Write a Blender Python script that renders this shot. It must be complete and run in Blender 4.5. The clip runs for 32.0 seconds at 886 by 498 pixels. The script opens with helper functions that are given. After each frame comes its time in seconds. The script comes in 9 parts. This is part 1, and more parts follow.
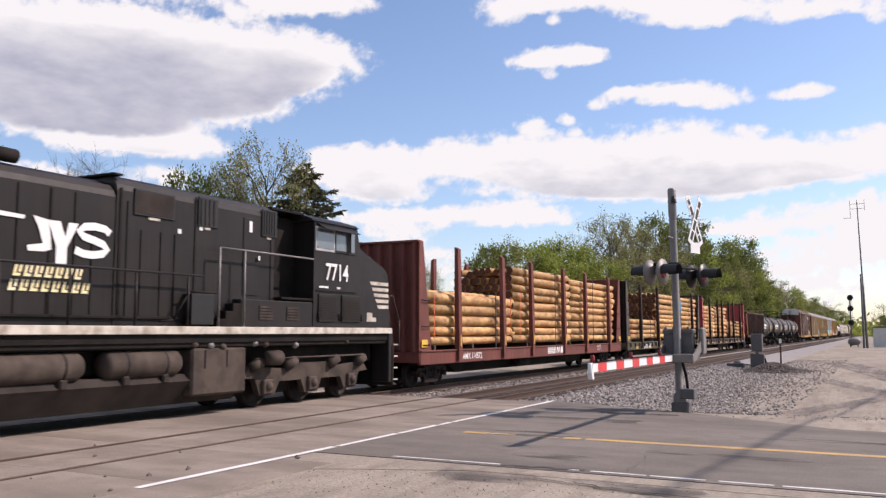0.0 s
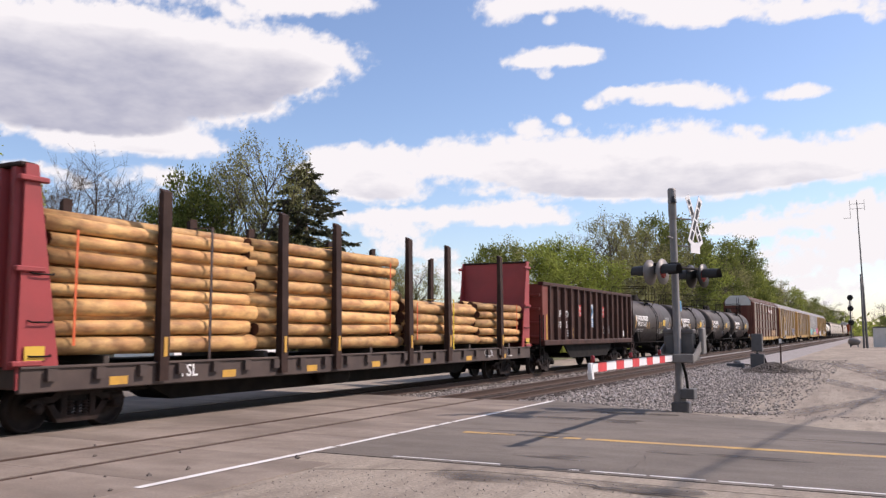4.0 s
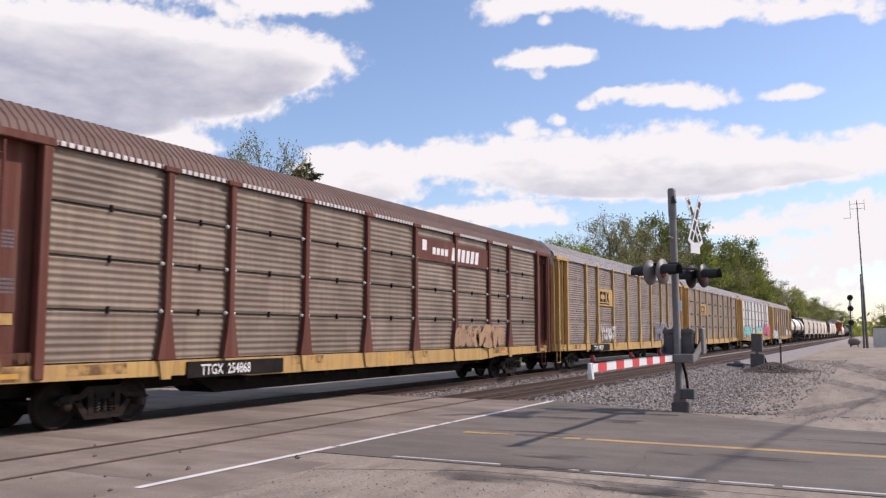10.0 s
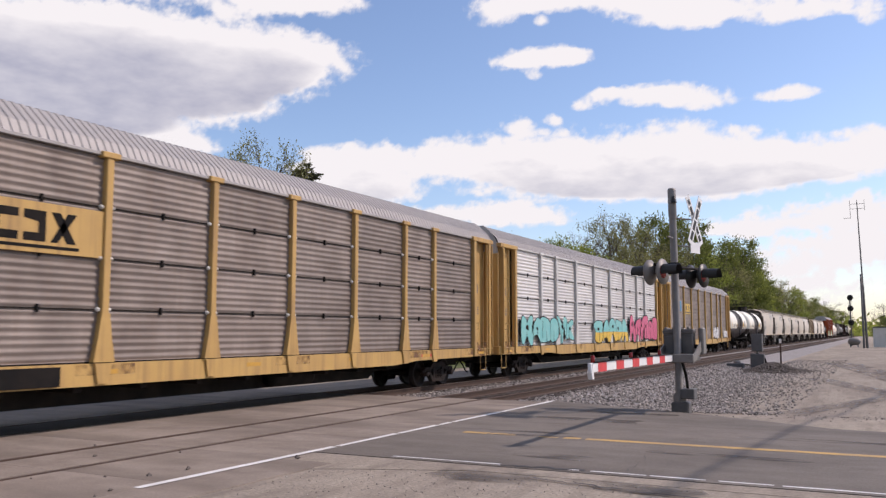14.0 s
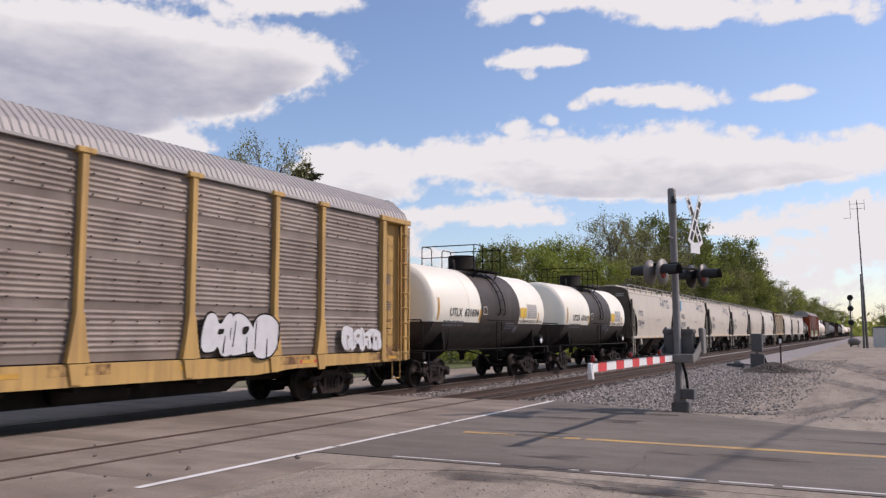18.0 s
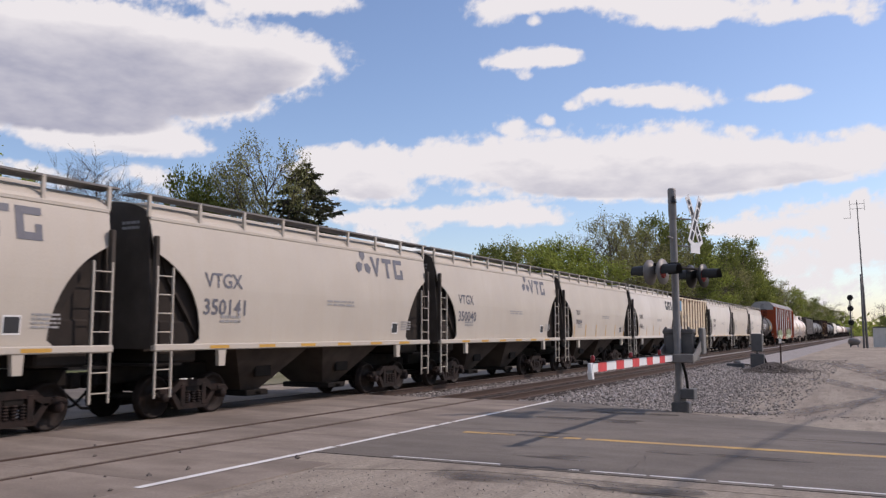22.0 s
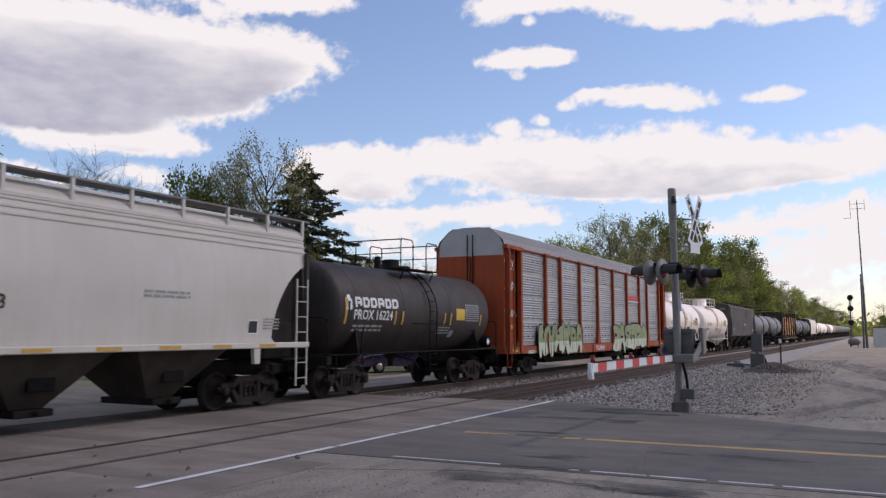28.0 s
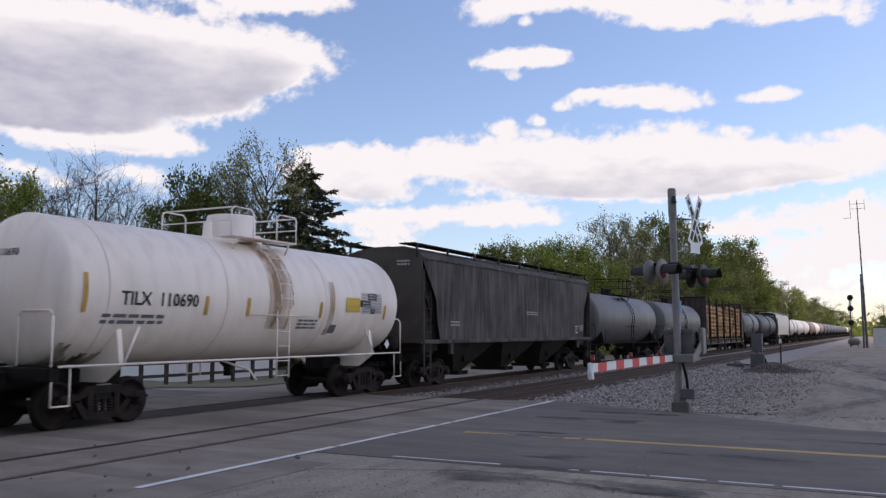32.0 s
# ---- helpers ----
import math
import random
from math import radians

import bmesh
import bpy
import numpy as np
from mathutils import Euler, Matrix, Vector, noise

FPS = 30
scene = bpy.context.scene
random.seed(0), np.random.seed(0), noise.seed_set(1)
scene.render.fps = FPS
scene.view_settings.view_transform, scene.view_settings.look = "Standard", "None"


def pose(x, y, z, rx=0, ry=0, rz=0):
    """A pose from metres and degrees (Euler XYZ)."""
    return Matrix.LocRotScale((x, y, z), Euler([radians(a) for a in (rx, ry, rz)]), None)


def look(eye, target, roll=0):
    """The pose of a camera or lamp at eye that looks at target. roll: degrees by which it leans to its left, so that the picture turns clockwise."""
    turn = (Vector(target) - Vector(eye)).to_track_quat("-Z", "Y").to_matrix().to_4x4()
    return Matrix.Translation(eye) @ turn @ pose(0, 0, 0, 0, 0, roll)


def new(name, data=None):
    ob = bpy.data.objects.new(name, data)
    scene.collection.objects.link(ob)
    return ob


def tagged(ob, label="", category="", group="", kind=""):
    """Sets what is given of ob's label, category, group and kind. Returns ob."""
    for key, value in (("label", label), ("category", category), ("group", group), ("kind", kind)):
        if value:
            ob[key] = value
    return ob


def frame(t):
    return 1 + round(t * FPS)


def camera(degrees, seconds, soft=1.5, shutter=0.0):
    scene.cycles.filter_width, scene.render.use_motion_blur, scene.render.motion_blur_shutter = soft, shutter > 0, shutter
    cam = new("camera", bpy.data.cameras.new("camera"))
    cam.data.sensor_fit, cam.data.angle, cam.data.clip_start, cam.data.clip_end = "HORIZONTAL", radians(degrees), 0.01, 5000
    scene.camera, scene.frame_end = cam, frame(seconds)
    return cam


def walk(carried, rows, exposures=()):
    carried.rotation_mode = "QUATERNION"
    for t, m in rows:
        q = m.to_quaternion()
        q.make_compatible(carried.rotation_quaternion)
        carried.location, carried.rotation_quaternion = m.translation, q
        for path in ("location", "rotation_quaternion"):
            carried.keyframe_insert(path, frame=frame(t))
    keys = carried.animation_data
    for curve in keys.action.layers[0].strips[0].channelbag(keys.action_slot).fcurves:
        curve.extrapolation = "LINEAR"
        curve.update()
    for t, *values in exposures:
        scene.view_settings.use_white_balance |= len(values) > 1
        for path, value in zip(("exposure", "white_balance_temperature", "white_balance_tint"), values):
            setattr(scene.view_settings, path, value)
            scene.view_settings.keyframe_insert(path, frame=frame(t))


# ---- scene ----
# A static camera beside a level crossing. x = 0 is the camera, the rails run along y, rail tops lie at z = 0.
SECONDS = 32.0
SPEED = 15.75
TRACK_X = -14.75
NEAR_TRACK_X = -10.68
cam = camera(55.21, SECONDS, soft=1.35, shutter=0.1)
EYE = pose(0, 0, 1.85, 95.597, 0, 27.3025)
walk(cam, [(0, EYE), (SECONDS, EYE)], exposures=[(0, 0.24, 6850, 20), (14, 0.2, 6850, 20), (17, 0.05, 6850, 20), (24, 0.05, 6850, 20), (26.5, 0.08, 6900, 20), (29.5, 0.25, 6950, 21), (SECONDS, 0.24, 6950, 21)])

# ---- daylight ----
SUN_TO = Vector((0.77, 0.64, 0.92)).normalized()
world = bpy.data.worlds.new("sky")
scene.world = world
world.use_nodes = True
wt = world.node_tree
sky = wt.nodes.new("ShaderNodeTexSky")
sky.sky_type = "NISHITA"
sky.sun_disc = False
sky.sun_elevation = math.asin(SUN_TO.z)
sky.sun_rotation = math.atan2(SUN_TO.x, SUN_TO.y)
sky.air_density, sky.dust_density, sky.ozone_density = 1.0, 0.6, 4.0
wt.nodes["Background"].inputs[1].default_value = 0.145
wt.links.new(sky.outputs[0], wt.nodes["Background"].inputs[0])
sun = new("sun", bpy.data.lights.new("sun", "SUN"))
sun.data.energy, sun.data.angle, sun.data.color = 4.4, radians(0.53), (1.0, 0.915, 0.85)
sun.matrix_basis = look(SUN_TO * 50, (0, 0, 0))


# ---- materials ----
def shade(name, base, rough=0.6, metal=0.0, second=None, scale=3.0, amount=0.5, grain=40.0, grain_amount=0.12,
          bump=0.1, stretch=(1, 1, 1), vary=0.0, streak=None, streak_amount=0.0, streak_scale=(6, 6, 0.35), spec=0.4):
    """A surface with large patches of a second colour, fine grain, optional downward streaks and relief."""
    m = bpy.data.materials.new(name)
    m.use_nodes = True
    t = m.node_tree
    n, link = t.nodes, t.links.new
    b = n["Principled BSDF"]
    b.inputs["Roughness"].default_value = rough
    b.inputs["Metallic"].default_value = metal
    b.inputs["Specular IOR Level"].default_value = spec
    co = n.new("ShaderNodeTexCoord")
    info = n.new("ShaderNodeObjectInfo")
    off = n.new("ShaderNodeVectorMath")
    off.operation = "MULTIPLY_ADD"
    link(info.outputs["Random"], off.inputs[0])
    off.inputs[1].default_value = (17.3, 9.1, 5.7)
    link(co.outputs["Object"], off.inputs[2])

    def fractal(size, detail, factor=(1, 1, 1)):
        mp = n.new("ShaderNodeMapping")
        link(off.outputs[0], mp.inputs[0])
        mp.inputs["Scale"].default_value = factor
        nz = n.new("ShaderNodeTexNoise")
        nz.inputs["Scale"].default_value, nz.inputs["Detail"].default_value = size, detail
        link(mp.outputs[0], nz.inputs["Vector"])
        return nz.outputs["Fac"]

    def ramp(src, lo, hi, top):
        r = n.new("ShaderNodeMapRange")
        r.inputs["From Min"].default_value, r.inputs["From Max"].default_value = lo, hi
        r.inputs["To Max"].default_value = top
        link(src, r.inputs["Value"])
        return r.outputs["Result"]

    def blend(fac, a, c, mode="MIX"):
        mx = n.new("ShaderNodeMix")
        mx.data_type, mx.blend_type = "RGBA", mode
        link(fac, mx.inputs["Factor"])
        if isinstance(a, tuple):
            mx.inputs["A"].default_value = (*a, 1)
        else:
            link(a, mx.inputs["A"])
        mx.inputs["B"].default_value = (*c, 1)
        return mx.outputs["Result"]

    second = second or tuple(c * 0.7 for c in base)
    col = blend(ramp(fractal(scale, 5, stretch), 0.38, 0.68, amount), base, second)
    if streak:
        col = blend(ramp(fractal(1.0, 4, streak_scale), 0.45, 0.72, streak_amount), col, streak)
    g = fractal(grain, 3)
    col = blend(ramp(g, 0.35, 0.75, grain_amount), col, tuple(c * 0.35 for c in base), "MIX")
    if vary:
        hs = n.new("ShaderNodeHueSaturation")
        link(ramp(info.outputs["Random"], 0, 1, 2 * vary), hs.inputs["Value"])
        ad = n.new("ShaderNodeMath")
        ad.operation = "ADD"
        link(ramp(info.outputs["Random"], 0, 1, 2 * vary), ad.inputs[0])
        ad.inputs[1].default_value = 1 - vary
        link(ad.outputs[0], hs.inputs["Value"])
        link(col, hs.inputs["Color"])
        col = hs.outputs["Color"]
    link(col, b.inputs["Base Color"])
    if bump:
        bp = n.new("ShaderNodeBump")
        bp.inputs["Strength"].default_value, bp.inputs["Distance"].default_value = bump, 0.02
        link(g, bp.inputs["Height"])
        link(bp.outputs[0], b.inputs["Normal"])
    rr = n.new("ShaderNodeMapRange")
    rr.inputs["To Min"].default_value, rr.inputs["To Max"].default_value = max(0.05, rough - 0.12), min(1, rough + 0.12)
    link(fractal(scale * 2.3, 3), rr.inputs["Value"])
    link(rr.outputs[0], b.inputs["Roughness"])
    return m


GRIME = (0.06, 0.05, 0.04)
BLACK_TANK = shade("black_tank_paint", (0.036, 0.0275, 0.024), 0.6, second=(0.06, 0.046, 0.039), scale=0.8, amount=0.7, streak=(0.075, 0.06, 0.052), streak_amount=0.4, bump=0.03, spec=0.3)
WHITE_TANK = shade("white_tank_paint", (0.92, 0.805, 0.705), 0.4, second=(0.8, 0.72, 0.63), scale=0.6, amount=0.45, streak=(0.55, 0.43, 0.31), streak_amount=0.28, streak_scale=(3, 3, 0.25), bump=0.03)
CREAM_TANK = shade("cream_tank_paint", (0.86, 0.82, 0.7), 0.4, second=(0.78, 0.72, 0.6), scale=0.8, amount=0.5, bump=0.02)
GREY_TANK = shade("grey_tank_paint", (0.13, 0.122, 0.12), 0.5, second=(0.11, 0.103, 0.1), scale=0.7, amount=0.6, streak=GRIME, streak_amount=0.5)
RED_TANK = shade("faded_red_tank_paint", (0.3, 0.17, 0.14), 0.55, second=(0.2, 0.12, 0.1), scale=0.7)
DARK_TANK = shade("dark_tank_paint", (0.06, 0.058, 0.06), 0.5, second=(0.035, 0.033, 0.033), scale=0.7)
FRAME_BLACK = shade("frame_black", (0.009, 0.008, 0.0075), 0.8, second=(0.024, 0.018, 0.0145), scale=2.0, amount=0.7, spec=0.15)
TRUCK_STEEL = shade("truck_steel", (0.014, 0.0095, 0.008), 0.75, second=(0.034, 0.02, 0.0155), scale=4.0, amount=0.8, bump=0.3, spec=0.2)
WHEEL_STEEL = shade("wheel_steel", (0.014, 0.01, 0.0085), 0.65, metal=0.2, second=(0.032, 0.02, 0.015), scale=5.0, spec=0.2)
TREAD_STEEL = shade("rail_steel", (0.22, 0.18, 0.15), 0.4, metal=0.7, second=(0.2, 0.11, 0.07), scale=6.0)
RAIL_RUST = shade("rail_rust", (0.07, 0.041, 0.029), 0.85, second=(0.05, 0.032, 0.024), scale=5.0, bump=0.3)
HOPPER_GREY = shade("hopper_light_grey", (0.515, 0.46, 0.385), 0.55, second=(0.43, 0.375, 0.31), scale=0.6, amount=0.5, streak=(0.48, 0.41, 0.32), streak_amount=0.4, streak_scale=(4, 4, 0.25), bump=0.03)
HOPPER_WHITE = shade("hopper_white", (0.61, 0.56, 0.495), 0.5, second=(0.5, 0.445, 0.375), scale=0.6, amount=0.5, streak=(0.55, 0.47, 0.37), streak_amount=0.35, bump=0.03)
HOPPER_TAN = shade("hopper_rusty_tan", (0.6, 0.505, 0.35), 0.65, second=(0.44, 0.34, 0.23), scale=0.7, amount=0.6, streak=(0.34, 0.21, 0.12), streak_amount=0.6, bump=0.05)
# ribs coloured dark brown for the shade along them; also brown walk posts
RIB_SHADE_BROWN = shade("shade_brown_rib", (0.19, 0.125, 0.08), 0.8, second=(0.09, 0.055, 0.036), scale=1.5, amount=0.8, spec=0.2)
HOPPER_DARK = shade("hopper_sooty_grey", (0.034, 0.029, 0.027), 0.75, second=(0.095, 0.084, 0.078), scale=0.7, amount=0.9, streak=(0.17, 0.15, 0.14), streak_amount=0.6, streak_scale=(5, 5, 0.5), bump=0.05, spec=0.2)
# shade inside the cut-away ends as colour; also dark running boards
HOPPER_SHADE = shade("recess_shade_dark", (0.026, 0.021, 0.018), 0.85, second=(0.055, 0.043, 0.035), scale=1.2, amount=0.6, spec=0.15)
# body-coloured hopper ends, with the shade between cars put into the colour
HOPPER_END = shade("shaded_end_sheet", (0.06, 0.049, 0.041), 0.8, second=(0.11, 0.094, 0.08), scale=1.0, amount=0.7, spec=0.2)
HOPPER_BAY = shade("dark_brown_hopper_bay", (0.065, 0.05, 0.041), 0.85, second=(0.024, 0.018, 0.015), scale=1.4, amount=0.7, spec=0.2)
GONDOLA_BROWN = shade("gondola_brown", (0.034, 0.0135, 0.0095), 0.65, second=(0.066, 0.027, 0.019), scale=1.6, amount=0.8, streak=(0.12, 0.058, 0.04), streak_amount=0.5, bump=0.05, spec=0.25)
GONDOLA_RED = shade("gondola_oxide_red", (0.2, 0.05, 0.034), 0.65, second=(0.12, 0.034, 0.026), scale=0.9, amount=0.6)
FLAT_RED = shade("flatcar_oxide_red", (0.185, 0.056, 0.043), 0.7, second=(0.115, 0.04, 0.032), scale=1.2, amount=0.7, streak=(0.085, 0.04, 0.032), streak_amount=0.6, bump=0.05, spec=0.25)
FLAT_BROWN = shade("flatcar_dark_brown", (0.058, 0.04, 0.034), 0.7, second=(0.1, 0.07, 0.055), scale=1.5, amount=0.7, bump=0.08)
FLAT_GREEN = shade("flatcar_faded_green_grey", (0.105, 0.1, 0.065), 0.8, second=(0.04, 0.028, 0.021), scale=2.6, amount=0.9, bump=0.08, spec=0.2)
BRIGHT_RED = shade("bulkhead_red", (0.34, 0.05, 0.05), 0.55, second=(0.22, 0.04, 0.04), scale=1.5)
YELLOW = shade("rack_yellow", (0.54, 0.34, 0.115), 0.6, second=(0.42, 0.26, 0.1), scale=1.3, amount=0.6, streak=(0.24, 0.14, 0.07), streak_amount=0.6, spec=0.3)
RACK_BROWN = shade("rack_red_brown", (0.13, 0.04, 0.028), 0.7, second=(0.085, 0.03, 0.022), scale=1.3, amount=0.6, streak=(0.2, 0.105, 0.07), streak_amount=0.45, spec=0.25)
RACK_ORANGE = shade("rack_orange_red", (0.36, 0.062, 0.016), 0.6, second=(0.25, 0.045, 0.015), scale=1.1, amount=0.5, streak=(0.15, 0.04, 0.02), streak_amount=0.45, spec=0.25)
PANEL_TAN = shade("panel_weathered_tan", (0.235, 0.186, 0.14), 0.6, metal=0.1, second=(0.13, 0.096, 0.073), scale=1.0, amount=0.8, streak=(0.16, 0.105, 0.07), streak_amount=0.6, vary=0.14, bump=0.05)
PANEL_GREY = shade("panel_weathered_grey", (0.24, 0.198, 0.17), 0.6, metal=0.15, second=(0.13, 0.1, 0.084), scale=1.0, amount=0.75, streak=(0.2, 0.15, 0.12), streak_amount=0.5, vary=0.1, bump=0.05)
PANEL_WHITE = shade("panel_pale", (0.6, 0.58, 0.55), 0.5, metal=0.2, second=(0.48, 0.45, 0.42), scale=1.0, amount=0.6, vary=0.08)
PANEL_SILVER = shade("panel_galvanised", (0.4, 0.385, 0.38), 0.42, metal=0.6, second=(0.31, 0.3, 0.29), scale=1.4, amount=0.7, streak=(0.34, 0.29, 0.25), streak_amount=0.4, vary=0.1)
ROOF_GREY = shade("rack_roof_galvanised", (0.36, 0.335, 0.32), 0.6, metal=0.1, second=(0.32, 0.3, 0.285), scale=0.9)
ROOF_BROWN = shade("rack_roof_rusty", (0.155, 0.094, 0.074), 0.7, second=(0.1, 0.06, 0.047), scale=0.9)
END_WHITE = shade("end_door_white", (0.66, 0.65, 0.62), 0.5, second=(0.5, 0.47, 0.43), scale=1.5)
END_GREY = shade("end_door_grey", (0.42, 0.41, 0.4), 0.5, second=(0.33, 0.31, 0.3), scale=1.5)
LOCO_BLACK = shade("locomotive_black", (0.014, 0.0115, 0.0108), 0.5, second=(0.026, 0.021, 0.019), scale=1.0, amount=0.6, streak=(0.034, 0.027, 0.024), streak_amount=0.25, bump=0.03, spec=0.22)
LOCO_SOOT = shade("locomotive_sooty_tank", (0.022, 0.017, 0.0145), 0.8, second=(0.05, 0.038, 0.031), scale=1.5, amount=0.7, spec=0.2)
LOCO_DUST = shade("locomotive_dusty_underframe", (0.085, 0.064, 0.052), 0.85, second=(0.032, 0.025, 0.021), scale=2.2, amount=0.85, spec=0.2)
LOCO_WHITE = shade("worn_white_stripe", (0.62, 0.57, 0.48), 0.6, second=(0.2, 0.15, 0.11), scale=3.2, amount=0.75)
WINDOW_DARK = shade("cab_window_glass", (0.012, 0.014, 0.016), 0.08, second=(0.02, 0.021, 0.024), bump=0, grain_amount=0, spec=0.5)
# pale tone of the reflected sky is put into this glass colour
CAB_GLASS = shade("pale_cab_glass", (0.1, 0.115, 0.13), 0.06, second=(0.14, 0.15, 0.165), bump=0, grain_amount=0, spec=1.0)
LOGO_GOLD = shade("gold_white_lettering", (0.82, 0.7, 0.34), 0.5, second=(0.8, 0.76, 0.62), scale=2.0, amount=0.6, bump=0)
PAINT_WHITE = shade("white_lettering", (0.78, 0.77, 0.74), 0.6, second=(0.6, 0.58, 0.55), scale=6.0, amount=0.3, bump=0)
PAINT_BLACK = shade("black_lettering", (0.03, 0.03, 0.032), 0.6, bump=0)
PAINT_GREY = shade("slate_logo_paint", (0.14, 0.14, 0.16), 0.6, bump=0)
PAINT_FAINT = shade("faded_white_lettering", (0.34, 0.33, 0.32), 0.65, bump=0)
PAINT_PALE = shade("pale_stencil_panel", (0.6, 0.57, 0.52), 0.65, bump=0)
PAINT_AMBER = shade("amber_reflective_mark", (0.6, 0.33, 0.05), 0.5, second=(0.4, 0.22, 0.06), scale=5, bump=0)
PAINT_OLIVE = shade("yellow_placard", (0.72, 0.46, 0.06), 0.5, bump=0)
PAINT_RED = shade("red_placard", (0.62, 0.06, 0.05), 0.5, bump=0)
PAINT_BLUE = shade("blue_placard", (0.1, 0.3, 0.5), 0.5, bump=0)
PAINT_TEAL = shade("teal_spray_paint", (0.16, 0.48, 0.46), 0.5, second=(0.3, 0.55, 0.52), scale=3, bump=0)
PAINT_PINK = shade("pink_spray_paint", (0.6, 0.1, 0.2), 0.5, second=(0.45, 0.08, 0.15), scale=3, bump=0)
PAINT_LIME = shade("green_spray_paint", (0.25, 0.29, 0.13), 0.5, second=(0.15, 0.19, 0.08), scale=3, amount=0.8, bump=0)
PAINT_MINT = shade("pale_green_spray_paint", (0.5, 0.55, 0.42), 0.5, second=(0.4, 0.46, 0.32), scale=4, bump=0)
PAINT_SILVER = shade("pale_spray_paint", (0.62, 0.62, 0.62), 0.5, second=(0.5, 0.5, 0.52), scale=4, bump=0)
PAINT_APRICOT = shade("faded_apricot_spray_paint", (0.42, 0.25, 0.13), 0.6, second=(0.24, 0.16, 0.1), scale=3, amount=0.9, bump=0)
PAINT_LILAC = shade("lilac_spray_paint", (0.42, 0.37, 0.46), 0.5, second=(0.3, 0.26, 0.33), scale=4, bump=0)
LOG_BARK = shade("peeled_pine_log", (0.64, 0.385, 0.15), 0.7, second=(0.42, 0.2, 0.075), scale=2.6, amount=1.0, stretch=(2.2, 0.45, 2.2), streak=(0.14, 0.06, 0.028), streak_amount=0.7, streak_scale=(5.5, 2.6, 5.5), vary=0.3, grain=30, grain_amount=0.3, bump=0.3)
LOG_END = shade("sawn_log_end", (0.085, 0.038, 0.026), 0.9, second=(0.16, 0.075, 0.045), scale=4, amount=0.7, spec=0.15)
BULK_DARK = shade("near_black_bulkhead", (0.018, 0.013, 0.011), 0.85, second=(0.035, 0.025, 0.02), scale=1.5, spec=0.15)
STAKE_BROWN = shade("dark_stake_paint", (0.03, 0.0165, 0.013), 0.75, second=(0.06, 0.034, 0.026), scale=2.0, amount=0.7, spec=0.2)
STRAP = shade("yellow_webbing_strap", (0.7, 0.5, 0.05), 0.7, bump=0)
STRAP_DARK = shade("dark_chain", (0.06, 0.04, 0.035), 0.6, bump=0)
GALV = shade("galvanised_steel", (0.2, 0.187, 0.175), 0.55, metal=0.25, second=(0.13, 0.12, 0.11), scale=5)
CASE_GREY = shade("equipment_grey", (0.1, 0.098, 0.098), 0.6, second=(0.07, 0.068, 0.067), scale=4)
SIGN_WHITE = shade("sign_white", (0.78, 0.78, 0.77), 0.5, second=(0.68, 0.67, 0.65), scale=5, bump=0)
GATE_RED = shade("gate_red", (0.66, 0.04, 0.045), 0.5, bump=0)
LAMP_BLACK = shade("lamp_hood_black", (0.012, 0.012, 0.012), 0.45, bump=0)
LENS_RED = shade("red_lens", (0.22, 0.01, 0.01), 0.15, bump=0)
TIE_WOOD = shade("creosoted_tie", (0.065, 0.05, 0.04), 0.9, second=(0.12, 0.1, 0.085), scale=4, vary=0.25, bump=0.3, stretch=(0.5, 4, 4))


def worn(name, base, cover, scale, stretch=(1, 1, 1), soft=0.12):
    """Thin worn paint or stain that lets the surface below show through in patches."""
    m = shade(name, base, 0.7, bump=0, scale=scale)
    t = m.node_tree
    co = t.nodes.new("ShaderNodeTexCoord")
    mp = t.nodes.new("ShaderNodeMapping")
    mp.inputs["Scale"].default_value = stretch
    nz = t.nodes.new("ShaderNodeTexNoise")
    nz.inputs["Scale"].default_value, nz.inputs["Detail"].default_value = scale, 6
    mr = t.nodes.new("ShaderNodeMapRange")
    mr.inputs["From Min"].default_value, mr.inputs["From Max"].default_value = 1 - cover - soft, 1 - cover + soft
    t.links.new(co.outputs["Object"], mp.inputs[0])
    t.links.new(mp.outputs[0], nz.inputs["Vector"])
    t.links.new(nz.outputs["Fac"], mr.inputs["Value"])
    t.links.new(mr.outputs[0], t.nodes["Principled BSDF"].inputs["Alpha"])
    return m


RUST_STAIN = worn("rust_stain", (0.2, 0.1, 0.052), 0.48, 2.4, (1, 1, 0.5))
SPILL_STAIN = worn("brown_spill_stain", (0.42, 0.25, 0.12), 0.47, 1.4, (2.2, 2.2, 0.3), 0.22)
SOOT_STAIN = worn("brown_soot_stain", (0.1, 0.042, 0.018), 0.52, 1.5, (1, 1, 0.7), 0.22)
EAVE_RUST = worn("eave_rust", (0.34, 0.19, 0.095), 0.46, 1.1, (2.6, 2.6, 0.3), 0.24)
WORN_WHITE = worn("flaking_white_paint", (0.6, 0.58, 0.56), 0.54, 3.0)
FAINT_GRIME = worn("faint_grime", (0.15, 0.115, 0.09), 0.36, 1.3, (1, 1, 0.4), 0.25)


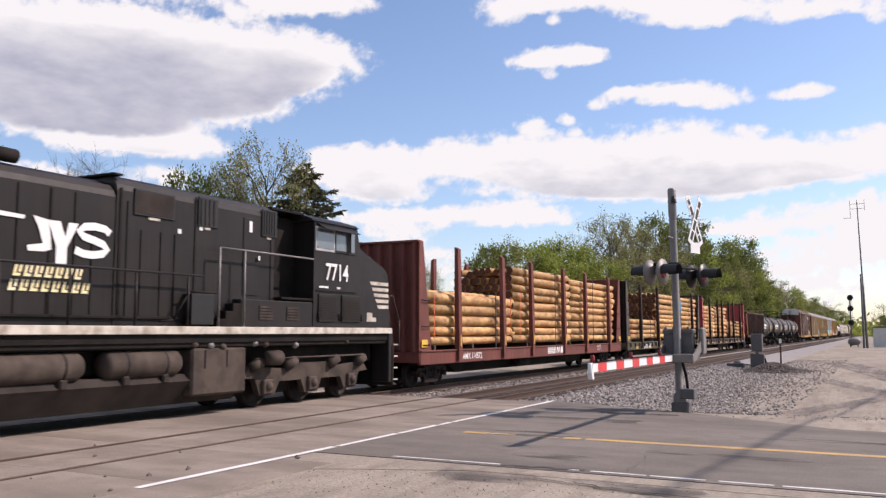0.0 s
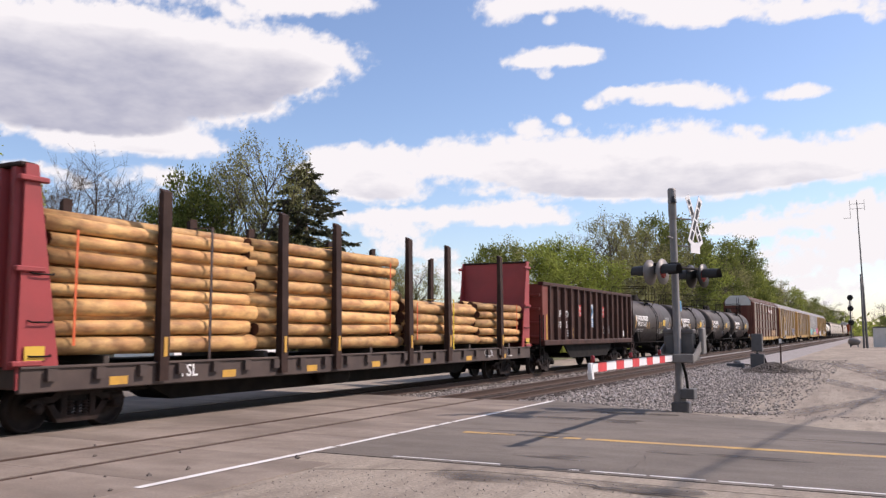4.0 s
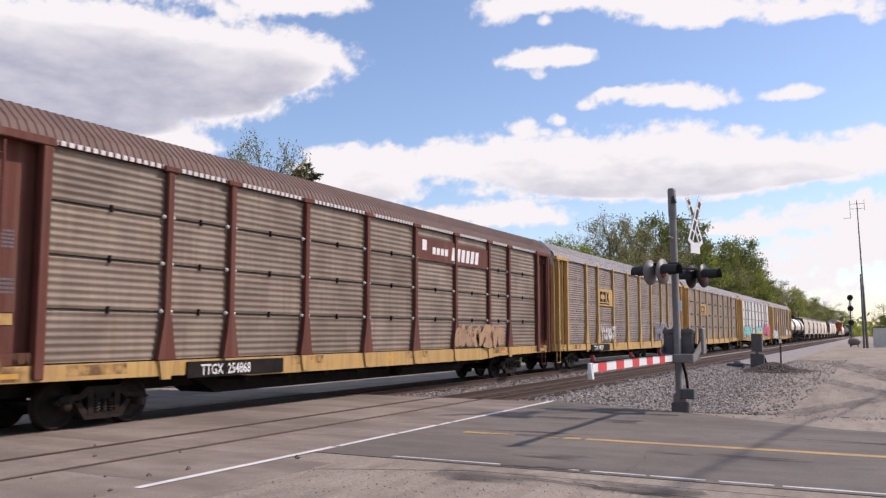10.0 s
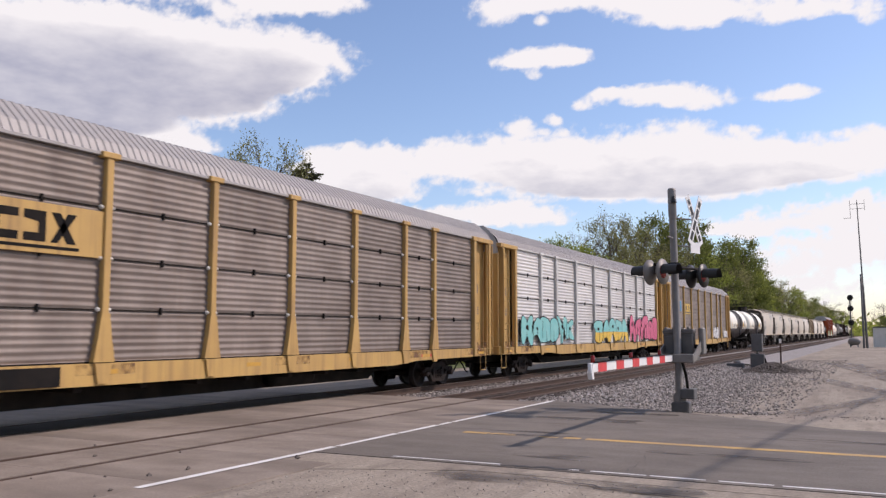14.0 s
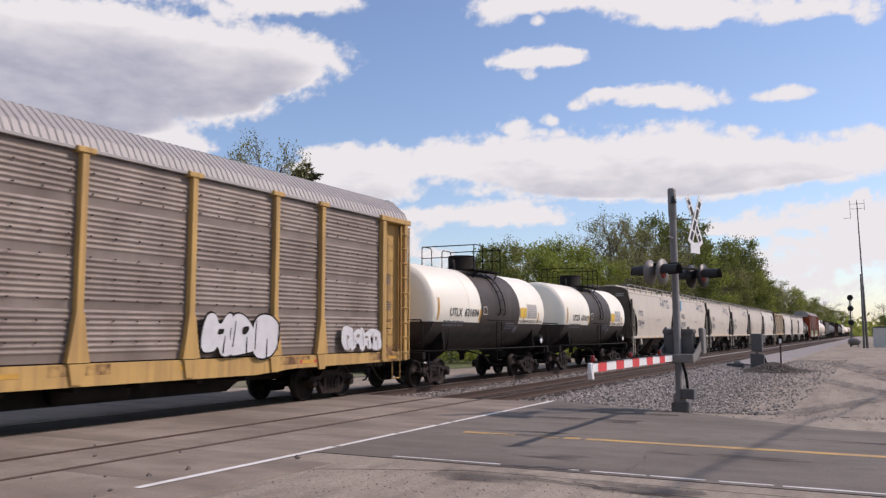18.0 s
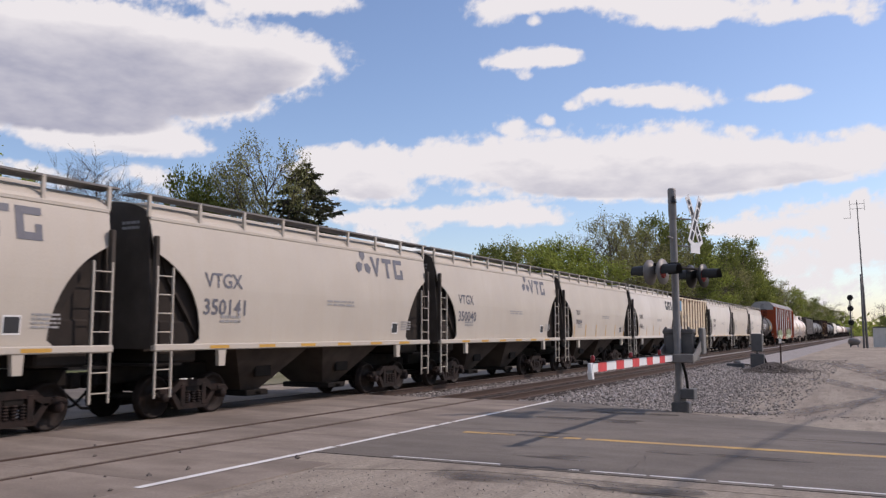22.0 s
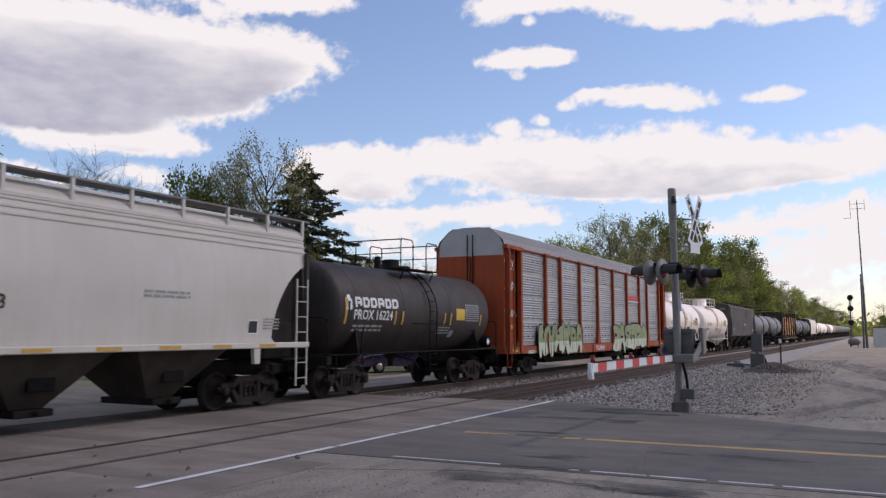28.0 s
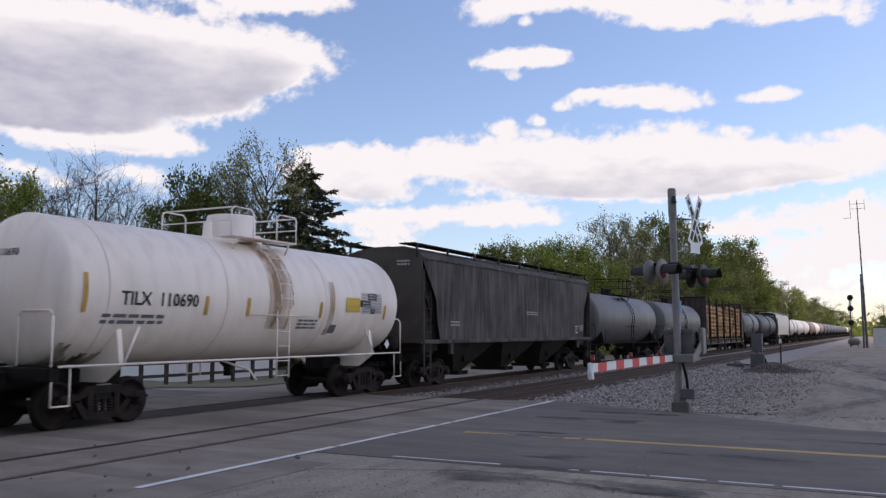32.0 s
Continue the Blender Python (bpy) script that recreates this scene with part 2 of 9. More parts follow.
# ---- mesh helpers ----
class Geo:
    """Collects vertices and faces of one mesh; faces flagged smooth are shaded smooth."""

    def __init__(self):
        self.v, self.f, self.s = [], [], []

    def add(self, verts, faces, smooth=False):
        k = len(self.v)
        self.v.extend(verts)
        self.f.extend([tuple(i + k for i in f) for f in faces])
        self.s.extend([smooth] * len(faces))
        return self

    def box(self, x0, x1, y0, y1, z0, z1, c=0.0):
        if c <= 0:
            vs = [(x, y, z) for x in (x0, x1) for y in (y0, y1) for z in (z0, z1)]
            return self.add(vs, [(0, 1, 3, 2), (4, 6, 7, 5), (0, 4, 5, 1), (2, 3, 7, 6), (0, 2, 6, 4), (1, 5, 7, 3)])
        c = min(c, (x1 - x0) / 2.1, (y1 - y0) / 2.1, (z1 - z0) / 2.1)
        # rounded along the three axes by one chamfer
        vs, ix = [], {}
        for sx in (0, 1):
            for sy in (0, 1):
                for sz in (0, 1):
                    X, Y, Z = (x0, x1)[sx], (y0, y1)[sy], (z0, z1)[sz]
                    a, b, d = (c, -c)[sx], (c, -c)[sy], (c, -c)[sz]
                    for axis, p in enumerate(((X, Y + b, Z + d), (X + a, Y, Z + d), (X + a, Y + b, Z))):
                        ix[sx, sy, sz, axis] = len(vs)
                        vs.append(p)
        fs = []
        for s in (0, 1):
            for axis, order in ((0, ((0, 0), (1, 0), (1, 1), (0, 1))), (1, ((0, 0), (0, 1), (1, 1), (1, 0))), (2, ((0, 0), (1, 0), (1, 1), (0, 1)))):
                q = []
                for p in order:
                    k = list(p)
                    k.insert(axis, s)
                    q.append(ix[(*k, axis)])
                fs.append(tuple(q if s else q[::-1]))
        for p in (0, 1):
            for q in (0, 1):
                fs.append((ix[0, p, q, 1], ix[1, p, q, 1], ix[1, p, q, 2], ix[0, p, q, 2]))
                fs.append((ix[p, 0, q, 0], ix[p, 1, q, 0], ix[p, 1, q, 2], ix[p, 0, q, 2]))
                fs.append((ix[p, q, 0, 0], ix[p, q, 1, 0], ix[p, q, 1, 1], ix[p, q, 0, 1]))
        for sx in (0, 1):
            for sy in (0, 1):
                for sz in (0, 1):
                    fs.append((ix[sx, sy, sz, 0], ix[sx, sy, sz, 1], ix[sx, sy, sz, 2]))
        return self.add(vs, fs)

    def tube(self, p, q, r, n=8, r2=None, caps=True):
        p, q = Vector(p), Vector(q)
        w = (q - p).normalized()
        u = w.orthogonal().normalized()
        t = w.cross(u)
        r2 = r if r2 is None else r2
        vs = []
        for c, rr in ((p, r), (q, r2)):
            for i in range(n):
                a = 2 * math.pi * i / n
                vs.append(tuple(c + rr * (math.cos(a) * u + math.sin(a) * t)))
        self.add(vs, [(i, (i + 1) % n, n + (i + 1) % n, n + i) for i in range(n)], True)
        if caps:
            k = len(self.v) - 2 * n
            self.f += [tuple(k + i for i in reversed(range(n))), tuple(k + n + i for i in range(n))]
            self.s += [False, False]
        return self

    def path(self, pts, r, n=6):
        for a, b in zip(pts, pts[1:]):
            self.tube(a, b, r, n)
        return self

    def lathe(self, profile, axis="y", centre=(0, 0, 0), n=24):
        """profile: (radius, place along the axis)."""
        vs, fs = [], []
        for r, a in profile:
            for i in range(n):
                c, s = r * math.cos(2 * math.pi * i / n), r * math.sin(2 * math.pi * i / n)
                p = {"y": (c, a, s), "x": (a, c, s), "z": (c, s, a)}[axis]
                vs.append(tuple(p[k] + centre[k] for k in range(3)))
        for j in range(len(profile) - 1):
            for i in range(n):
                a, b = j * n + i, j * n + (i + 1) % n
                fs.append((a, b, b + n, a + n))
        self.add(vs, fs, True)
        return self

    def poly(self, pts, d):
        """A flat outline, thickened by the vector d."""
        n = len(pts)
        vs = [tuple(p) for p in pts] + [(p[0] + d[0], p[1] + d[1], p[2] + d[2]) for p in pts]
        return self.add(vs, [tuple(range(n)), tuple(range(2 * n - 1, n - 1, -1))] + [(i, (i + 1) % n, n + (i + 1) % n, n + i) for i in range(n)])

    def loft(self, rings, closed=True, smooth=False, caps=True):
        n = len(rings[0])
        vs = [tuple(p) for r in rings for p in r]
        m = n if closed else n - 1
        fs = [(j * n + i, j * n + (i + 1) % n, (j + 1) * n + (i + 1) % n, (j + 1) * n + i) for j in range(len(rings) - 1) for i in range(m)]
        self.add(vs, fs, smooth)
        if caps and closed:
            k = len(self.v) - len(vs)
            self.f += [tuple(k + i for i in range(n)), tuple(k + len(vs) - n + i for i in range(n))]
            self.s += [False, False]
        return self

    def mesh(self, name):
        me = bpy.data.meshes.new(name)
        me.from_pydata(self.v, [], self.f)
        me.polygons.foreach_set("use_smooth", self.s)
        bm = bmesh.new()
        bm.from_mesh(me)
        bmesh.ops.recalc_face_normals(bm, faces=bm.faces)
        bm.to_mesh(me)
        bm.free()
        return me


MESHES = {}


def shared(key, build):
    if key not in MESHES:
        g = build()
        MESHES[key] = g.mesh(key if isinstance(key, str) else str(key[0])) if isinstance(g, Geo) else g
    return MESHES[key]


def part(name, geo, material, parent, label="", at=None, kind=""):
    me = geo.mesh(name) if isinstance(geo, Geo) else geo
    ob = new(name, me)
    if material and not me.materials:
        me.materials.append(material)
    ob.parent = parent
    if at is not None:
        ob.matrix_basis = at
    if material and me.materials[0] != material:
        ob.material_slots[0].link = "OBJECT"
        ob.material_slots[0].material = material
    return tagged(ob, label, kind=kind)


def solid(name, geo, material, label, category, group="", kind="", at=None):
    ob = part(name, geo, material, None, at=at)
    return tagged(ob, label, category, group, kind)


def thing(name, label, category, group="", kind="", at=None):
    ob = new(name)
    ob.empty_display_size = 0.3
    if at is not None:
        ob.matrix_basis = at
    return tagged(ob, label, category, group, kind)


def letters(text, size):
    """A thin mesh of upright writing in the local x-y plane, its left end at x = 0."""
    key = ("lettering", text, size)
    if key not in MESHES:
        c = bpy.data.curves.new("lettering", "FONT")
        c.body, c.size, c.resolution_u, c.offset = text, size, 2, size * 0.017
        ob = bpy.data.objects.new("lettering", c)
        MESHES[key] = bpy.data.meshes.new_from_object(ob)
        MESHES[key].materials.clear()
        bpy.data.objects.remove(ob)
    return MESHES[key]


SIDE = Matrix(((0, 0, 1, 0), (1, 0, 0, 0), (0, 1, 0, 0), (0, 0, 0, 1)))


def write(text, size, material, parent, x, y, z, squeeze=1.0):
    """Writing on a flat side that faces +x; y runs to the reader's right."""
    return part("lettering", letters(text, size), material, parent, "painted " + ("number" if any(c.isdigit() for c in text) else "lettering"),
                at=Matrix.Translation((x, y, z)) @ SIDE @ Matrix.Diagonal((squeeze, 1, 1, 1)))


def curl(mesh, y, z, radius, zc, x_lift=0.02, squeeze=1.0):
    """The same writing bent on a drum along y whose axis has height zc; z is the height of its base line."""
    me = mesh.copy()
    a0 = math.asin(max(-1, min(1, (z - zc) / radius)))
    for v in me.vertices:
        a = a0 + v.co.y / radius
        v.co = ((radius + x_lift) * math.cos(a), y + v.co.x * squeeze, zc + (radius + x_lift) * math.sin(a))
    return me


def on_head(mesh, x, z, hb, radius, zc):
    """The same writing laid on the bulging head of a drum that faces -y."""
    me = mesh.copy()
    for v in me.vertices:
        px, pz = x + v.co.x, z + v.co.y
        k = min(1.0, math.hypot(px, pz - zc) / radius)
        v.co = (px, -hb - 0.42 * math.sqrt(1 - k * k) * radius / 1.4 - 0.014, pz)
    return me


def flat_shapes(polys):
    """A mesh of flat outlines in the local x-y plane."""
    g = Geo()
    for p in polys:
        g.add([(a, b, 0) for a, b in p], [tuple(range(len(p)))])
    return g


def ragged(w, h, columns, n, seed):
    """A stain of narrow columns with an uneven upper edge."""
    rr = random.Random(seed)
    g = Geo()
    level = 0.7
    for i in range(columns):
        level = min(1.0, max(0.2, level + rr.uniform(-0.22, 0.2)))
        x0, x1 = w * i / columns, w * (i + 1) / columns
        top = h * level * (1 - 0.5 * i / columns)
        vs = [(x, top * j / n, 0) for j in range(n + 1) for x in (x0, x1)]
        g.add(vs, [(2 * j, 2 * j + 1, 2 * j + 3, 2 * j + 2) for j in range(n)])
    return g


def strip(w, h, n=6):
    g = Geo()
    vs = [(x, h * j / n, 0) for j in range(n + 1) for x in (0, w)]
    return g.add(vs, [(2 * j, 2 * j + 1, 2 * j + 3, 2 * j + 2) for j in range(n)])


def text_bars(w, h, rows, seed):
    """Rows of short bars for writing too small to read."""
    r = random.Random(seed)
    g = Geo()
    for k in range(rows):
        y, x = h - (k + 0.8) * h / rows, 0.0
        while x < w * 0.98:
            d = min(w - x, r.uniform(0.08, 0.3) * w)
            b = 0.55 * h / rows
            g.add([(x, y, 0), (x + d, y, 0), (x + d, y + b, 0), (x, y + b, 0)], [(0, 1, 2, 3)])
            x += d + 0.04 * w
    return g


def flat_mark(name, geo, material, parent, x, y, z, label=""):
    return part(name, geo, material, parent, label, at=Matrix.Translation((x, y, z)) @ SIDE)


def company_shapes(geo, material, parent, x, y, z, label=""):
    """Each plain shape of a company's mark as a part of its own."""
    for f in geo.f:
        flat_mark("company_shape", Geo().add([geo.v[i] for i in f], [tuple(range(len(f)))]), material, parent, x, y, z, label)


def round_blob(cx, cy, w, h, r, n=18, wob=0.12):
    k = [r.uniform(-wob, wob) for _ in range(5)]
    out = []
    for i in range(n):
        a = 2 * math.pi * i / n
        e = 1 + k[0] * math.sin(2 * a + k[1] * 9) + k[2] * math.sin(3 * a + k[3] * 9)
        c, s = math.cos(a), math.sin(a)
        p = 0.62
        out.append((cx + w / 2 * e * math.copysign(abs(c) ** p, c), cy + h / 2 * e * math.copysign(abs(s) ** p, s)))
    return out


def letter_shape(cx, cy, w, h, r, lean):
    """A chunky hand-sprayed letter outline with pinched sides and rounded corners."""
    base = r.choice(([(-0.5, -0.5), (-0.2, -0.5), (-0.12, -0.22), (0.12, -0.22), (0.2, -0.5), (0.5, -0.5), (0.28, 0.5), (-0.28, 0.5)],
                     [(-0.45, 0.5), (0.45, 0.46), (0.3, 0.12), (0.5, -0.2), (0.35, -0.5), (-0.5, -0.45), (-0.22, -0.05), (-0.5, 0.2)],
                     [(-0.5, 0.5), (-0.15, 0.5), (0.0, 0.15), (0.2, 0.5), (0.5, 0.46), (0.24, -0.1), (0.2, -0.5), (-0.22, -0.5), (-0.18, -0.05)],
                     [(-0.5, 0.0), (-0.38, 0.44), (0.08, 0.5), (0.48, 0.24), (0.48, -0.32), (0.02, -0.5), (-0.42, -0.4)],
                     [(-0.5, 0.5), (-0.2, 0.5), (-0.12, 0.18), (0.2, 0.5), (0.5, 0.44), (0.2, 0.0), (0.5, -0.44), (0.12, -0.5), (-0.12, -0.16), (-0.2, -0.5), (-0.5, -0.46)]))
    pts = [((x + r.uniform(-0.12, 0.12)), (y + r.uniform(-0.09, 0.09))) for x, y in base]
    for _ in range(2):
        out = []
        for (ax, ay), (bx, by) in zip(pts, pts[1:] + pts[:1]):
            out += [(ax * 0.75 + bx * 0.25, ay * 0.75 + by * 0.25), (ax * 0.25 + bx * 0.75, ay * 0.25 + by * 0.75)]
        pts = out
    return [(cx + w * x + lean * h * y, cy + h * y) for x, y in pts]


def below(points, level):
    """The part of an outline under a level."""
    out = []
    for (ax, ay), (bx, by) in zip(points, points[1:] + points[:1]):
        if ay <= level:
            out.append((ax, ay))
        if (ay <= level) != (by <= level):
            k = (level - ay) / (by - ay)
            out.append((ax + (bx - ax) * k, level))
    return out


def sprayed(parent, x, y0, y1, z0, z1, fill, edge, seed, count=6, lower=None):
    """Spray-painted letters: an outline coat, a fill coat, a paler lower coat and dark counters."""
    r = random.Random(seed)
    w = (y1 - y0) / count
    outer, inner, stroke, low = [], [], [], []
    for i in range(count):
        cx, cy = y0 + w * (i + 0.5), (z0 + z1) / 2 + r.uniform(-0.05, 0.05) * (z1 - z0)
        bw, bh = w * r.uniform(1.2, 1.4), (z1 - z0) * r.uniform(0.85, 1.0)
        lean = r.uniform(-0.1, 0.14)
        k = 0.035 * (z1 - z0)
        outer.append(letter_shape(cx, cy, bw + 2 * k, bh + 2 * k, random.Random(seed * 31 + i), lean))
        inner.append(letter_shape(cx, cy, bw - 0.3 * k, bh - 0.3 * k, random.Random(seed * 31 + i), lean))
        cut = below(inner[-1], z0 + 0.42 * (z1 - z0) + r.uniform(-0.03, 0.03))
        if len(cut) > 3:
            low.append(cut)
        if r.random() < 0.75:
            sx, sy = cx + bw * r.uniform(-0.1, 0.1), cy + bh * r.uniform(0.02, 0.22)
            stroke.append(round_blob(sx, sy, bw * r.uniform(0.12, 0.24), bh * r.uniform(0.1, 0.22), r, 10, 0.25))
        t = 0.014 * (z1 - z0)
        sx = cx + bw * r.uniform(-0.12, 0.12)
        stroke.append([(sx - t, cy - bh * 0.46), (sx + 2.2 * t, cy - bh * 0.46), (sx + t + lean * 0.5, cy - bh * 0.02), (sx - t + lean * 0.5, cy - bh * 0.02)])
        sx = cx + bw * 0.44
        stroke.append([(sx - t, cy - bh * 0.3), (sx + t, cy - bh * 0.32), (sx + 2 * t + lean * 0.6, cy + bh * 0.36), (sx + lean * 0.6, cy + bh * 0.36)])
    for i in range(count):
        flat_mark("graffiti_outline", flat_shapes([outer[i]]), edge, parent, x + 0.0006 * i, 0, 0, "sprayed graffiti outline")
        flat_mark("graffiti_letter", flat_shapes([inner[i]]), fill, parent, x + 0.004 + 0.0004 * i, 0, 0, "sprayed graffiti letter")
    if lower:
        for i, cut in enumerate(low):
            flat_mark("graffiti_lower_fill", flat_shapes([cut]), lower, parent, x + 0.007 + 0.0004 * i, 0, 0, "paler lower half of a graffiti letter")
    for o in stroke:
        flat_mark("graffiti_stroke", flat_shapes([o]), edge, parent, x + 0.011, 0, 0)


def scrawl(parent, x, y0, y1, z, h, material, seed, width=0.022):
    """A thin looping spray tag."""
    r = random.Random(seed)
    n = max(12, int((y1 - y0) / h * 26))
    pts, g = [], Geo()
    for i in range(n + 1):
        a = i / n
        pts.append((y0 + (y1 - y0) * a + 0.28 * h * math.sin(a * n * 0.55 + seed), z + 0.5 * h * math.sin(a * n * 0.5 + 1.3 * math.sin(a * n * 0.21 + seed)) * r.uniform(0.75, 1.0)))
    for (ax, ay), (bx, by) in zip(pts, pts[1:]):
        d = math.hypot(bx - ax, by - ay) or 1
        nx, ny = -(by - ay) / d * width, (bx - ax) / d * width
        g.add([(ax - nx, ay - ny, 0), (bx - nx, by - ny, 0), (bx + nx, by + ny, 0), (ax + nx, ay + ny, 0)], [(0, 1, 2, 3)])
    return flat_mark("graffiti_tag", g, material, parent, x, 0, 0, "thin sprayed graffiti tag")


def ladder(parent, x, y, z0, z1, material, width=0.42, rungs=None, r=0.022, along="y"):
    g = Geo()
    rungs = rungs or max(2, int((z1 - z0) / 0.38))
    d = (0, width / 2, 0) if along == "y" else (width / 2, 0, 0)
    for s in (-1, 1):
        g.box(x + s * d[0] - r, x + s * d[0] + r, y + s * d[1] - r, y + s * d[1] + r, z0, z1, 0.006)
    for i in range(rungs):
        z = z0 + (i + 0.5) * (z1 - z0) / rungs
        g.tube((x - d[0], y - d[1], z), (x + d[0], y + d[1], z), 0.014, 6)
    return part("ladder", g, material, parent)


# ---- running gear ----
def wheelset_geo():
    g = Geo()
    for s in (-1, 1):
        g.lathe([(0.09, s * 0.64), (0.14, s * 0.67), (0.38, s * 0.70), (0.40, s * 0.66), (0.487, s * 0.665), (0.484, s * 0.69), (0.458, s * 0.705), (0.452, s * 0.80),
                 (0.40, s * 0.805), (0.38, s * 0.755), (0.16, s * 0.745), (0.14, s * 0.79), (0.0, s * 0.795)], "x", n=28)
    g.tube((-0.9, 0, 0), (0.9, 0, 0), 0.085, 10)
    return g


def side_frame_geo():
    g = Geo()
    t = (0.15, 0, 0)
    top = [(-1.13, 0.54), (-0.95, 0.66), (-0.6, 0.66), (-0.42, 0.8), (0.42, 0.8), (0.6, 0.66), (0.95, 0.66), (1.13, 0.54), (1.0, 0.46), (0.86, 0.53), (0.62, 0.5), (0.36, 0.66), (-0.36, 0.66), (-0.62, 0.5), (-0.86, 0.53), (-1.0, 0.46)]
    low = [(-0.72, 0.55), (-0.58, 0.55), (-0.36, 0.3), (0.36, 0.3), (0.58, 0.55), (0.72, 0.55), (0.44, 0.17), (-0.44, 0.17)]
    for o in (top, low):
        g.poly([(-0.075, a, b) for a, b in o], t)
    for s in (-1, 1):
        g.box(-0.075, 0.085, s * 0.32 - 0.07, s * 0.32 + 0.07, 0.24, 0.72, 0.01)
        g.lathe([(0.0, 0.155), (0.085, 0.155), (0.1, 0.135), (0.1, -0.05)], "x", (0, s * 0.89, 0.457), 14)
        g.box(-0.07, 0.1, s * 0.89 - 0.15, s * 0.89 + 0.15, 0.52, 0.64, 0.02)
    return g


def spring_geo():
    rows = []
    for i in range(5):
        rows += [(0.045, 0.3 + i * 0.055), (0.075, 0.315 + i * 0.055), (0.075, 0.325 + i * 0.055), (0.045, 0.345 + i * 0.055)]
    return Geo().lathe(rows, "z", n=10)


def truck(parent, y, fine=True):
    bolster = Geo().box(-1.05, 1.05, -0.22, 0.22, 0.5, 0.78, 0.03).box(-0.3, 0.3, -0.3, 0.3, 0.78, 0.9, 0.02)
    b = part("truck", shared("bolster", lambda: bolster), FRAME_BLACK, parent, "rusty two-axle freight truck", at=pose(0, y, 0))
    for s in (-1, 1):
        part("side_frame", shared("side_frame", side_frame_geo), TRUCK_STEEL, b, at=pose(s * 1.0, 0, 0, 0, 0, 0 if s > 0 else 180))
        part("wheelset", shared("wheelset", wheelset_geo), WHEEL_STEEL, b, at=pose(0, s * 0.89, 0.457))
        if fine and s > 0:
            for y_ in (-0.17, 0, 0.17):
                part("spring", shared("spring", spring_geo), TRUCK_STEEL, b, at=pose(s * 1.04, y_, 0))
    return b


def coupler_geo():
    g = Geo().box(-0.12, 0.12, -0.75, 0.25, 0.74, 0.98, 0.03).box(-0.2, 0.16, 0.2, 0.52, 0.7, 1.02, 0.05)
    g.path([(0.3, -0.2, 0.8), (0.32, 0.1, 0.55), (0.3, 0.4, 0.32), (0.26, 0.62, 0.3)], 0.028, 6)
    return g


def couplers(parent, half):
    for s in (-1, 1):
        part("coupler", shared("coupler", coupler_geo), FRAME_BLACK, parent, at=pose(0, s * (half - 0.45), 0, 0, 0, 0 if s > 0 else 180))


def brake_wheel(parent, x, y, z):
    g = Geo().lathe([(0.26, -0.02), (0.28, 0), (0.26, 0.02), (0.24, 0), (0.26, -0.02)], "y", n=18)
    for i in range(5):
        a = i * 2 * math.pi / 5
        g.tube((0, 0, 0), (0.26 * math.cos(a), 0, 0.26 * math.sin(a)), 0.015, 5)
    part("brake_wheel", g, FRAME_BLACK, parent, at=pose(x, y, z))


# ---- tank cars ----
def tank_profile(half, r):
    p = []
    for i in range(7):
        a = math.pi / 2 * i / 6
        p.append((r * math.sin(a) + 0.001, -half - 0.42 * math.cos(a) * r / 1.4))
    return p + [(r, -half * 0.3), (r, half * 0.3)] + [(a, -b) for a, b in reversed(p)]


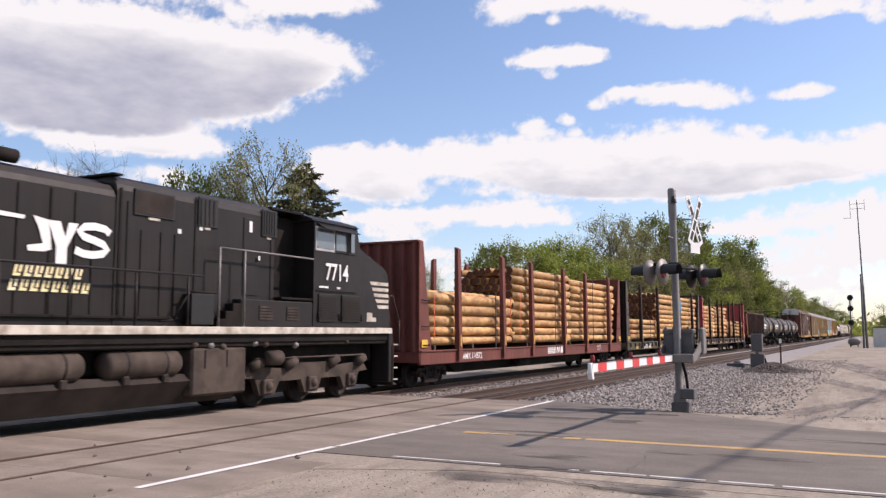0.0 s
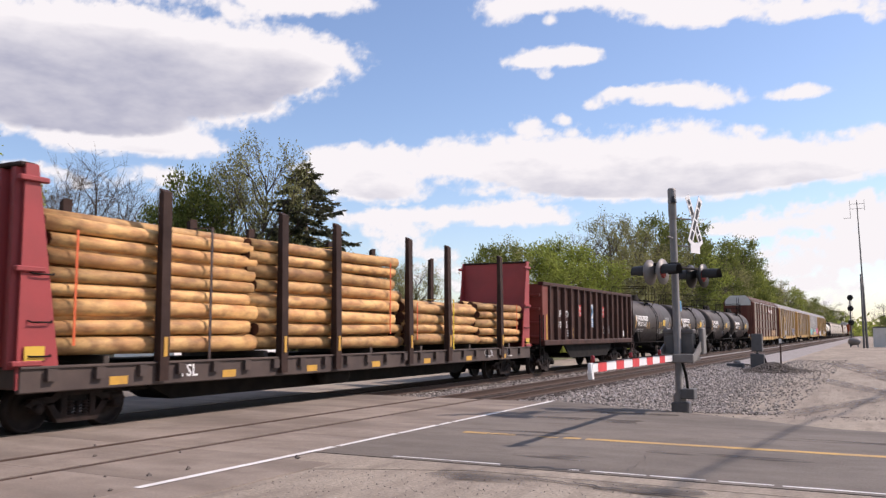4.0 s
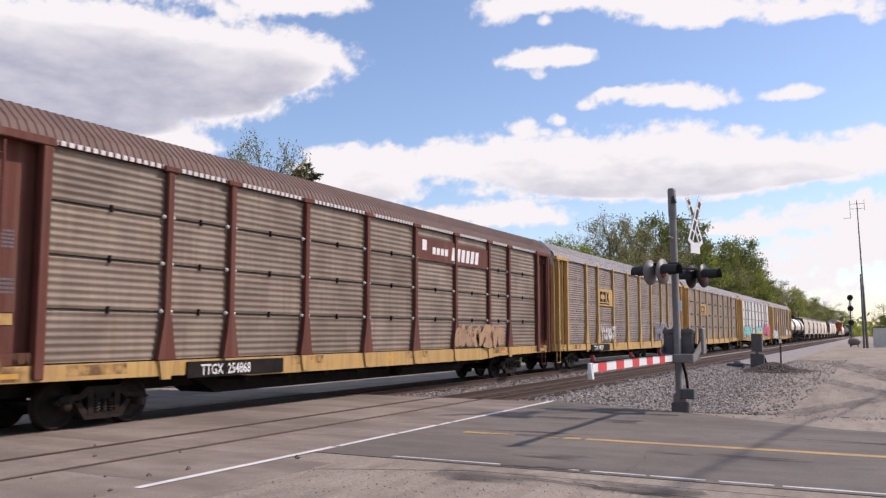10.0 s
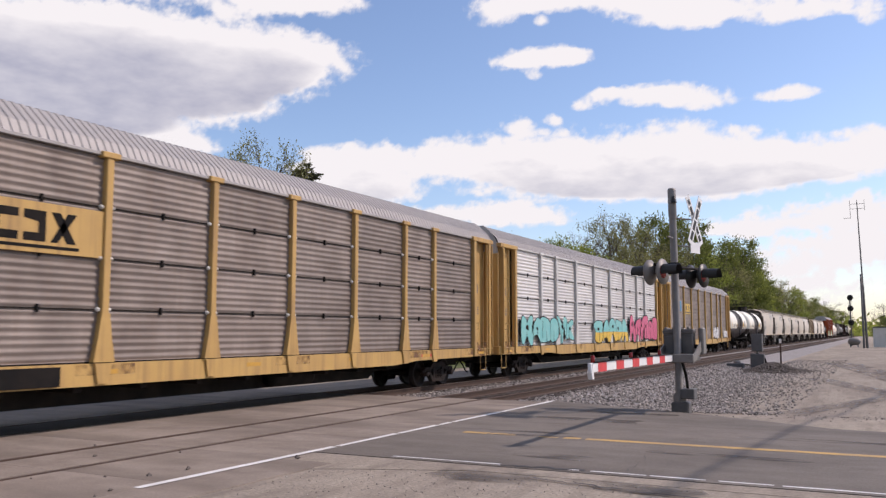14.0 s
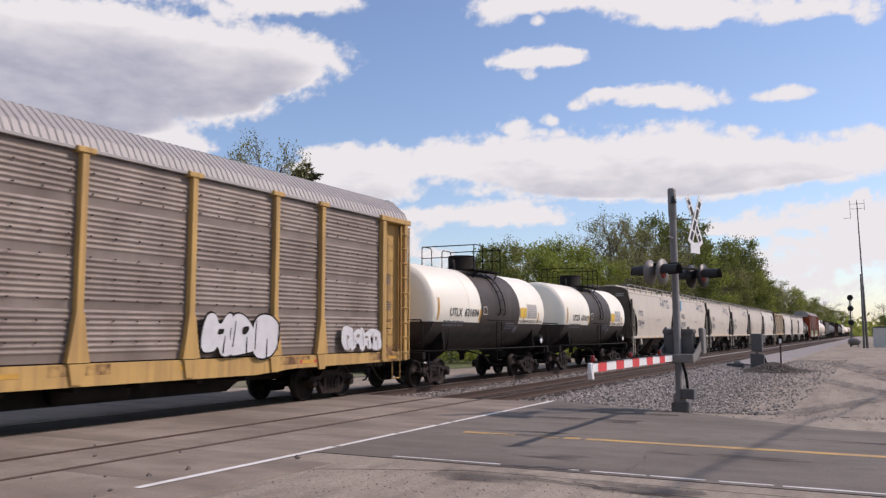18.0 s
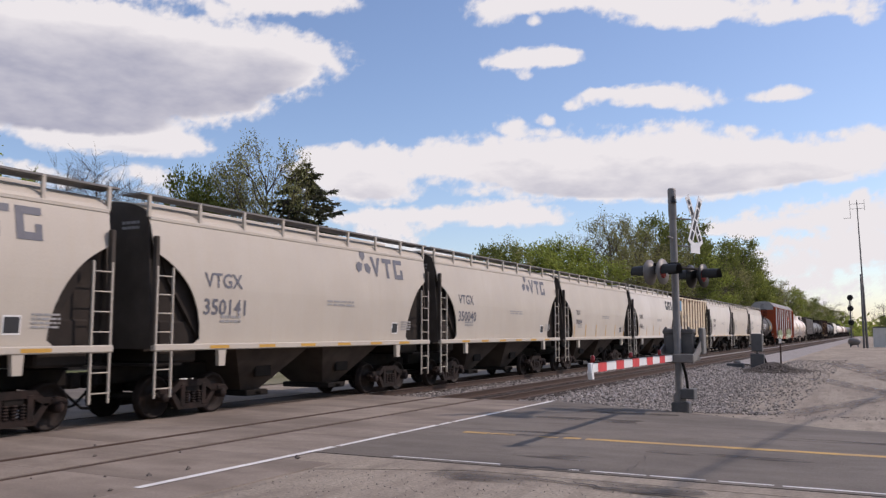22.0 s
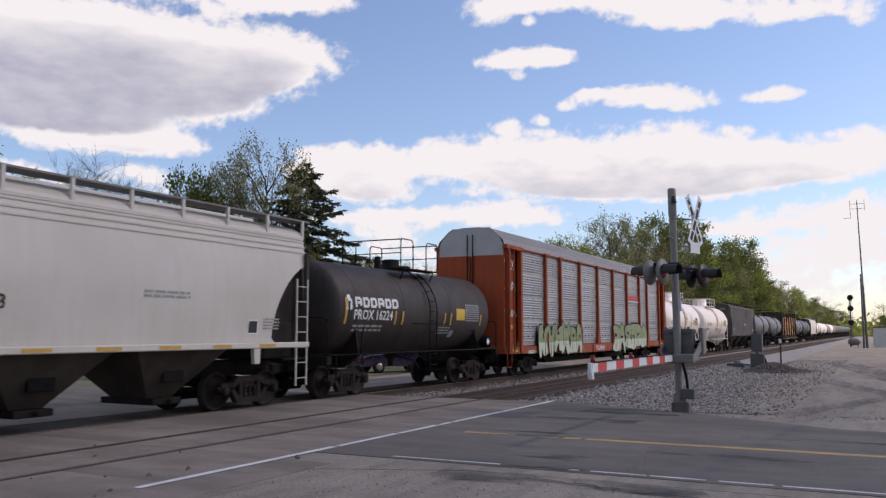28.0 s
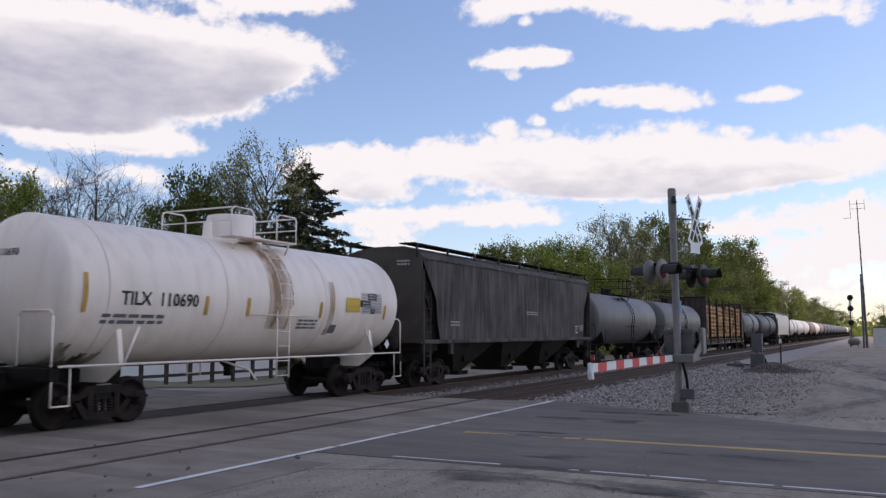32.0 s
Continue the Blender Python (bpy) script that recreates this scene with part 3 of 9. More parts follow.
def tank_car(label, length, r, zc, shell, marks, stripes=(-2.05, -1.6, 1.3, 1.75), frame_mat=FRAME_BLACK, bands=None, trim=None, mark_mat=PAINT_WHITE, crest=False, housing=(0.3, 0.36), placard=True, fine=True, stained=False, overhang=1.5, name="tank_car"):
    """marks: (text, size, y, z). bands: (y0, y1, below, material) a darker middle and skirt on the drum."""
    car = thing(name, label, "tank car", "freight train")
    trim = trim or frame_mat
    half = length / 2
    hb = half - overhang
    drum = part("tank", shared(("tank", length, r, zc, overhang), lambda: Geo().lathe(tank_profile(hb, r), "y", (0, 0, zc), 72)), shell, car)
    top, bot = zc + r, zc - r
    if bands:
        y0, y1, below, bm_ = bands

        def belt(a, b, phi0, phi1, n=64):
            g = Geo()
            rings = []
            for y in (a, b):
                rings.append([((r + 0.01) * math.cos(phi0 + (phi1 - phi0) * i / n), y, zc + (r + 0.01) * math.sin(phi0 + (phi1 - phi0) * i / n)) for i in range(n + 1)])
            return g.loft(rings, closed=False, smooth=True)

        part("painted_band", belt(y0, y1, -math.pi / 2, math.pi * 1.1), bm_, car, "black band round the middle")
        lo = math.asin((below - zc) / r)
        part("painted_skirt", belt(-hb, y0, -math.pi / 2, lo), bm_, car, "black lower half")
        part("painted_skirt", belt(y1, hb, -math.pi / 2, lo), bm_, car, "black lower half")
        for s in (-1, 1):
            rings = []
            lo_ = math.asin(((zc - below) + 0.02) / r)
            for k in range(11):
                rho = (r + 0.012) * math.sin(lo_ + (math.pi / 2 - lo_) * k / 10)
                cut = math.asin(-(zc - below) / max(rho, zc - below + 0.001))
                y = s * (hb + 0.42 * math.sqrt(max(0.0, 1 - min(1, rho / r) ** 2)) * r / 1.4 + 0.016)
                rings.append([(rho * math.cos(a_), y, zc + rho * math.sin(a_)) for a_ in [cut + (-math.pi - 2 * cut) * i / 24 for i in range(25)]])
            part("painted_skirt", Geo().loft(rings, closed=False, smooth=True), bm_, car, "black lower half of the tank end")
    for s in (-1, 1):
        a, b = sorted((s * (half - 0.55), s * (half - 3.4)))
        part("draft_sill", Geo().box(-0.3, 0.3, a, b, 0.78, 1.12, 0.02), frame_mat, car)
        a, b = sorted((s * (half - 0.72), s * (half - 0.95)))
        part("end_beam", Geo().box(-1.45, 1.45, a, b, 0.95, 1.2, 0.02), frame_mat, car)
    for s in (-1, 1):
        y = s * (half - 2.35)
        g = Geo().poly([(-1.4, y, 1.2), (-0.9, y, 0.85), (0.9, y, 0.85), (1.4, y, 1.2), (1.25, y, zc - 0.55), (0.85, y, bot + 0.25), (0, y, bot + 0.02), (-0.85, y, bot + 0.25), (-1.25, y, zc - 0.55)], (0, s * -0.12, 0))
        part("saddle", g, trim if stained else frame_mat, car)
        truck(car, s * (half - 2.3), fine)
        # end platform and rail
        g = Geo()
        ye = s * (half - 0.8)
        a, b = sorted((ye - s * 0.05, ye - s * 0.75))
        for xx in (-1.46, 0.35):
            part("end_platform", Geo().box(xx, xx + 1.11, a, b, 1.2, 1.24), frame_mat, car)
        for xx in (-1, 1):
            g = Geo()
            g.path([(xx * 1.4, ye, 1.22), (xx * 1.4, ye, 2.15), (xx * 1.32, ye, 2.25), (xx * 0.55, ye, 2.25), (xx * 0.45, ye, 2.15), (xx * 0.45, ye, 1.22)], 0.022, 6)
            part("end_rail", g, trim, car)
        if fine:
            g = Geo().path([(1.42, s * (half - 1.2), 1.2), (1.42, s * (half - 1.2), 0.5), (1.42, s * (half - 0.8), 0.5), (1.42, s * (half - 0.8), 1.2)], 0.018, 5)
            part("step", g, trim, car)
            g = Geo().tube((1.44, y * 0.985, 1.22), (r * 0.93, y * 0.9, 1.95), 0.028, 6)
            part("brace", g, trim, car)
    # side walk pipe between the trucks
    for s in ((1, -1) if fine else (1,)):
        g = Geo().path([(s * 1.46, -half + 0.9, 1.22), (s * 1.46, half - 0.9, 1.22)], 0.025, 6)
        part("side_rail", g, trim, car)
    if fine:
        # dome platform, valve housing, rails and two ladders
        for s in (-1, 1):
            part("dome_platform", Geo().box(s * 0.9 - 0.24, s * 0.9 + 0.24, -1.25, 1.25, top - 0.05, top - 0.01, 0.01), trim, car)
            for y in (-1.0, 1.0):
                part("platform_bracket", Geo().tube((s * 1.1, y, top - 0.05), (s * 0.95, y, zc + math.sqrt(r * r - 0.9)), 0.025, 5), trim, car)
        hr, hz = housing
        rail_z = 0.66 if stained else 0.92
        part("valve_housing", Geo().lathe([(0.0, top + hz), (hr - 0.04, top + hz), (hr, top + hz - 0.05), (hr, top + 0.1), (hr + 0.1, top + 0.06), (hr + 0.1, top - 0.1)], "z", n=20), trim if bands or stained else frame_mat, car)
        part("manway_lid", Geo().lathe([(0.0, top + 0.22), (0.2, top + 0.2), (0.25, top + 0.15), (0.25, top - 0.05)], "z", (0, 0.85, 0), 16), trim, car)
        part("safety_valve", Geo().lathe([(0.0, top + 0.42), (0.1, top + 0.4), (0.12, top + 0.1), (0.16, top - 0.05)], "z", (0, -0.85, 0), 10), trim, car)
        for s in (-1, 1):
            for e in (-1, 1):
                hoop = [(s * 1.12, e * 0.45, top - 0.05), (s * 1.12, e * 0.45, top + rail_z - 0.1), (s * 1.12, e * 0.55, top + rail_z), (s * 1.12, e * 1.17, top + rail_z), (s * 1.12, e * 1.25, top + rail_z - 0.08), (s * 1.12, e * 1.25, top - 0.05)]
                part("platform_hoop", Geo().path(hoop, 0.02, 6), trim, car)
            for z, t_ in ((rail_z - 0.02, 0.02), (rail_z * 0.5, 0.016)):
                part("platform_rail", Geo().path([(-1.12, s * 1.25, top + z), (1.12, s * 1.25, top + z)], t_, 6), trim, car)
        for s in (1, -1):
            g = Geo()
            for y in (-0.24, 0.24):
                pts = [(s * 1.46, y + 0.35, 0.72), (s * 1.46, y + 0.35, zc - 0.25)]
                for i in range(8):
                    a = -0.1 + i * 0.165
                    pts.append((s * (r + 0.09) * math.cos(a), y + 0.35 - 0.02 * i, zc + (r + 0.09) * math.sin(a)))
                g.path(pts, 0.022, 5)
            for i in range(5):
                z = 0.78 + i * 0.36
                if z < zc - 0.2:
                    g.tube((s * 1.46, 0.11, z), (s * 1.46, 0.59, z), 0.014, 5)
            for i in range(5):
                a = i * 0.23
                g.tube((s * (r + 0.09) * math.cos(a), 0.07, zc + (r + 0.09) * math.sin(a)), (s * (r + 0.09) * math.cos(a), 0.57, zc + (r + 0.09) * math.sin(a)), 0.014, 5)
            part("ladder", g, trim, car)
        part("air_reservoir", Geo().lathe([(0.0, -0.47), (0.19, -0.45), (0.24, -0.38), (0.24, 0.38), (0.19, 0.45), (0.0, 0.47)], "x", (0.75, half - 0.92 * overhang / 1.5 + 0.06 * (1.5 - overhang), 1.5), 16), frame_mat, car)
        part("outlet_valve", Geo().lathe([(0.22, bot + 0.1), (0.2, bot - 0.12), (0.1, bot - 0.2), (0.1, bot - 0.42), (0.0, bot - 0.42)], "z", n=12), frame_mat, car)
        part("reservoir_strap", Geo().lathe([(0.245, -0.03), (0.252, 0.0), (0.245, 0.03)], "x", (0.75, half - 0.92 * overhang / 1.5 + 0.06 * (1.5 - overhang), 1.5), 16), GALV, car)
        brake_wheel(car, -0.5, half - 0.75, 1.85)
    couplers(car, half)
    for t, size, y, z in marks:
        part("head_lettering", on_head(letters(t.split()[0] + " " + t.split()[-1], 0.2), -0.7, zc + 0.62, hb, r, zc), PAINT_FAINT if mark_mat is PAINT_WHITE else mark_mat, car, "small painted number on the tank end")
        part("lettering", curl(letters(t, size), y, z, r, zc), mark_mat, car, "painted number")
    if crest:
        # maker's crest and name as plain shapes
        rr = random.Random(4)
        hand = flat_shapes([[(0, 0), (0.12, -0.05), (0.1, 0.18), (0.02, 0.3)], [(0.34, 0), (0.22, -0.05), (0.24, 0.18), (0.32, 0.3)], round_blob(0.17, 0.3, 0.16, 0.2, rr)]).mesh("crest")
        part("crest", curl(hand, -4.78, zc - 0.02, r, zc), PAINT_WHITE, car, "white maker's crest")
        bars = Geo()
        for i in range(6):
            x = 0.35 * i
            for x0, x1, z0, z1 in ((0.0, 0.09, 0.0, 0.3), (0.2, 0.29, 0.05, 0.25), (0.09, 0.24, 0.22, 0.3), (0.09, 0.24, 0.0 if i % 3 else 0.1, 0.08 if i % 3 else 0.17)):
                bars.add([(x + x0, z0, 0), (x + x1, z0, 0), (x + x1, z1, 0), (x + x0, z1, 0)], [(0, 1, 2, 3)])
        part("maker_mark", curl(bars.mesh("maker_mark"), -4.28, zc + 0.02, r, zc, squeeze=1.18), PAINT_WHITE, car, "white maker's mark")
    if placard:
        fa = PAINT_FAINT if mark_mat is PAINT_WHITE else PAINT_GREY
        part("small_print", curl(text_bars(1.6, 0.26, 2, 3).mesh("print"), -hb + 0.65, zc - 0.68, r, zc), fa, car)
        part("small_print", curl(text_bars(0.85, 0.3, 3, 5).mesh("print"), 1.0, zc - 0.75, r, zc), fa, car)
        part("test_table", curl(strip(1.1, 0.6).mesh("print"), hb - 1.98, zc - 0.3, r, zc, 0.012), PAINT_FAINT if mark_mat is PAINT_WHITE else PAINT_PALE, car)
        part("test_table_line", curl(text_bars(1.0, 0.54, 7, 7).mesh("print"), hb - 1.93, zc - 0.27, r, zc), PAINT_BLACK if mark_mat is PAINT_WHITE else PAINT_FAINT, car)
        part("stencil_box", curl(strip(0.3, 0.26).mesh("print"), 1.95 if not stained else 2.5, zc - 0.85, r, zc), fa, car)
        part("placard", curl(strip(0.68, 0.4).mesh("placard"), hb - 2.75, zc - 0.27, r, zc), PAINT_OLIVE, car, "yellow placard")
        for y in (-hb + 0.15, *stripes, hb - 0.75):
            part("reflective_mark", curl(strip(0.1, 0.42 if abs(y) < hb - 0.5 else 0.75).mesh("mark"), y, zc - 0.45, r, zc), PAINT_AMBER, car)
        part("hazard_sign", Geo().poly([(1.47, half - 1.72, 1.35), (1.47, half - 1.58, 1.49), (1.47, half - 1.72, 1.63), (1.47, half - 1.86, 1.49)], (0.01, 0, 0)), SIGN_WHITE, car, "white diamond hazard sign")
    if fine:
        for y in ((-hb * 0.5, hb * 0.42) if bands else (-hb + 0.75, -hb * 0.3, hb * 0.36)):
            part("weld_seam", shared(("weld_seam", r, zc), lambda: Geo().loft([[((r + 0.006) * math.cos(a), y_, zc + (r + 0.006) * math.sin(a)) for a in [math.radians(d) for d in range(-80, 261, 6)]] for y_ in (0.0, 0.022)], closed=False, smooth=True)), WELD if mark_mat is PAINT_BLACK else FRAME_BLACK, car, at=pose(0, y, 0))
        part("walk_rail", Geo().path([(r * 0.985, -0.9, zc - 0.42), (r + 0.05, -0.88, zc - 0.42), (r + 0.05, 1.5, zc - 0.42), (r * 0.985, 1.52, zc - 0.42)], 0.016, 5), trim, car)
        part("drain_trough", Geo().path([(0.5, -0.75, bot - 0.02), (1.3, -0.7, 0.95), (1.44, -0.6, 0.7)], 0.03, 5), trim, car)
    if stained:
        part("stain", curl(strip(0.85, 2.3, 30).mesh("stain"), -0.25, zc - 0.75, r, zc, 0.012), SPILL_STAIN, car, "brown spill stain")
        part("stain", curl(strip(0.25, 1.5, 24).mesh("stain"), 2.3, zc - 0.9, r, zc, 0.012), SPILL_STAIN, car, "brown spill stain")
        for y, wide_ in ((-hb - 0.02, 1.25), (hb - 1.1, 1.1)):
            part("stain", curl(ragged(wide_, 1.5 if y < 0 else 0.7, 22, 8, 3).mesh("stain"), y, zc - r * 0.97, r, zc, 0.013), SOOT_STAIN, car, "brown soot above the saddle")
        part("overpaint", curl(flat_shapes([[(0, 0), (1.1, 0), (1.1, 0.2), (0, 0.2)], [(0.95, 0.2), (1.45, 0.2), (1.45, 0.4), (0.95, 0.4)], [(1.1, -0.18), (1.35, -0.18), (1.35, 0), (1.1, 0)]]).mesh("overpaint"), hb - 2.6, zc - 0.12, r, zc), PAINT_BLACK, car, "black overpainted lettering")
    return car




# ---- covered hoppers ----
WELD = shade("weld_line", (0.54, 0.49, 0.4), 0.7, bump=0)


def hopper_car(label, length, top, body_mat, marks, bays=2, ribs=0, mark_mat=PAINT_BLACK, logo=None, dashes=PAINT_AMBER, curve=True, lines=0, name="hopper_car", fine=True, strips=False):
    """marks: (text, size, y, z)."""
    car = thing(name, label, "hopper car", "freight train")
    half = length / 2
    hb = half - 0.42
    rise = 0.18 if ribs else 0.42
    eave, sill, w = top - rise, 1.6, 1.52

    def side_x(z):
        """The side bulges between the sill and the eaves."""
        t = (z - sill) / (eave - sill)
        return w - (0.2 * max(0.0, t - 0.45) ** 1.6 / 0.38 + 0.07 * max(0.0, 0.45 - t) ** 1.6 / 0.28 if curve else 0.0)

    def settle(ob, lift):
        me = ob.data.copy()
        for v in me.vertices:
            p = ob.matrix_basis @ v.co
            v.co = (side_x(p.z) + lift, p.y, p.z)
        ob.data, ob.matrix_basis = me, Matrix.Identity(4)

    # side sheet with its cut-away lower corners
    for s in (1, -1):
        if curve:
            pts = [(-hb, eave)]
            for i in range(9):
                a = i / 8
                pts.append((-hb + 0.05 + 1.35 * math.sin(a * math.pi * 0.5), eave - 0.72 - (eave - 0.72 - sill - 0.1) * ((1 - math.cos(a * math.pi * 0.5)) * 0.6 + a * 0.4)))
        else:
            pts = [(-hb, eave), (-hb + 0.05, eave - 0.12), (-hb + 0.98, sill + 1.34), (-hb + 1.04, sill + 0.6)]
        left = pts
        right = [(-a, b) for a, b in reversed(left)]
        low = [(-hb + 1.25, sill), (hb - 1.25, sill)]
        edge_ = sorted(((b, -a) for a, b in left + low[:1]), key=lambda p: p[0])
        rows_ = [sill + (eave - sill) * i / 26 for i in range(27)]
        rings = []
        for z in rows_:
            y = float(np.interp(z, [p[0] for p in edge_], [p[1] for p in edge_]))
            x = side_x(z)
            rings.append([(s * x, -y, z), (s * x, y, z), (s * (x - 0.03), y, z), (s * (x - 0.03), -y, z)])
        part("side_sheet", Geo().loft(rings), body_mat, car)
        g = Geo().box(s * w - 0.07, s * w + 0.07, -hb, hb, sill - 0.14, sill, 0.02)
        part("side_sill", g, body_mat, car)
        for i in range(ribs):
            y = -hb + 1.0 + (2 * hb - 2.0) * i / (ribs - 1)
            part("rib", shared(("rib", top), lambda: Geo().box(0, 0.05, -0.035, 0.035, sill + 0.02, eave - 0.02, 0.01)), RIB_SHADE_BROWN, car, at=pose(s * (w + 0.001), y, 0, 0, 0, 0 if s > 0 else 180))
        for i in range(lines):
            part("seam", Geo().box(s * side_x(eave - 0.1 - 0.14 * i) - 0.025, s * side_x(eave - 0.1 - 0.14 * i) + 0.025, -hb, hb, eave - 0.12 - 0.14 * i, eave - 0.08 - 0.14 * i), body_mat, car)
    roof = []
    for y in (-hb, hb):
        roof.append([((side_x(eave) + 0.005) * math.sin(a), y, eave + rise * math.cos(a) if abs(a) < 1.5 else eave) for a in [math.radians(d) for d in range(-90, 91, 12)]] + [(side_x(eave) - 0.04, y, eave - 0.1), (-side_x(eave) + 0.04, y, eave - 0.1)])
    part("roof", Geo().loft(roof, smooth=False), body_mat, car)
    # dark inner body: end slopes, their colour darkened for shade, and hopper bays
    inner = w - 0.12
    tuck = side_x(eave) - 0.1
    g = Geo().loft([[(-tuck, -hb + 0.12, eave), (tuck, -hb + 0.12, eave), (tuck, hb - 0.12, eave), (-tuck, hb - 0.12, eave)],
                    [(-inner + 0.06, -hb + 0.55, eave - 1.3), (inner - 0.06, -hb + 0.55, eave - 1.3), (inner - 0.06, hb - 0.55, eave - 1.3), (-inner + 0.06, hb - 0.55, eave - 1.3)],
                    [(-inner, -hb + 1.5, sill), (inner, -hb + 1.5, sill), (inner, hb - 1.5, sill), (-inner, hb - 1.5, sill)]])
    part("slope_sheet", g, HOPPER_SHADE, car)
    for s in (-1, 1):
        a, b = sorted((s * hb, s * (hb - 0.06)))
        ring = [(-w + 0.06, 1.5), (w - 0.06, 1.5)] + [((side_x(eave) - 0.02) * math.cos(t_), eave + (rise - 0.02) * math.sin(t_)) for t_ in [math.radians(d) for d in range(0, 181, 15)]]
        part("end_sheet", Geo().poly([(p, s * (hb + 0.012), q) for p, q in ring], (0, -s * 0.06, 0)), HOPPER_END, car)
        part("end_number", text_bars(0.5, 0.22, 2, 17).mesh("print"), PAINT_FAINT, car, at=pose(0.55, s * (hb + 0.016), eave - 0.25, 90, 0, 0 if s < 0 else 180))
        a, b = sorted((s * (hb - 0.02), s * (hb - 1.55)))
        for xs in (-1, 1):
            # dark plate closing the cut-away corner, standing in for its shade
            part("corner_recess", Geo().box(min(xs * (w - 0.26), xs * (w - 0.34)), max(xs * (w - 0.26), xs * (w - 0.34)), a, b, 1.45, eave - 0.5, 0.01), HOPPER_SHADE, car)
        g = Geo().box(-0.3, 0.3, min(s * hb, s * (hb - 2.9)), max(s * hb, s * (hb - 2.9)), 0.78, 1.15, 0.02)
        a, b = sorted((s * hb, s * (hb - 0.9)))
        g.box(-1.45, 1.45, a, b, 1.15, 1.2).box(-0.08, 0.08, a, b, 1.2, eave - 0.9)
        part("end_frame", g, FRAME_BLACK, car)
        for xx in (w - 0.08, -w - 0.03):
            part("end_post", Geo().box(xx, xx + 0.11, s * (hb - 0.05) - 0.05, s * (hb - 0.05) + 0.05, sill - 0.1, eave - 0.4, 0.01), HOPPER_END, car)
        a, b = sorted((s * (hb - 0.35), s * (hb - 1.5)))
        # added dark block that fills the cut-away end in place of shade
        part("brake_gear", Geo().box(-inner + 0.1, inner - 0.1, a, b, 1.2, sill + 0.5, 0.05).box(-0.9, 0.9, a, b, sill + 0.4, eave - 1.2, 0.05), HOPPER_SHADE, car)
        if fine:
            ladder(car, w + 0.02, s * (hb - 0.28), 0.5, 3.2, body_mat, 0.44)
            if s > 0:
                brake_wheel(car, 0.7, hb + 0.12, 2.2)
            g = Geo().tube((1.0, s * (hb - 0.05), sill), (0.9, s * (hb - 0.05), eave - 0.9), 0.05, 6).tube((-1.0, s * (hb - 0.05), sill), (-0.9, s * (hb - 0.05), eave - 0.9), 0.05, 6)
            part("end_brace", g, HOPPER_SHADE, car)
        g = Geo().poly([(w + 0.045, s * (hb - 1.9), sill - 0.1), (w + 0.045, s * (hb - 2.15), sill - 0.1), (w + 0.045, s * (hb - 2.12), sill - 0.5), (w + 0.045, s * (hb - 1.93), sill - 0.5)], (-0.1, 0, 0))
        part("jacking_pad", g, body_mat, car)
        truck(car, s * (half - 2.1), fine)
    span = (2 * hb - 5.6) / bays if bays else 1
    for i in range(bays):
        c = (i - (bays - 1) / 2) * (span + 0.35)
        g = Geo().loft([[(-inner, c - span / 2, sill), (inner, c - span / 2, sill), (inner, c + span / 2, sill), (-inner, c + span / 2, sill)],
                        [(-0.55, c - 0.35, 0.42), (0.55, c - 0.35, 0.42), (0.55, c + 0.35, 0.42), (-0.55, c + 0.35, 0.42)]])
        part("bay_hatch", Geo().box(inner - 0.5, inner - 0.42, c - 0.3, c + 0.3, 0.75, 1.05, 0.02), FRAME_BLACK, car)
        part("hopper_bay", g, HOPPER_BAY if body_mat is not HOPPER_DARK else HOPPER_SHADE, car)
        part("outlet_gate", Geo().box(-0.8, 0.8, c - 0.42, c + 0.42, 0.28, 0.42, 0.02).tube((-0.95, c, 0.36), (0.95, c, 0.36), 0.05, 8), FRAME_BLACK, car)
    # roof walk on posts, hatches
    g = Geo()
    for s in (-1, 1):
        g.box(s * 1.05 - 0.28, s * 1.05 + 0.28, -hb - 0.25, hb + 0.25, top + 0.03, top + 0.07)
    part("running_board", g, GALV if body_mat is not HOPPER_DARK and not ribs else HOPPER_SHADE, car)
    n = 9 if fine else 5
    for i in range(n):
        y = -hb + 2 * hb * i / (n - 1)
        for s in (1, -1):
            part("walk_post", shared(("walk_post",), lambda: Geo().box(-0.03, 0.03, -0.04, 0.04, -0.42, 0.06, 0.005)), RIB_SHADE_BROWN if ribs else body_mat, car, at=pose(s * 1.3, y, top))
    part("hatch", Geo().box(-0.35, 0.35, -hb + 0.8, hb - 0.8, top - 0.05, top + 0.08, 0.03), body_mat, car)
    couplers(car, half)
    if ribs:
        rr = random.Random(12)
        for y, n, high in ((-hb + 0.1, 34, 0.75), (-hb + 3.6, 30, 0.34), (0.9, 34, 0.3)):
            drip = [(0, 0), (0.07 * n, 0)] + [(0.07 * (n - i) + rr.uniform(-0.02, 0.02), -high * rr.uniform(0.25, 1.0) * (1 - 0.6 * (n - i) / n)) for i in range(n + 1)]
            flat_mark("rust_stain", flat_shapes([drip]), EAVE_RUST, car, w + 0.003, y, eave - 0.04, "rust drips under the eaves")
    if strips:
        for i in range(6):
            y = -hb + 1.5 + (2 * hb - 3.0) * i / 5
            flat_mark("reflective_mark", flat_shapes([[(0, 0), (0.1, 0), (0.13, 0.62), (0.05, 0.62)]]), PAINT_AMBER, car, w + 0.004, y, sill + 0.02)
    elif dashes:
        for i in range(6):
            y = -hb + 1.6 + (2 * hb - 3.6) * i / 5
            flat_mark("reflective_mark", strip(0.62, 0.07, 1), dashes, car, w + 0.074, y, sill - 0.11)
    for t, size, y, z in marks:
        write(t, size, mark_mat, car, w + 0.006, y, z)
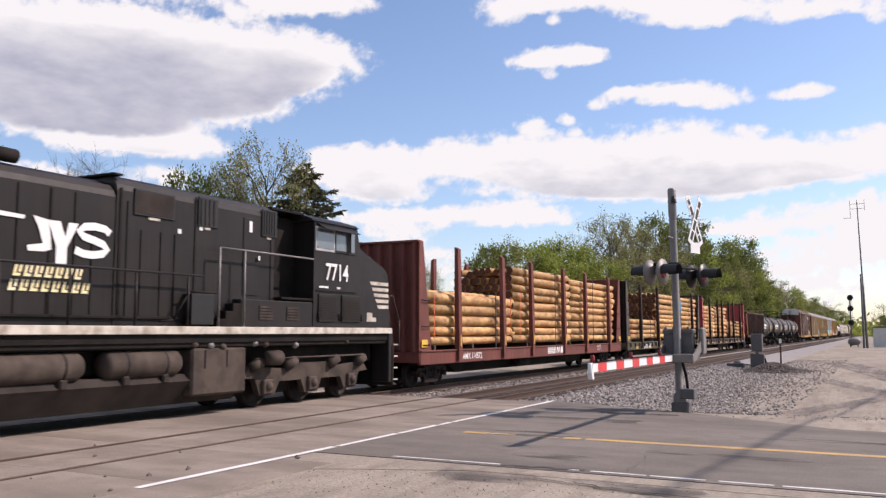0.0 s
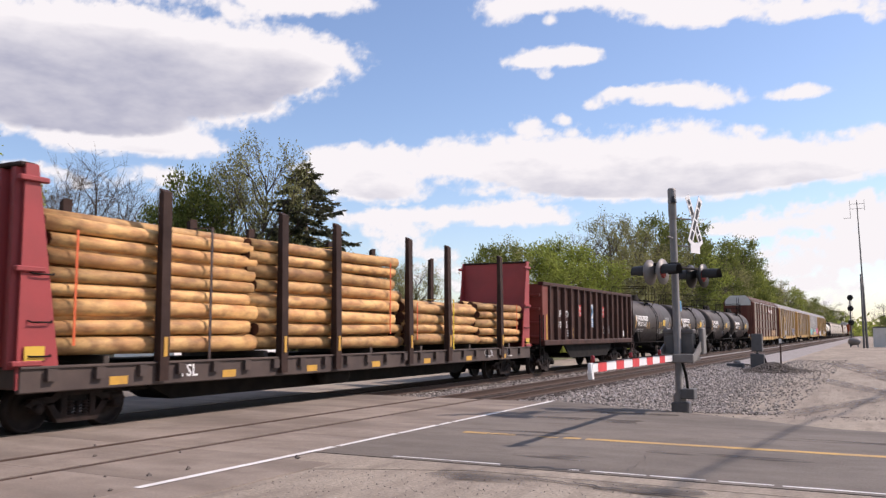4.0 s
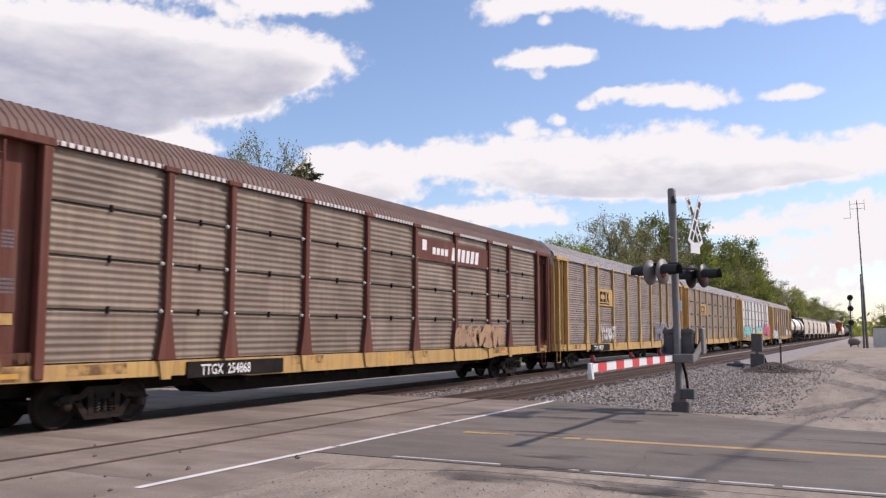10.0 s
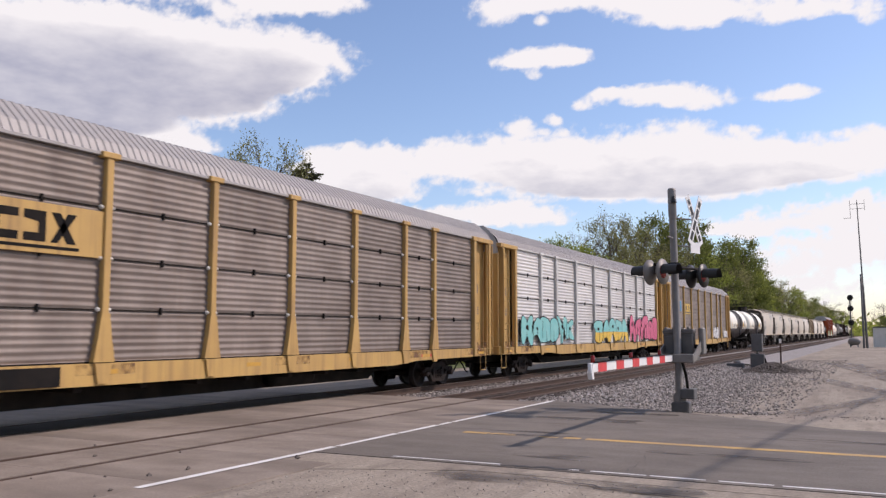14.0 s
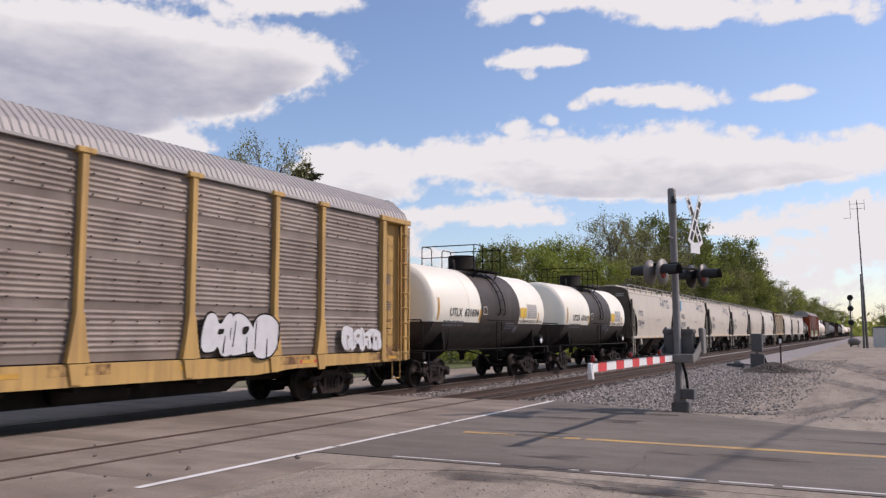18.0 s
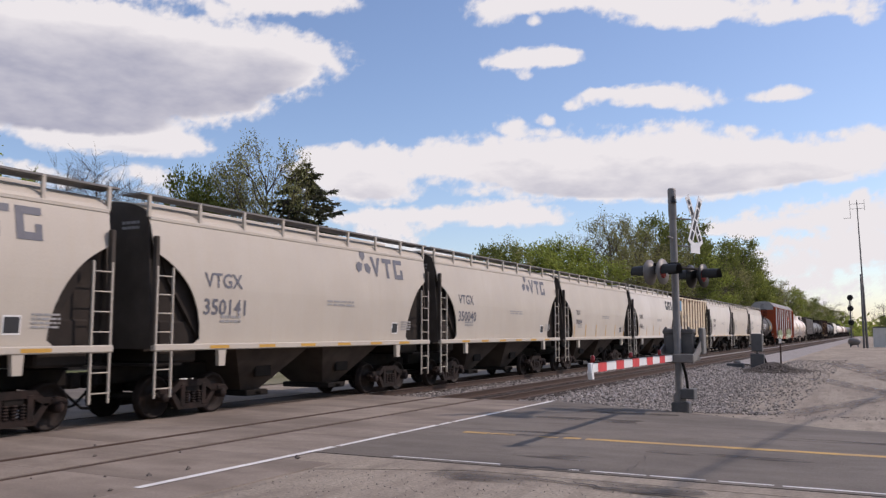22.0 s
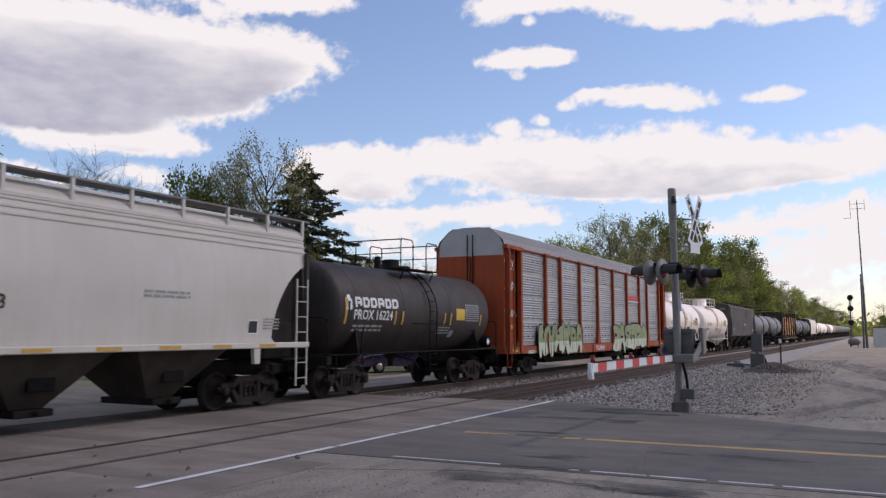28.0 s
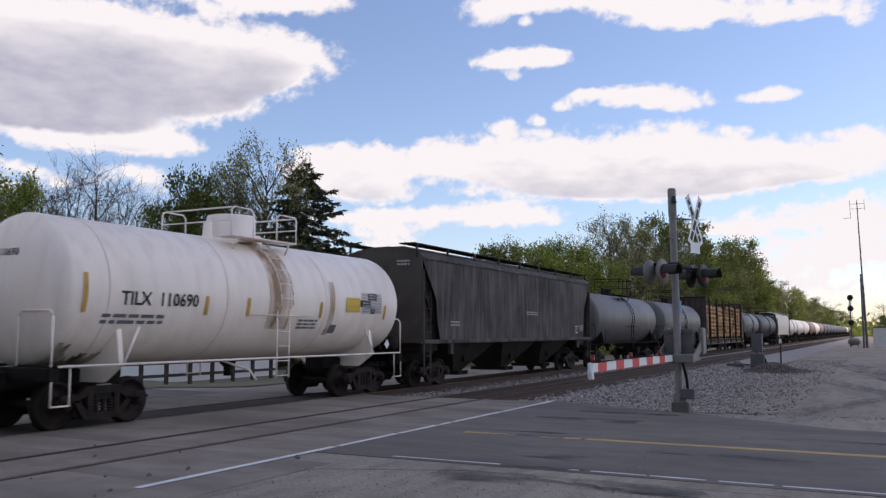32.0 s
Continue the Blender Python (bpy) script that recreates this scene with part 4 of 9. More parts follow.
    if fine:
        flat_mark("small_print", text_bars(0.7, 0.2, 2, 11), PAINT_FAINT, car, w + 0.005, -hb + 2.0, sill + 0.45)
        flat_mark("small_print", text_bars(1.3, 0.18, 2, 12), PAINT_FAINT, car, w + 0.005, 0.2, sill + 0.95)
        flat_mark("stencil_box", strip(0.36, 0.34, 1), PAINT_WHITE, car, w + 0.004, hb - 2.3, sill + 0.2)
        flat_mark("stencil_box", strip(0.3, 0.28, 1), PAINT_BLACK, car, w + 0.007, hb - 2.27, sill + 0.23)
        flat_mark("small_print", text_bars(0.6, 0.3, 4, 14), PAINT_FAINT, car, w + 0.005, hb - 1.75, sill + 0.3)
        part("eave_lip", Geo().box(side_x(eave) - 0.06, side_x(eave) + 0.03, -hb, hb, eave - 0.06, eave + 0.03, 0.015), body_mat, car)
    if logo is not None:
        mat, kind = logo
        if kind == "trefoil":
            tri = flat_shapes([[(0.34 + 0.4 * math.cos(t0) * k + q * math.sin(t0), 0.34 + 0.4 * math.sin(t0) * k - q * math.cos(t0)) for k, q in ((0.12, 0.0), (0.5, 0.15), (1.0, 0.12), (1.05, -0.1), (0.5, -0.13))] for t0 in (math.radians(90), math.radians(210), math.radians(330))])
            flat_mark("company_mark", tri, mat, car, w + 0.006, hb - 4.15, eave - 0.72, "slate three-armed company mark")
            bars = flat_shapes([[(0, 0.6), (0.16, 0.6), (0.3, 0.2), (0.24, 0)], [(0.56, 0.6), (0.42, 0.6), (0.26, 0.2), (0.3, 0)], [(0.66, 0.6), (1.2, 0.6), (1.2, 0.46), (0.66, 0.46)], [(0.86, 0.46), (1.0, 0.46), (1.0, 0), (0.86, 0)], [(1.32, 0), (1.48, 0), (1.48, 0.6), (1.32, 0.6)], [(1.48, 0.46), (1.84, 0.46), (1.84, 0.6), (1.48, 0.6)], [(1.48, 0), (1.84, 0), (1.84, 0.14), (1.48, 0.14)], [(1.7, 0.14), (1.84, 0.14), (1.84, 0.3), (1.7, 0.3)]])
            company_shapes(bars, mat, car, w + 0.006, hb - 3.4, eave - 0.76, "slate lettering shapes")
        else:
            bars = flat_shapes([[(0.0, 0.05), (0.1, 0.0), (0.5, 0.0), (0.5, 0.28), (0.3, 0.28), (0.3, 0.18), (0.18, 0.2), (0.18, 0.44), (0.5, 0.44), (0.5, 0.6), (0.08, 0.6), (0.0, 0.52)],
                                [(0.54, 0.0), (0.72, 0.0), (0.82, 0.36), (0.92, 0.0), (1.1, 0.0), (0.92, 0.6), (0.74, 0.6)], [(1.0, 0.6), (1.0, 0.44), (1.14, 0.44), (1.14, 0.0), (1.32, 0.0), (1.32, 0.44), (1.46, 0.44), (1.46, 0.6)],
                                [(1.5, 0.6), (1.7, 0.6), (1.8, 0.42), (1.9, 0.6), (2.1, 0.6), (1.9, 0.3), (2.1, 0.0), (1.9, 0.0), (1.8, 0.18), (1.7, 0.0), (1.5, 0.0), (1.7, 0.3)]])
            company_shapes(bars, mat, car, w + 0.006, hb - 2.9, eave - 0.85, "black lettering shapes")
    for ob in list(car.children):
        if ob.name.split(".")[0] in ("lettering", "small_print", "stencil_box", "company_mark", "company_shape") or (strips and ob.name.startswith("reflective_mark")):
            settle(ob, 0.008 if ob.name.startswith("stencil") and ob.active_material is PAINT_WHITE else 0.011)
    return car


# ---- automobile carriers ----
RACK_W, RACK_LO, RACK_HI, RACK_TOP = 1.53, 1.26, 5.26, 6.08


def rack_panel_geo(width, height, waves=7, deep=0.02, plain=0.0):
    """One sheet of a side wall: rounded corrugations, with a plain band of that share of its height at the foot."""
    prof, n = [(0.0, 0.0), (0.0, plain * height)], 6
    d = height * (1 - plain) / waves
    for i in range(waves):
        for k in range(1, n + 1):
            prof.append((deep * (1 - math.cos(2 * math.pi * k / n)) ** 1.3 / 1.6, plain * height + (i + k / n) * d))
    g = Geo()
    vs = [p for x, z in prof for p in ((x, 0.02, z), (x, width - 0.02, z))]
    return g.add(vs, [(2 * i, 2 * i + 1, 2 * i + 3, 2 * i + 2) for i in range(len(prof) - 1)], True)


def rack_roof_geo(half):
    g = Geo()
    rings = []
    n = 150
    arc = [(-RACK_W - 0.02, RACK_HI + 0.02), (-RACK_W + 0.12, RACK_HI + 0.3), (-0.95, RACK_TOP - 0.1), (-0.4, RACK_TOP), (0.4, RACK_TOP), (0.95, RACK_TOP - 0.1), (RACK_W - 0.12, RACK_HI + 0.3), (RACK_W + 0.02, RACK_HI + 0.02)]
    for i in range(n):
        y0 = -half + 2 * half * i / n
        d = 2 * half / n
        for a, lift in ((0.0, 0.0), (0.5, 0.0), (0.6, 0.018), (0.9, 0.018)):
            rings.append([(x * (1 + lift / 2), y0 + a * d, z + lift) for x, z in arc])
    rings.append([(x, half, z) for x, z in arc])
    return g.loft(rings, closed=False, smooth=False)


def autorack(label, posts, panels, roof, sill_mat, end_top, end_low, number, number_plate=True, logo=None, sprays=(), end_post=None, eave_marks=False, number_at=-8.2, smooth_side=False):
    car = thing("autorack_car", label, "autorack car", "freight train")
    end_post = end_post or posts
    half = 28.3 / 2
    hb = half - 0.5
    w = RACK_W
    # flat deck and sills
    part("deck", Geo().box(-1.35, 1.35, -hb, hb, 1.02, RACK_LO, 0.02).box(-0.35, 0.35, -hb + 0.5, hb - 0.5, 0.62, 1.02, 0.03), FRAME_BLACK, car)
    part("brake_reservoir", Geo().lathe([(0.0, -0.9), (0.22, -0.85), (0.24, -0.75), (0.24, 0.75), (0.22, 0.85), (0.0, 0.9)], "y", (0.75, 2.4, 0.68), 14), FRAME_BLACK, car)
    part("centre_sill", Geo().poly([(-0.55, -7.6, 0.95), (-0.55, -6.6, 0.42), (-0.55, 6.6, 0.42), (-0.55, 7.6, 0.95)], (1.1, 0, 0)), FRAME_BLACK, car)
    for k in range(9):
        part("cross_bearer", shared("rack_bearer", lambda: Geo().box(-1.4, 1.4, -0.1, 0.1, 0.72, 1.0, 0.02)), FRAME_BLACK, car, at=pose(0, -6.4 + 1.6 * k, 0))
    for s in (1, -1):
        g = Geo().poly([(s * (w + 0.02), -hb, 0.98), (s * (w + 0.02), -hb, RACK_LO), (s * (w + 0.02), hb, RACK_LO), (s * (w + 0.02), hb, 0.98), (s * (w + 0.02), 8.0, 0.94), (s * (w + 0.02), 6.5, 0.84), (s * (w + 0.02), -6.5, 0.84), (s * (w + 0.02), -8.0, 0.94)], (-s * 0.16, 0, 0))
        part("side_sill", g, sill_mat, car)
    end_bay = 1.5
    cuts = [-hb + end_bay, -9.2, -7.25, -4.4, -1.45, 1.42, 4.3, 7.15, 9.1, hb - end_bay]
    bays, bw = 9, 2.85
    tier = (RACK_HI - RACK_LO - 0.06) / 4
    for i in range(bays):
        wide = cuts[i + 1] - cuts[i]
        pm = shared(("side_panel", i, smooth_side), lambda: rack_panel_geo(wide - 0.02, tier, 8, 0.014, 0.14) if smooth_side else rack_panel_geo(wide - 0.02, tier, 7, 0.014))
        for k in range(4):
            part("side_panel", pm, panels, car, at=pose(w - 0.06, cuts[i] + 0.01, RACK_LO + 0.03 + k * tier))
    # far side in one sheet of the same panels
    g = Geo()
    for i in range(bays):
        g.box(-w + 0.02, -w + 0.05, cuts[i] + 0.03, cuts[i + 1] - 0.03, RACK_LO, RACK_HI)
    part("far_side_panels", g, panels, car)
    # black sheet close behind the near side panels
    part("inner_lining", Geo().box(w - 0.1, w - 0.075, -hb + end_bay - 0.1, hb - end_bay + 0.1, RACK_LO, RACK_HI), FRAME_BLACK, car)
    # posts with flared feet, and dark hinge bolts between the tiers
    def post_geo():
        g = Geo().box(-0.09, 0.07, -0.085, 0.085, RACK_LO + 0.35, RACK_HI, 0.015)
        g.poly([(0.078, -0.095, RACK_LO + 0.95), (0.078, 0.095, RACK_LO + 0.95), (0.078, 0.16, RACK_LO + 0.5), (0.078, 0.25, RACK_LO + 0.02), (0.078, -0.25, RACK_LO + 0.02), (0.078, -0.16, RACK_LO + 0.5)], (-0.12, 0, 0))
        g.box(-0.06, 0.1, -0.22, 0.22, RACK_HI - 0.06, RACK_HI + 0.06, 0.015)
        return g
    pg = shared("rack_post", post_geo)
    for i in range(1, bays):
        part("post", pg, posts, car, at=pose(w, cuts[i], 0))
        part("post", pg, posts, car, at=pose(-w, cuts[i], 0, 0, 0, 180))
        if sill_mat is not FRAME_BLACK:
            part("sill_bracket", shared("sill_bracket", lambda: Geo().poly([(0, -0.2, RACK_LO), (0, 0.2, RACK_LO), (0, 0.12, 0.88), (0, -0.12, 0.88)], (0.05, 0, 0))), sill_mat, car, at=pose(w + 0.018, cuts[i], 0))
    bolts = Geo()
    for i in range(bays):
        for k in range(1, 4):
            y = (cuts[i] + cuts[i + 1]) / 2
            if not smooth_side:
                bolts.box(w - 0.06, w - 0.02, cuts[i] + 0.1, cuts[i + 1] - 0.1, RACK_LO + 0.022 + k * tier, RACK_LO + 0.042 + k * tier)
            if not smooth_side:
                bolts.box(w - 0.05, w + 0.0, y - 0.022, y + 0.022, RACK_LO - 0.04 + k * tier, RACK_LO + 0.1 + k * tier)
        if smooth_side:
            n = max(3, int((cuts[i + 1] - cuts[i]) / 0.5))
            for k in range(1, 10):
                for j in range(n):
                    y = cuts[i] + 0.25 + (cuts[i + 1] - cuts[i] - 0.5) * j / (n - 1)
                    bolts.box(w - 0.03, w - 0.008, y - 0.014, y + 0.014, RACK_LO + 0.4 * k - 0.014, RACK_LO + 0.4 * k + 0.014)
    part("hinge_bolt", bolts, FRAME_BLACK, car, kind="stuff")
    if not smooth_side:
        clamps = Geo()
        for i in range(1, bays):
            for k in range(1, 4):
                for s in (-1, 1):
                    clamps.lathe([(0.0, 0.05), (0.035, 0.045), (0.05, 0.0)], "x", (w - 0.02, cuts[i] + s * 0.13, RACK_LO + 0.03 + k * tier), 8)
        part("hinge_clamp", clamps, PAINT_PALE, car, "pale hinge clamps beside the posts", kind="stuff")
    if sill_mat is YELLOW:
        flat_mark("faded_stencil", text_bars(0.9, 0.16, 1, 4), PAINT_RED, car, w + 0.024, 8.2, 1.02, "faded red stencil")
        for y in (-11.6, -5.0, 0.8, 7.2, 11.4):
            flat_mark("rust_patch", strip(1.4, 0.2, 1), RUST_STAIN, car, w + 0.0235, y, 1.04, "rust stain")
    part("top_rail", Geo().box(w - 0.1, w + 0.03, -hb + 0.1, hb - 0.1, RACK_HI - 0.02, RACK_HI + 0.05, 0.01).box(-w - 0.03, -w + 0.1, -hb + 0.1, hb - 0.1, RACK_HI - 0.02, RACK_HI + 0.05, 0.01), posts if posts is not YELLOW else roof, car)
    part("roof", shared("rack_roof", lambda: rack_roof_geo(hb + 0.1)), roof, car)
    for s in (-1, 1):
        # end bay: plain plate, heavy corner post and ladder
        for xs in (1, -1):
            a, b = sorted((s * (hb - 0.12), s * (hb - end_bay - 0.06)))
            part("corner_plate", Geo().box(min(xs * (w - 0.2), xs * (w - 0.3)), max(xs * (w - 0.2), xs * (w - 0.3)), a, b, RACK_LO, RACK_HI, 0.01), end_post, car)
            g = Geo()
            for yy in (0.16, end_bay - 0.05):
                y = s * (hb - yy)
                g.box(xs * w - 0.09, xs * w + 0.09, y - 0.1, y + 0.1, RACK_LO - 0.25, RACK_HI, 0.015)
            y = s * (hb - end_bay / 2)
            g.box(xs * w - 0.1, xs * w + 0.11, y - end_bay / 2 - 0.15, y + end_bay / 2 + 0.1, RACK_HI - 0.08, RACK_HI + 0.08, 0.015)
            part("corner_post", g, end_post, car)
        ladder(car, w + 0.12, s * (hb - 0.3), RACK_LO - 0.25, RACK_HI - 0.15, end_post, 0.5, 9)
        # end doors with a rounded head
        y = s * (hb + 0.02)
        head = [(-w + 0.1, RACK_HI - 0.35), (-w + 0.1, RACK_HI + 0.1), (-w + 0.28, RACK_HI + 0.42), (-0.85, RACK_TOP - 0.02), (0.85, RACK_TOP - 0.02), (w - 0.28, RACK_HI + 0.42), (w - 0.1, RACK_HI + 0.1), (w - 0.1, RACK_HI - 0.35)]
        part("end_door_head", Geo().poly([(a, y, b) for a, b in head], (0, s * 0.06, 0)), end_top, car, "pale upper half of the end doors")
        for xs in (-1, 1):
            a, b = sorted((xs * 0.02, xs * (w - 0.06)))
            yy = sorted((y, y + s * 0.08))
            part("end_door", Geo().box(a, b, yy[0], yy[1], RACK_LO - 0.2, RACK_HI - 0.33, 0.02), end_low, car)
            part("door_bar", Geo().tube((xs * 0.12, y + s * 0.12, RACK_LO - 0.1), (xs * 0.12, y + s * 0.12, RACK_TOP - 0.3), 0.025, 6), FRAME_BLACK, car)
        a, b = sorted((s * (hb - 0.1), s * (hb + 0.12)))
        part("end_sill", Geo().box(-w, w, a, b, 0.98, RACK_LO + 0.05, 0.02), sill_mat if sill_mat is not FRAME_BLACK else FRAME_BLACK, car)
        truck(car, s * 10.3)
        g = Geo().path([(1.45, s * (hb - 0.7), 1.0), (1.45, s * (hb - 0.7), 0.45), (1.45, s * (hb - 0.25), 0.45), (1.45, s * (hb - 0.25), 1.0)], 0.02, 5)
        part("step", g, end_post, car)
    couplers(car, half)
    if eave_marks:
        g = Geo()
        for i in range(150):
            y = -hb + 0.3 + i * (2 * hb - 0.6) / 150
            g.box(w + 0.02, w + 0.045, y, y + 0.11, RACK_HI - 0.02, RACK_HI + 0.07)
        part("eave_strip", g, PANEL_WHITE, car, "white broken strip along the eaves", kind="stuff")
    if number:
        y = number_at
        part("number_patch", Geo().box(w + 0.022, w + 0.07, y - 0.4, y + 2.85, 0.87, 1.22, 0.004), FRAME_BLACK if number_plate else sill_mat, car)
        write(number, 0.32, PAINT_WHITE, car, w + 0.074, y, 0.93, 0.82)
    if logo:
        kind, y = logo
        if kind == "plate":
            part("logo_plate", Geo().box(w - 0.02, w + 0.02, y, y + bw - 0.25, 3.25, 4.15, 0.005), YELLOW, car, "yellow company plate")
            bars = flat_shapes([[(0, 0), (0.5, 0), (0.5, 0.15), (0.15, 0.15), (0.15, 0.4), (0.5, 0.4), (0.5, 0.55), (0, 0.55)], [(0.6, 0), (1.05, 0), (1.05, 0.55), (0.6, 0.55), (0.6, 0.4), (0.9, 0.35), (0.9, 0.15), (0.6, 0.15)], [(1.15, 0), (1.3, 0), (1.7, 0.55), (1.5, 0.55)], [(1.5, 0), (1.7, 0), (1.35, 0.55), (1.15, 0.55)]])
            company_shapes(bars, FRAME_BLACK, car, w + 0.024, y + 0.25, 3.45)
            flat_mark("underline", strip(1.8, 0.06, 1), FRAME_BLACK, car, w + 0.024, y + 0.22, 3.33)
        elif kind == "amber":
            bars = flat_shapes([[(0, 0), (0.5, 0), (0.5, 0.15), (0.15, 0.15), (0.15, 0.45), (0.5, 0.45), (0.5, 0.6), (0, 0.6)], [(0.6, 0), (1.1, 0), (1.1, 0.35), (0.78, 0.4), (1.1, 0.45), (1.1, 0.6), (0.6, 0.6), (0.6, 0.25), (0.9, 0.2), (0.6, 0.15)], [(1.2, 0), (1.4, 0), (1.8, 0.6), (1.6, 0.6)], [(1.6, 0), (1.8, 0), (1.4, 0.6), (1.2, 0.6)]])
            company_shapes(bars, PAINT_OLIVE, car, w + 0.012, y, 3.4, "orange company lettering shapes")
            flat_mark("underline", strip(1.8, 0.07, 1), PAINT_OLIVE, car, w + 0.012, y, 3.22)
        elif kind == "red_plate":
            part("logo_plate", Geo().box(w - 0.02, w + 0.02, y, y + 5.45, 4.2, 4.95, 0.005), RACK_BROWN, car, "red-brown company plate")
            bars = flat_shapes([[(0.2, 0.3), (0.5, 0.3), (0.5, 0.65), (0.2, 0.65)]] + [[(0.9 + 0.3 * i, 0.22), (1.12 + 0.3 * i, 0.22), (1.14 + 0.3 * i, 0.45), (0.92 + 0.3 * i, 0.45)] for i in range(4)] + [[(2.3 + 0.38 * i, 0.1), (2.56 + 0.38 * i, 0.1), (2.66 + 0.38 * i, 0.55), (2.4 + 0.38 * i, 0.55)] for i in range(6)])
            company_shapes(bars, PAINT_WHITE, car, w + 0.024, y + 0.1, 4.22)
        elif kind == "red_stripe":
            company_shapes(flat_shapes([[(0.42 * i, 0), (0.42 * i + 0.34, 0), (0.42 * i + 0.44, 0.3), (0.42 * i + 0.1, 0.3)] for i in range(6)]), PAINT_RED, car, w + 0.012, y, 3.7, "red company lettering shapes")
            flat_mark("underline", strip(2.6, 0.06, 1), PAINT_WHITE, car, w + 0.012, y, 3.62)
    for sp in sprays:
        sprayed(car, w + 0.085, *sp)
    for s in (-1, 1):
        y = s * (hb - end_bay / 2 - 0.1)
        flat_mark("placard", strip(0.5, 0.24, 1), FRAME_BLACK, car, w - 0.197, y - 0.25, 1.95)
        flat_mark("placard", strip(0.46, 0.2, 1), PAINT_OLIVE if posts is RACK_ORANGE else YELLOW, car, w - 0.193, y - 0.23, 1.97, "yellow placard")
        flat_mark("small_print", text_bars(0.34, 0.3, 4, 6), PAINT_GREY, car, w - 0.195, y - 0.1, 2.5)
        flat_mark("small_print", text_bars(0.4, 0.34, 5, 9), PAINT_GREY, car, w - 0.195, y - 0.2, 3.3)
        flat_mark("rust_patch", strip(1.3, 0.5, 1), RUST_STAIN, car, w + 0.023, y - 0.6, 0.98 if s > 0 else 0.99, "rust stain")
    # two rows of brown squares along the lowest panels
    if posts is RACK_ORANGE:
        square = flat_shapes([[(0, 0), (0.26, 0), (0.26, 0.26), (0, 0.26)]]).mesh("rust_square")
        for i in range(9):
            for k in range(int((cuts[i + 1] - cuts[i] - 0.4) / 0.52)):
                for row in range(2):
                    flat_mark("rust_square", square, RUST_STAIN, car, w - 0.03, cuts[i] + 0.25 + 0.52 * k, RACK_LO + 0.2 + 0.42 * row, "rusty square on the lower panels")
    for i in range(7):
        flat_mark("reflective_mark", strip(0.5, 0.09, 1), PAINT_AMBER, car, w + 0.026, -hb + 0.6 + i * (2 * hb - 1.7) / 6, 1.05)
    return car


# ---- wood-chip gondola ----
def gondola(label):
    car = thing("gondola_car", label, "gondola car", "freight train")
    half, hb, w, top = 15.7 / 2, 15.7 / 2 - 0.55, 1.5, 4.05
    for s in (1, -1):
        part("side", Geo().box(s * w - 0.03, s * w + 0.03, -hb + 0.75, hb, 1.38, top - 0.08, 0.0), GONDOLA_BROWN, car)
        part("top_chord", Geo().box(s * w - 0.1, s * w + 0.16, -hb - 0.05, hb + 0.05, top - 0.16, top, 0.02), GONDOLA_BROWN, car)
        part("side_sill", Geo().box(s * w - 0.08, s * w + 0.2, -hb, hb, 1.26, 1.5, 0.03), GONDOLA_BROWN, car)
        for i in range(15):
            y = -hb + 0.8 + (2 * hb - 0.95) * i / 14
            part("rib", shared("gondola_rib", lambda: Geo().poly([(0, -0.11, 0), (0.16, -0.07, 0), (0.16, 0.07, 0), (0, 0.11, 0)], (0, 0, top - 1.6))), GONDOLA_BROWN, car, at=pose(s * (w + 0.03), y, 1.46, 0, 0, 0 if s > 0 else 180))
        part("belly", Geo().poly([(s * (w - 0.1), -hb + 3.3, 1.28), (s * (w - 0.1), -hb + 4.3, 0.62), (s * (w - 0.1), hb - 4.3, 0.62), (s * (w - 0.1), hb - 3.3, 1.28)], (-s * 0.06, 0, 0)), FRAME_BLACK, car)
    part("floor", Geo().box(-w, w, -hb, hb, 1.26, 1.36).box(-w + 0.2, w - 0.2, -hb + 4.2, hb - 4.2, 0.62, 0.7), FRAME_BLACK, car)
    for s in (-1, 1):
        y = s * hb
        g = Geo().box(-w, w, min(y, y - s * 0.06), max(y, y - s * 0.06), 1.3, top - 0.1)
        for k in range(4):
            z = 1.6 + k * 0.6
            g.box(-w, w, min(y, y + s * 0.12), max(y, y + s * 0.12), z, z + 0.12, 0.02)
        part("end", g, GONDOLA_RED if s < 0 else GONDOLA_BROWN, car, "faded red end" if s < 0 else "")
        if s < 0:
            part("corner_plate", Geo().box(w - 0.03, w + 0.1, -hb, -hb + 0.72, 1.36, top - 0.1, 0.03), GONDOLA_RED, car, "faded red corner plate")
        ladder(car, w + 0.12, s * (hb + 0.18), 0.55, 2.6 if s < 0 else 3.9, GONDOLA_BROWN if s > 0 else FRAME_BLACK, 0.45)
        part("end_platform", Geo().box(-1.4, 1.4, min(y, y + s * 0.35), max(y, y + s * 0.35), 1.12, 1.2).box(-0.3, 0.3, min(y + s * 0.3, y - s * 2.4), max(y + s * 0.3, y - s * 2.4), 0.75, 1.12), FRAME_BLACK, car)
        truck(car, s * (half - 2.2))
    couplers(car, half)
    x = w + 0.04
    write("210    85", 0.42, PAINT_WHITE, car, x, -hb + 1.95, 2.05)
    write("UF     TX", 0.42, PAINT_WHITE, car, x, -hb + 2.1, 2.55)
    flat_mark("small_print", text_bars(0.55, 0.35, 3, 8), PAINT_FAINT, car, x, -hb + 3.35, 1.62)
    for y in (-hb + 5.2, -hb + 8.95):
        flat_mark("warning_sign", strip(0.66, 0.55, 1), PAINT_RED, car, x, y - 0.1, 2.62, "red warning placard")
        write("DO NOT", 0.24, PAINT_WHITE, car, x + 0.005, y - 0.07, 2.93, 0.6)
        write("TAMP", 0.24, PAINT_WHITE, car, x + 0.005, y - 0.02, 2.68, 0.62)
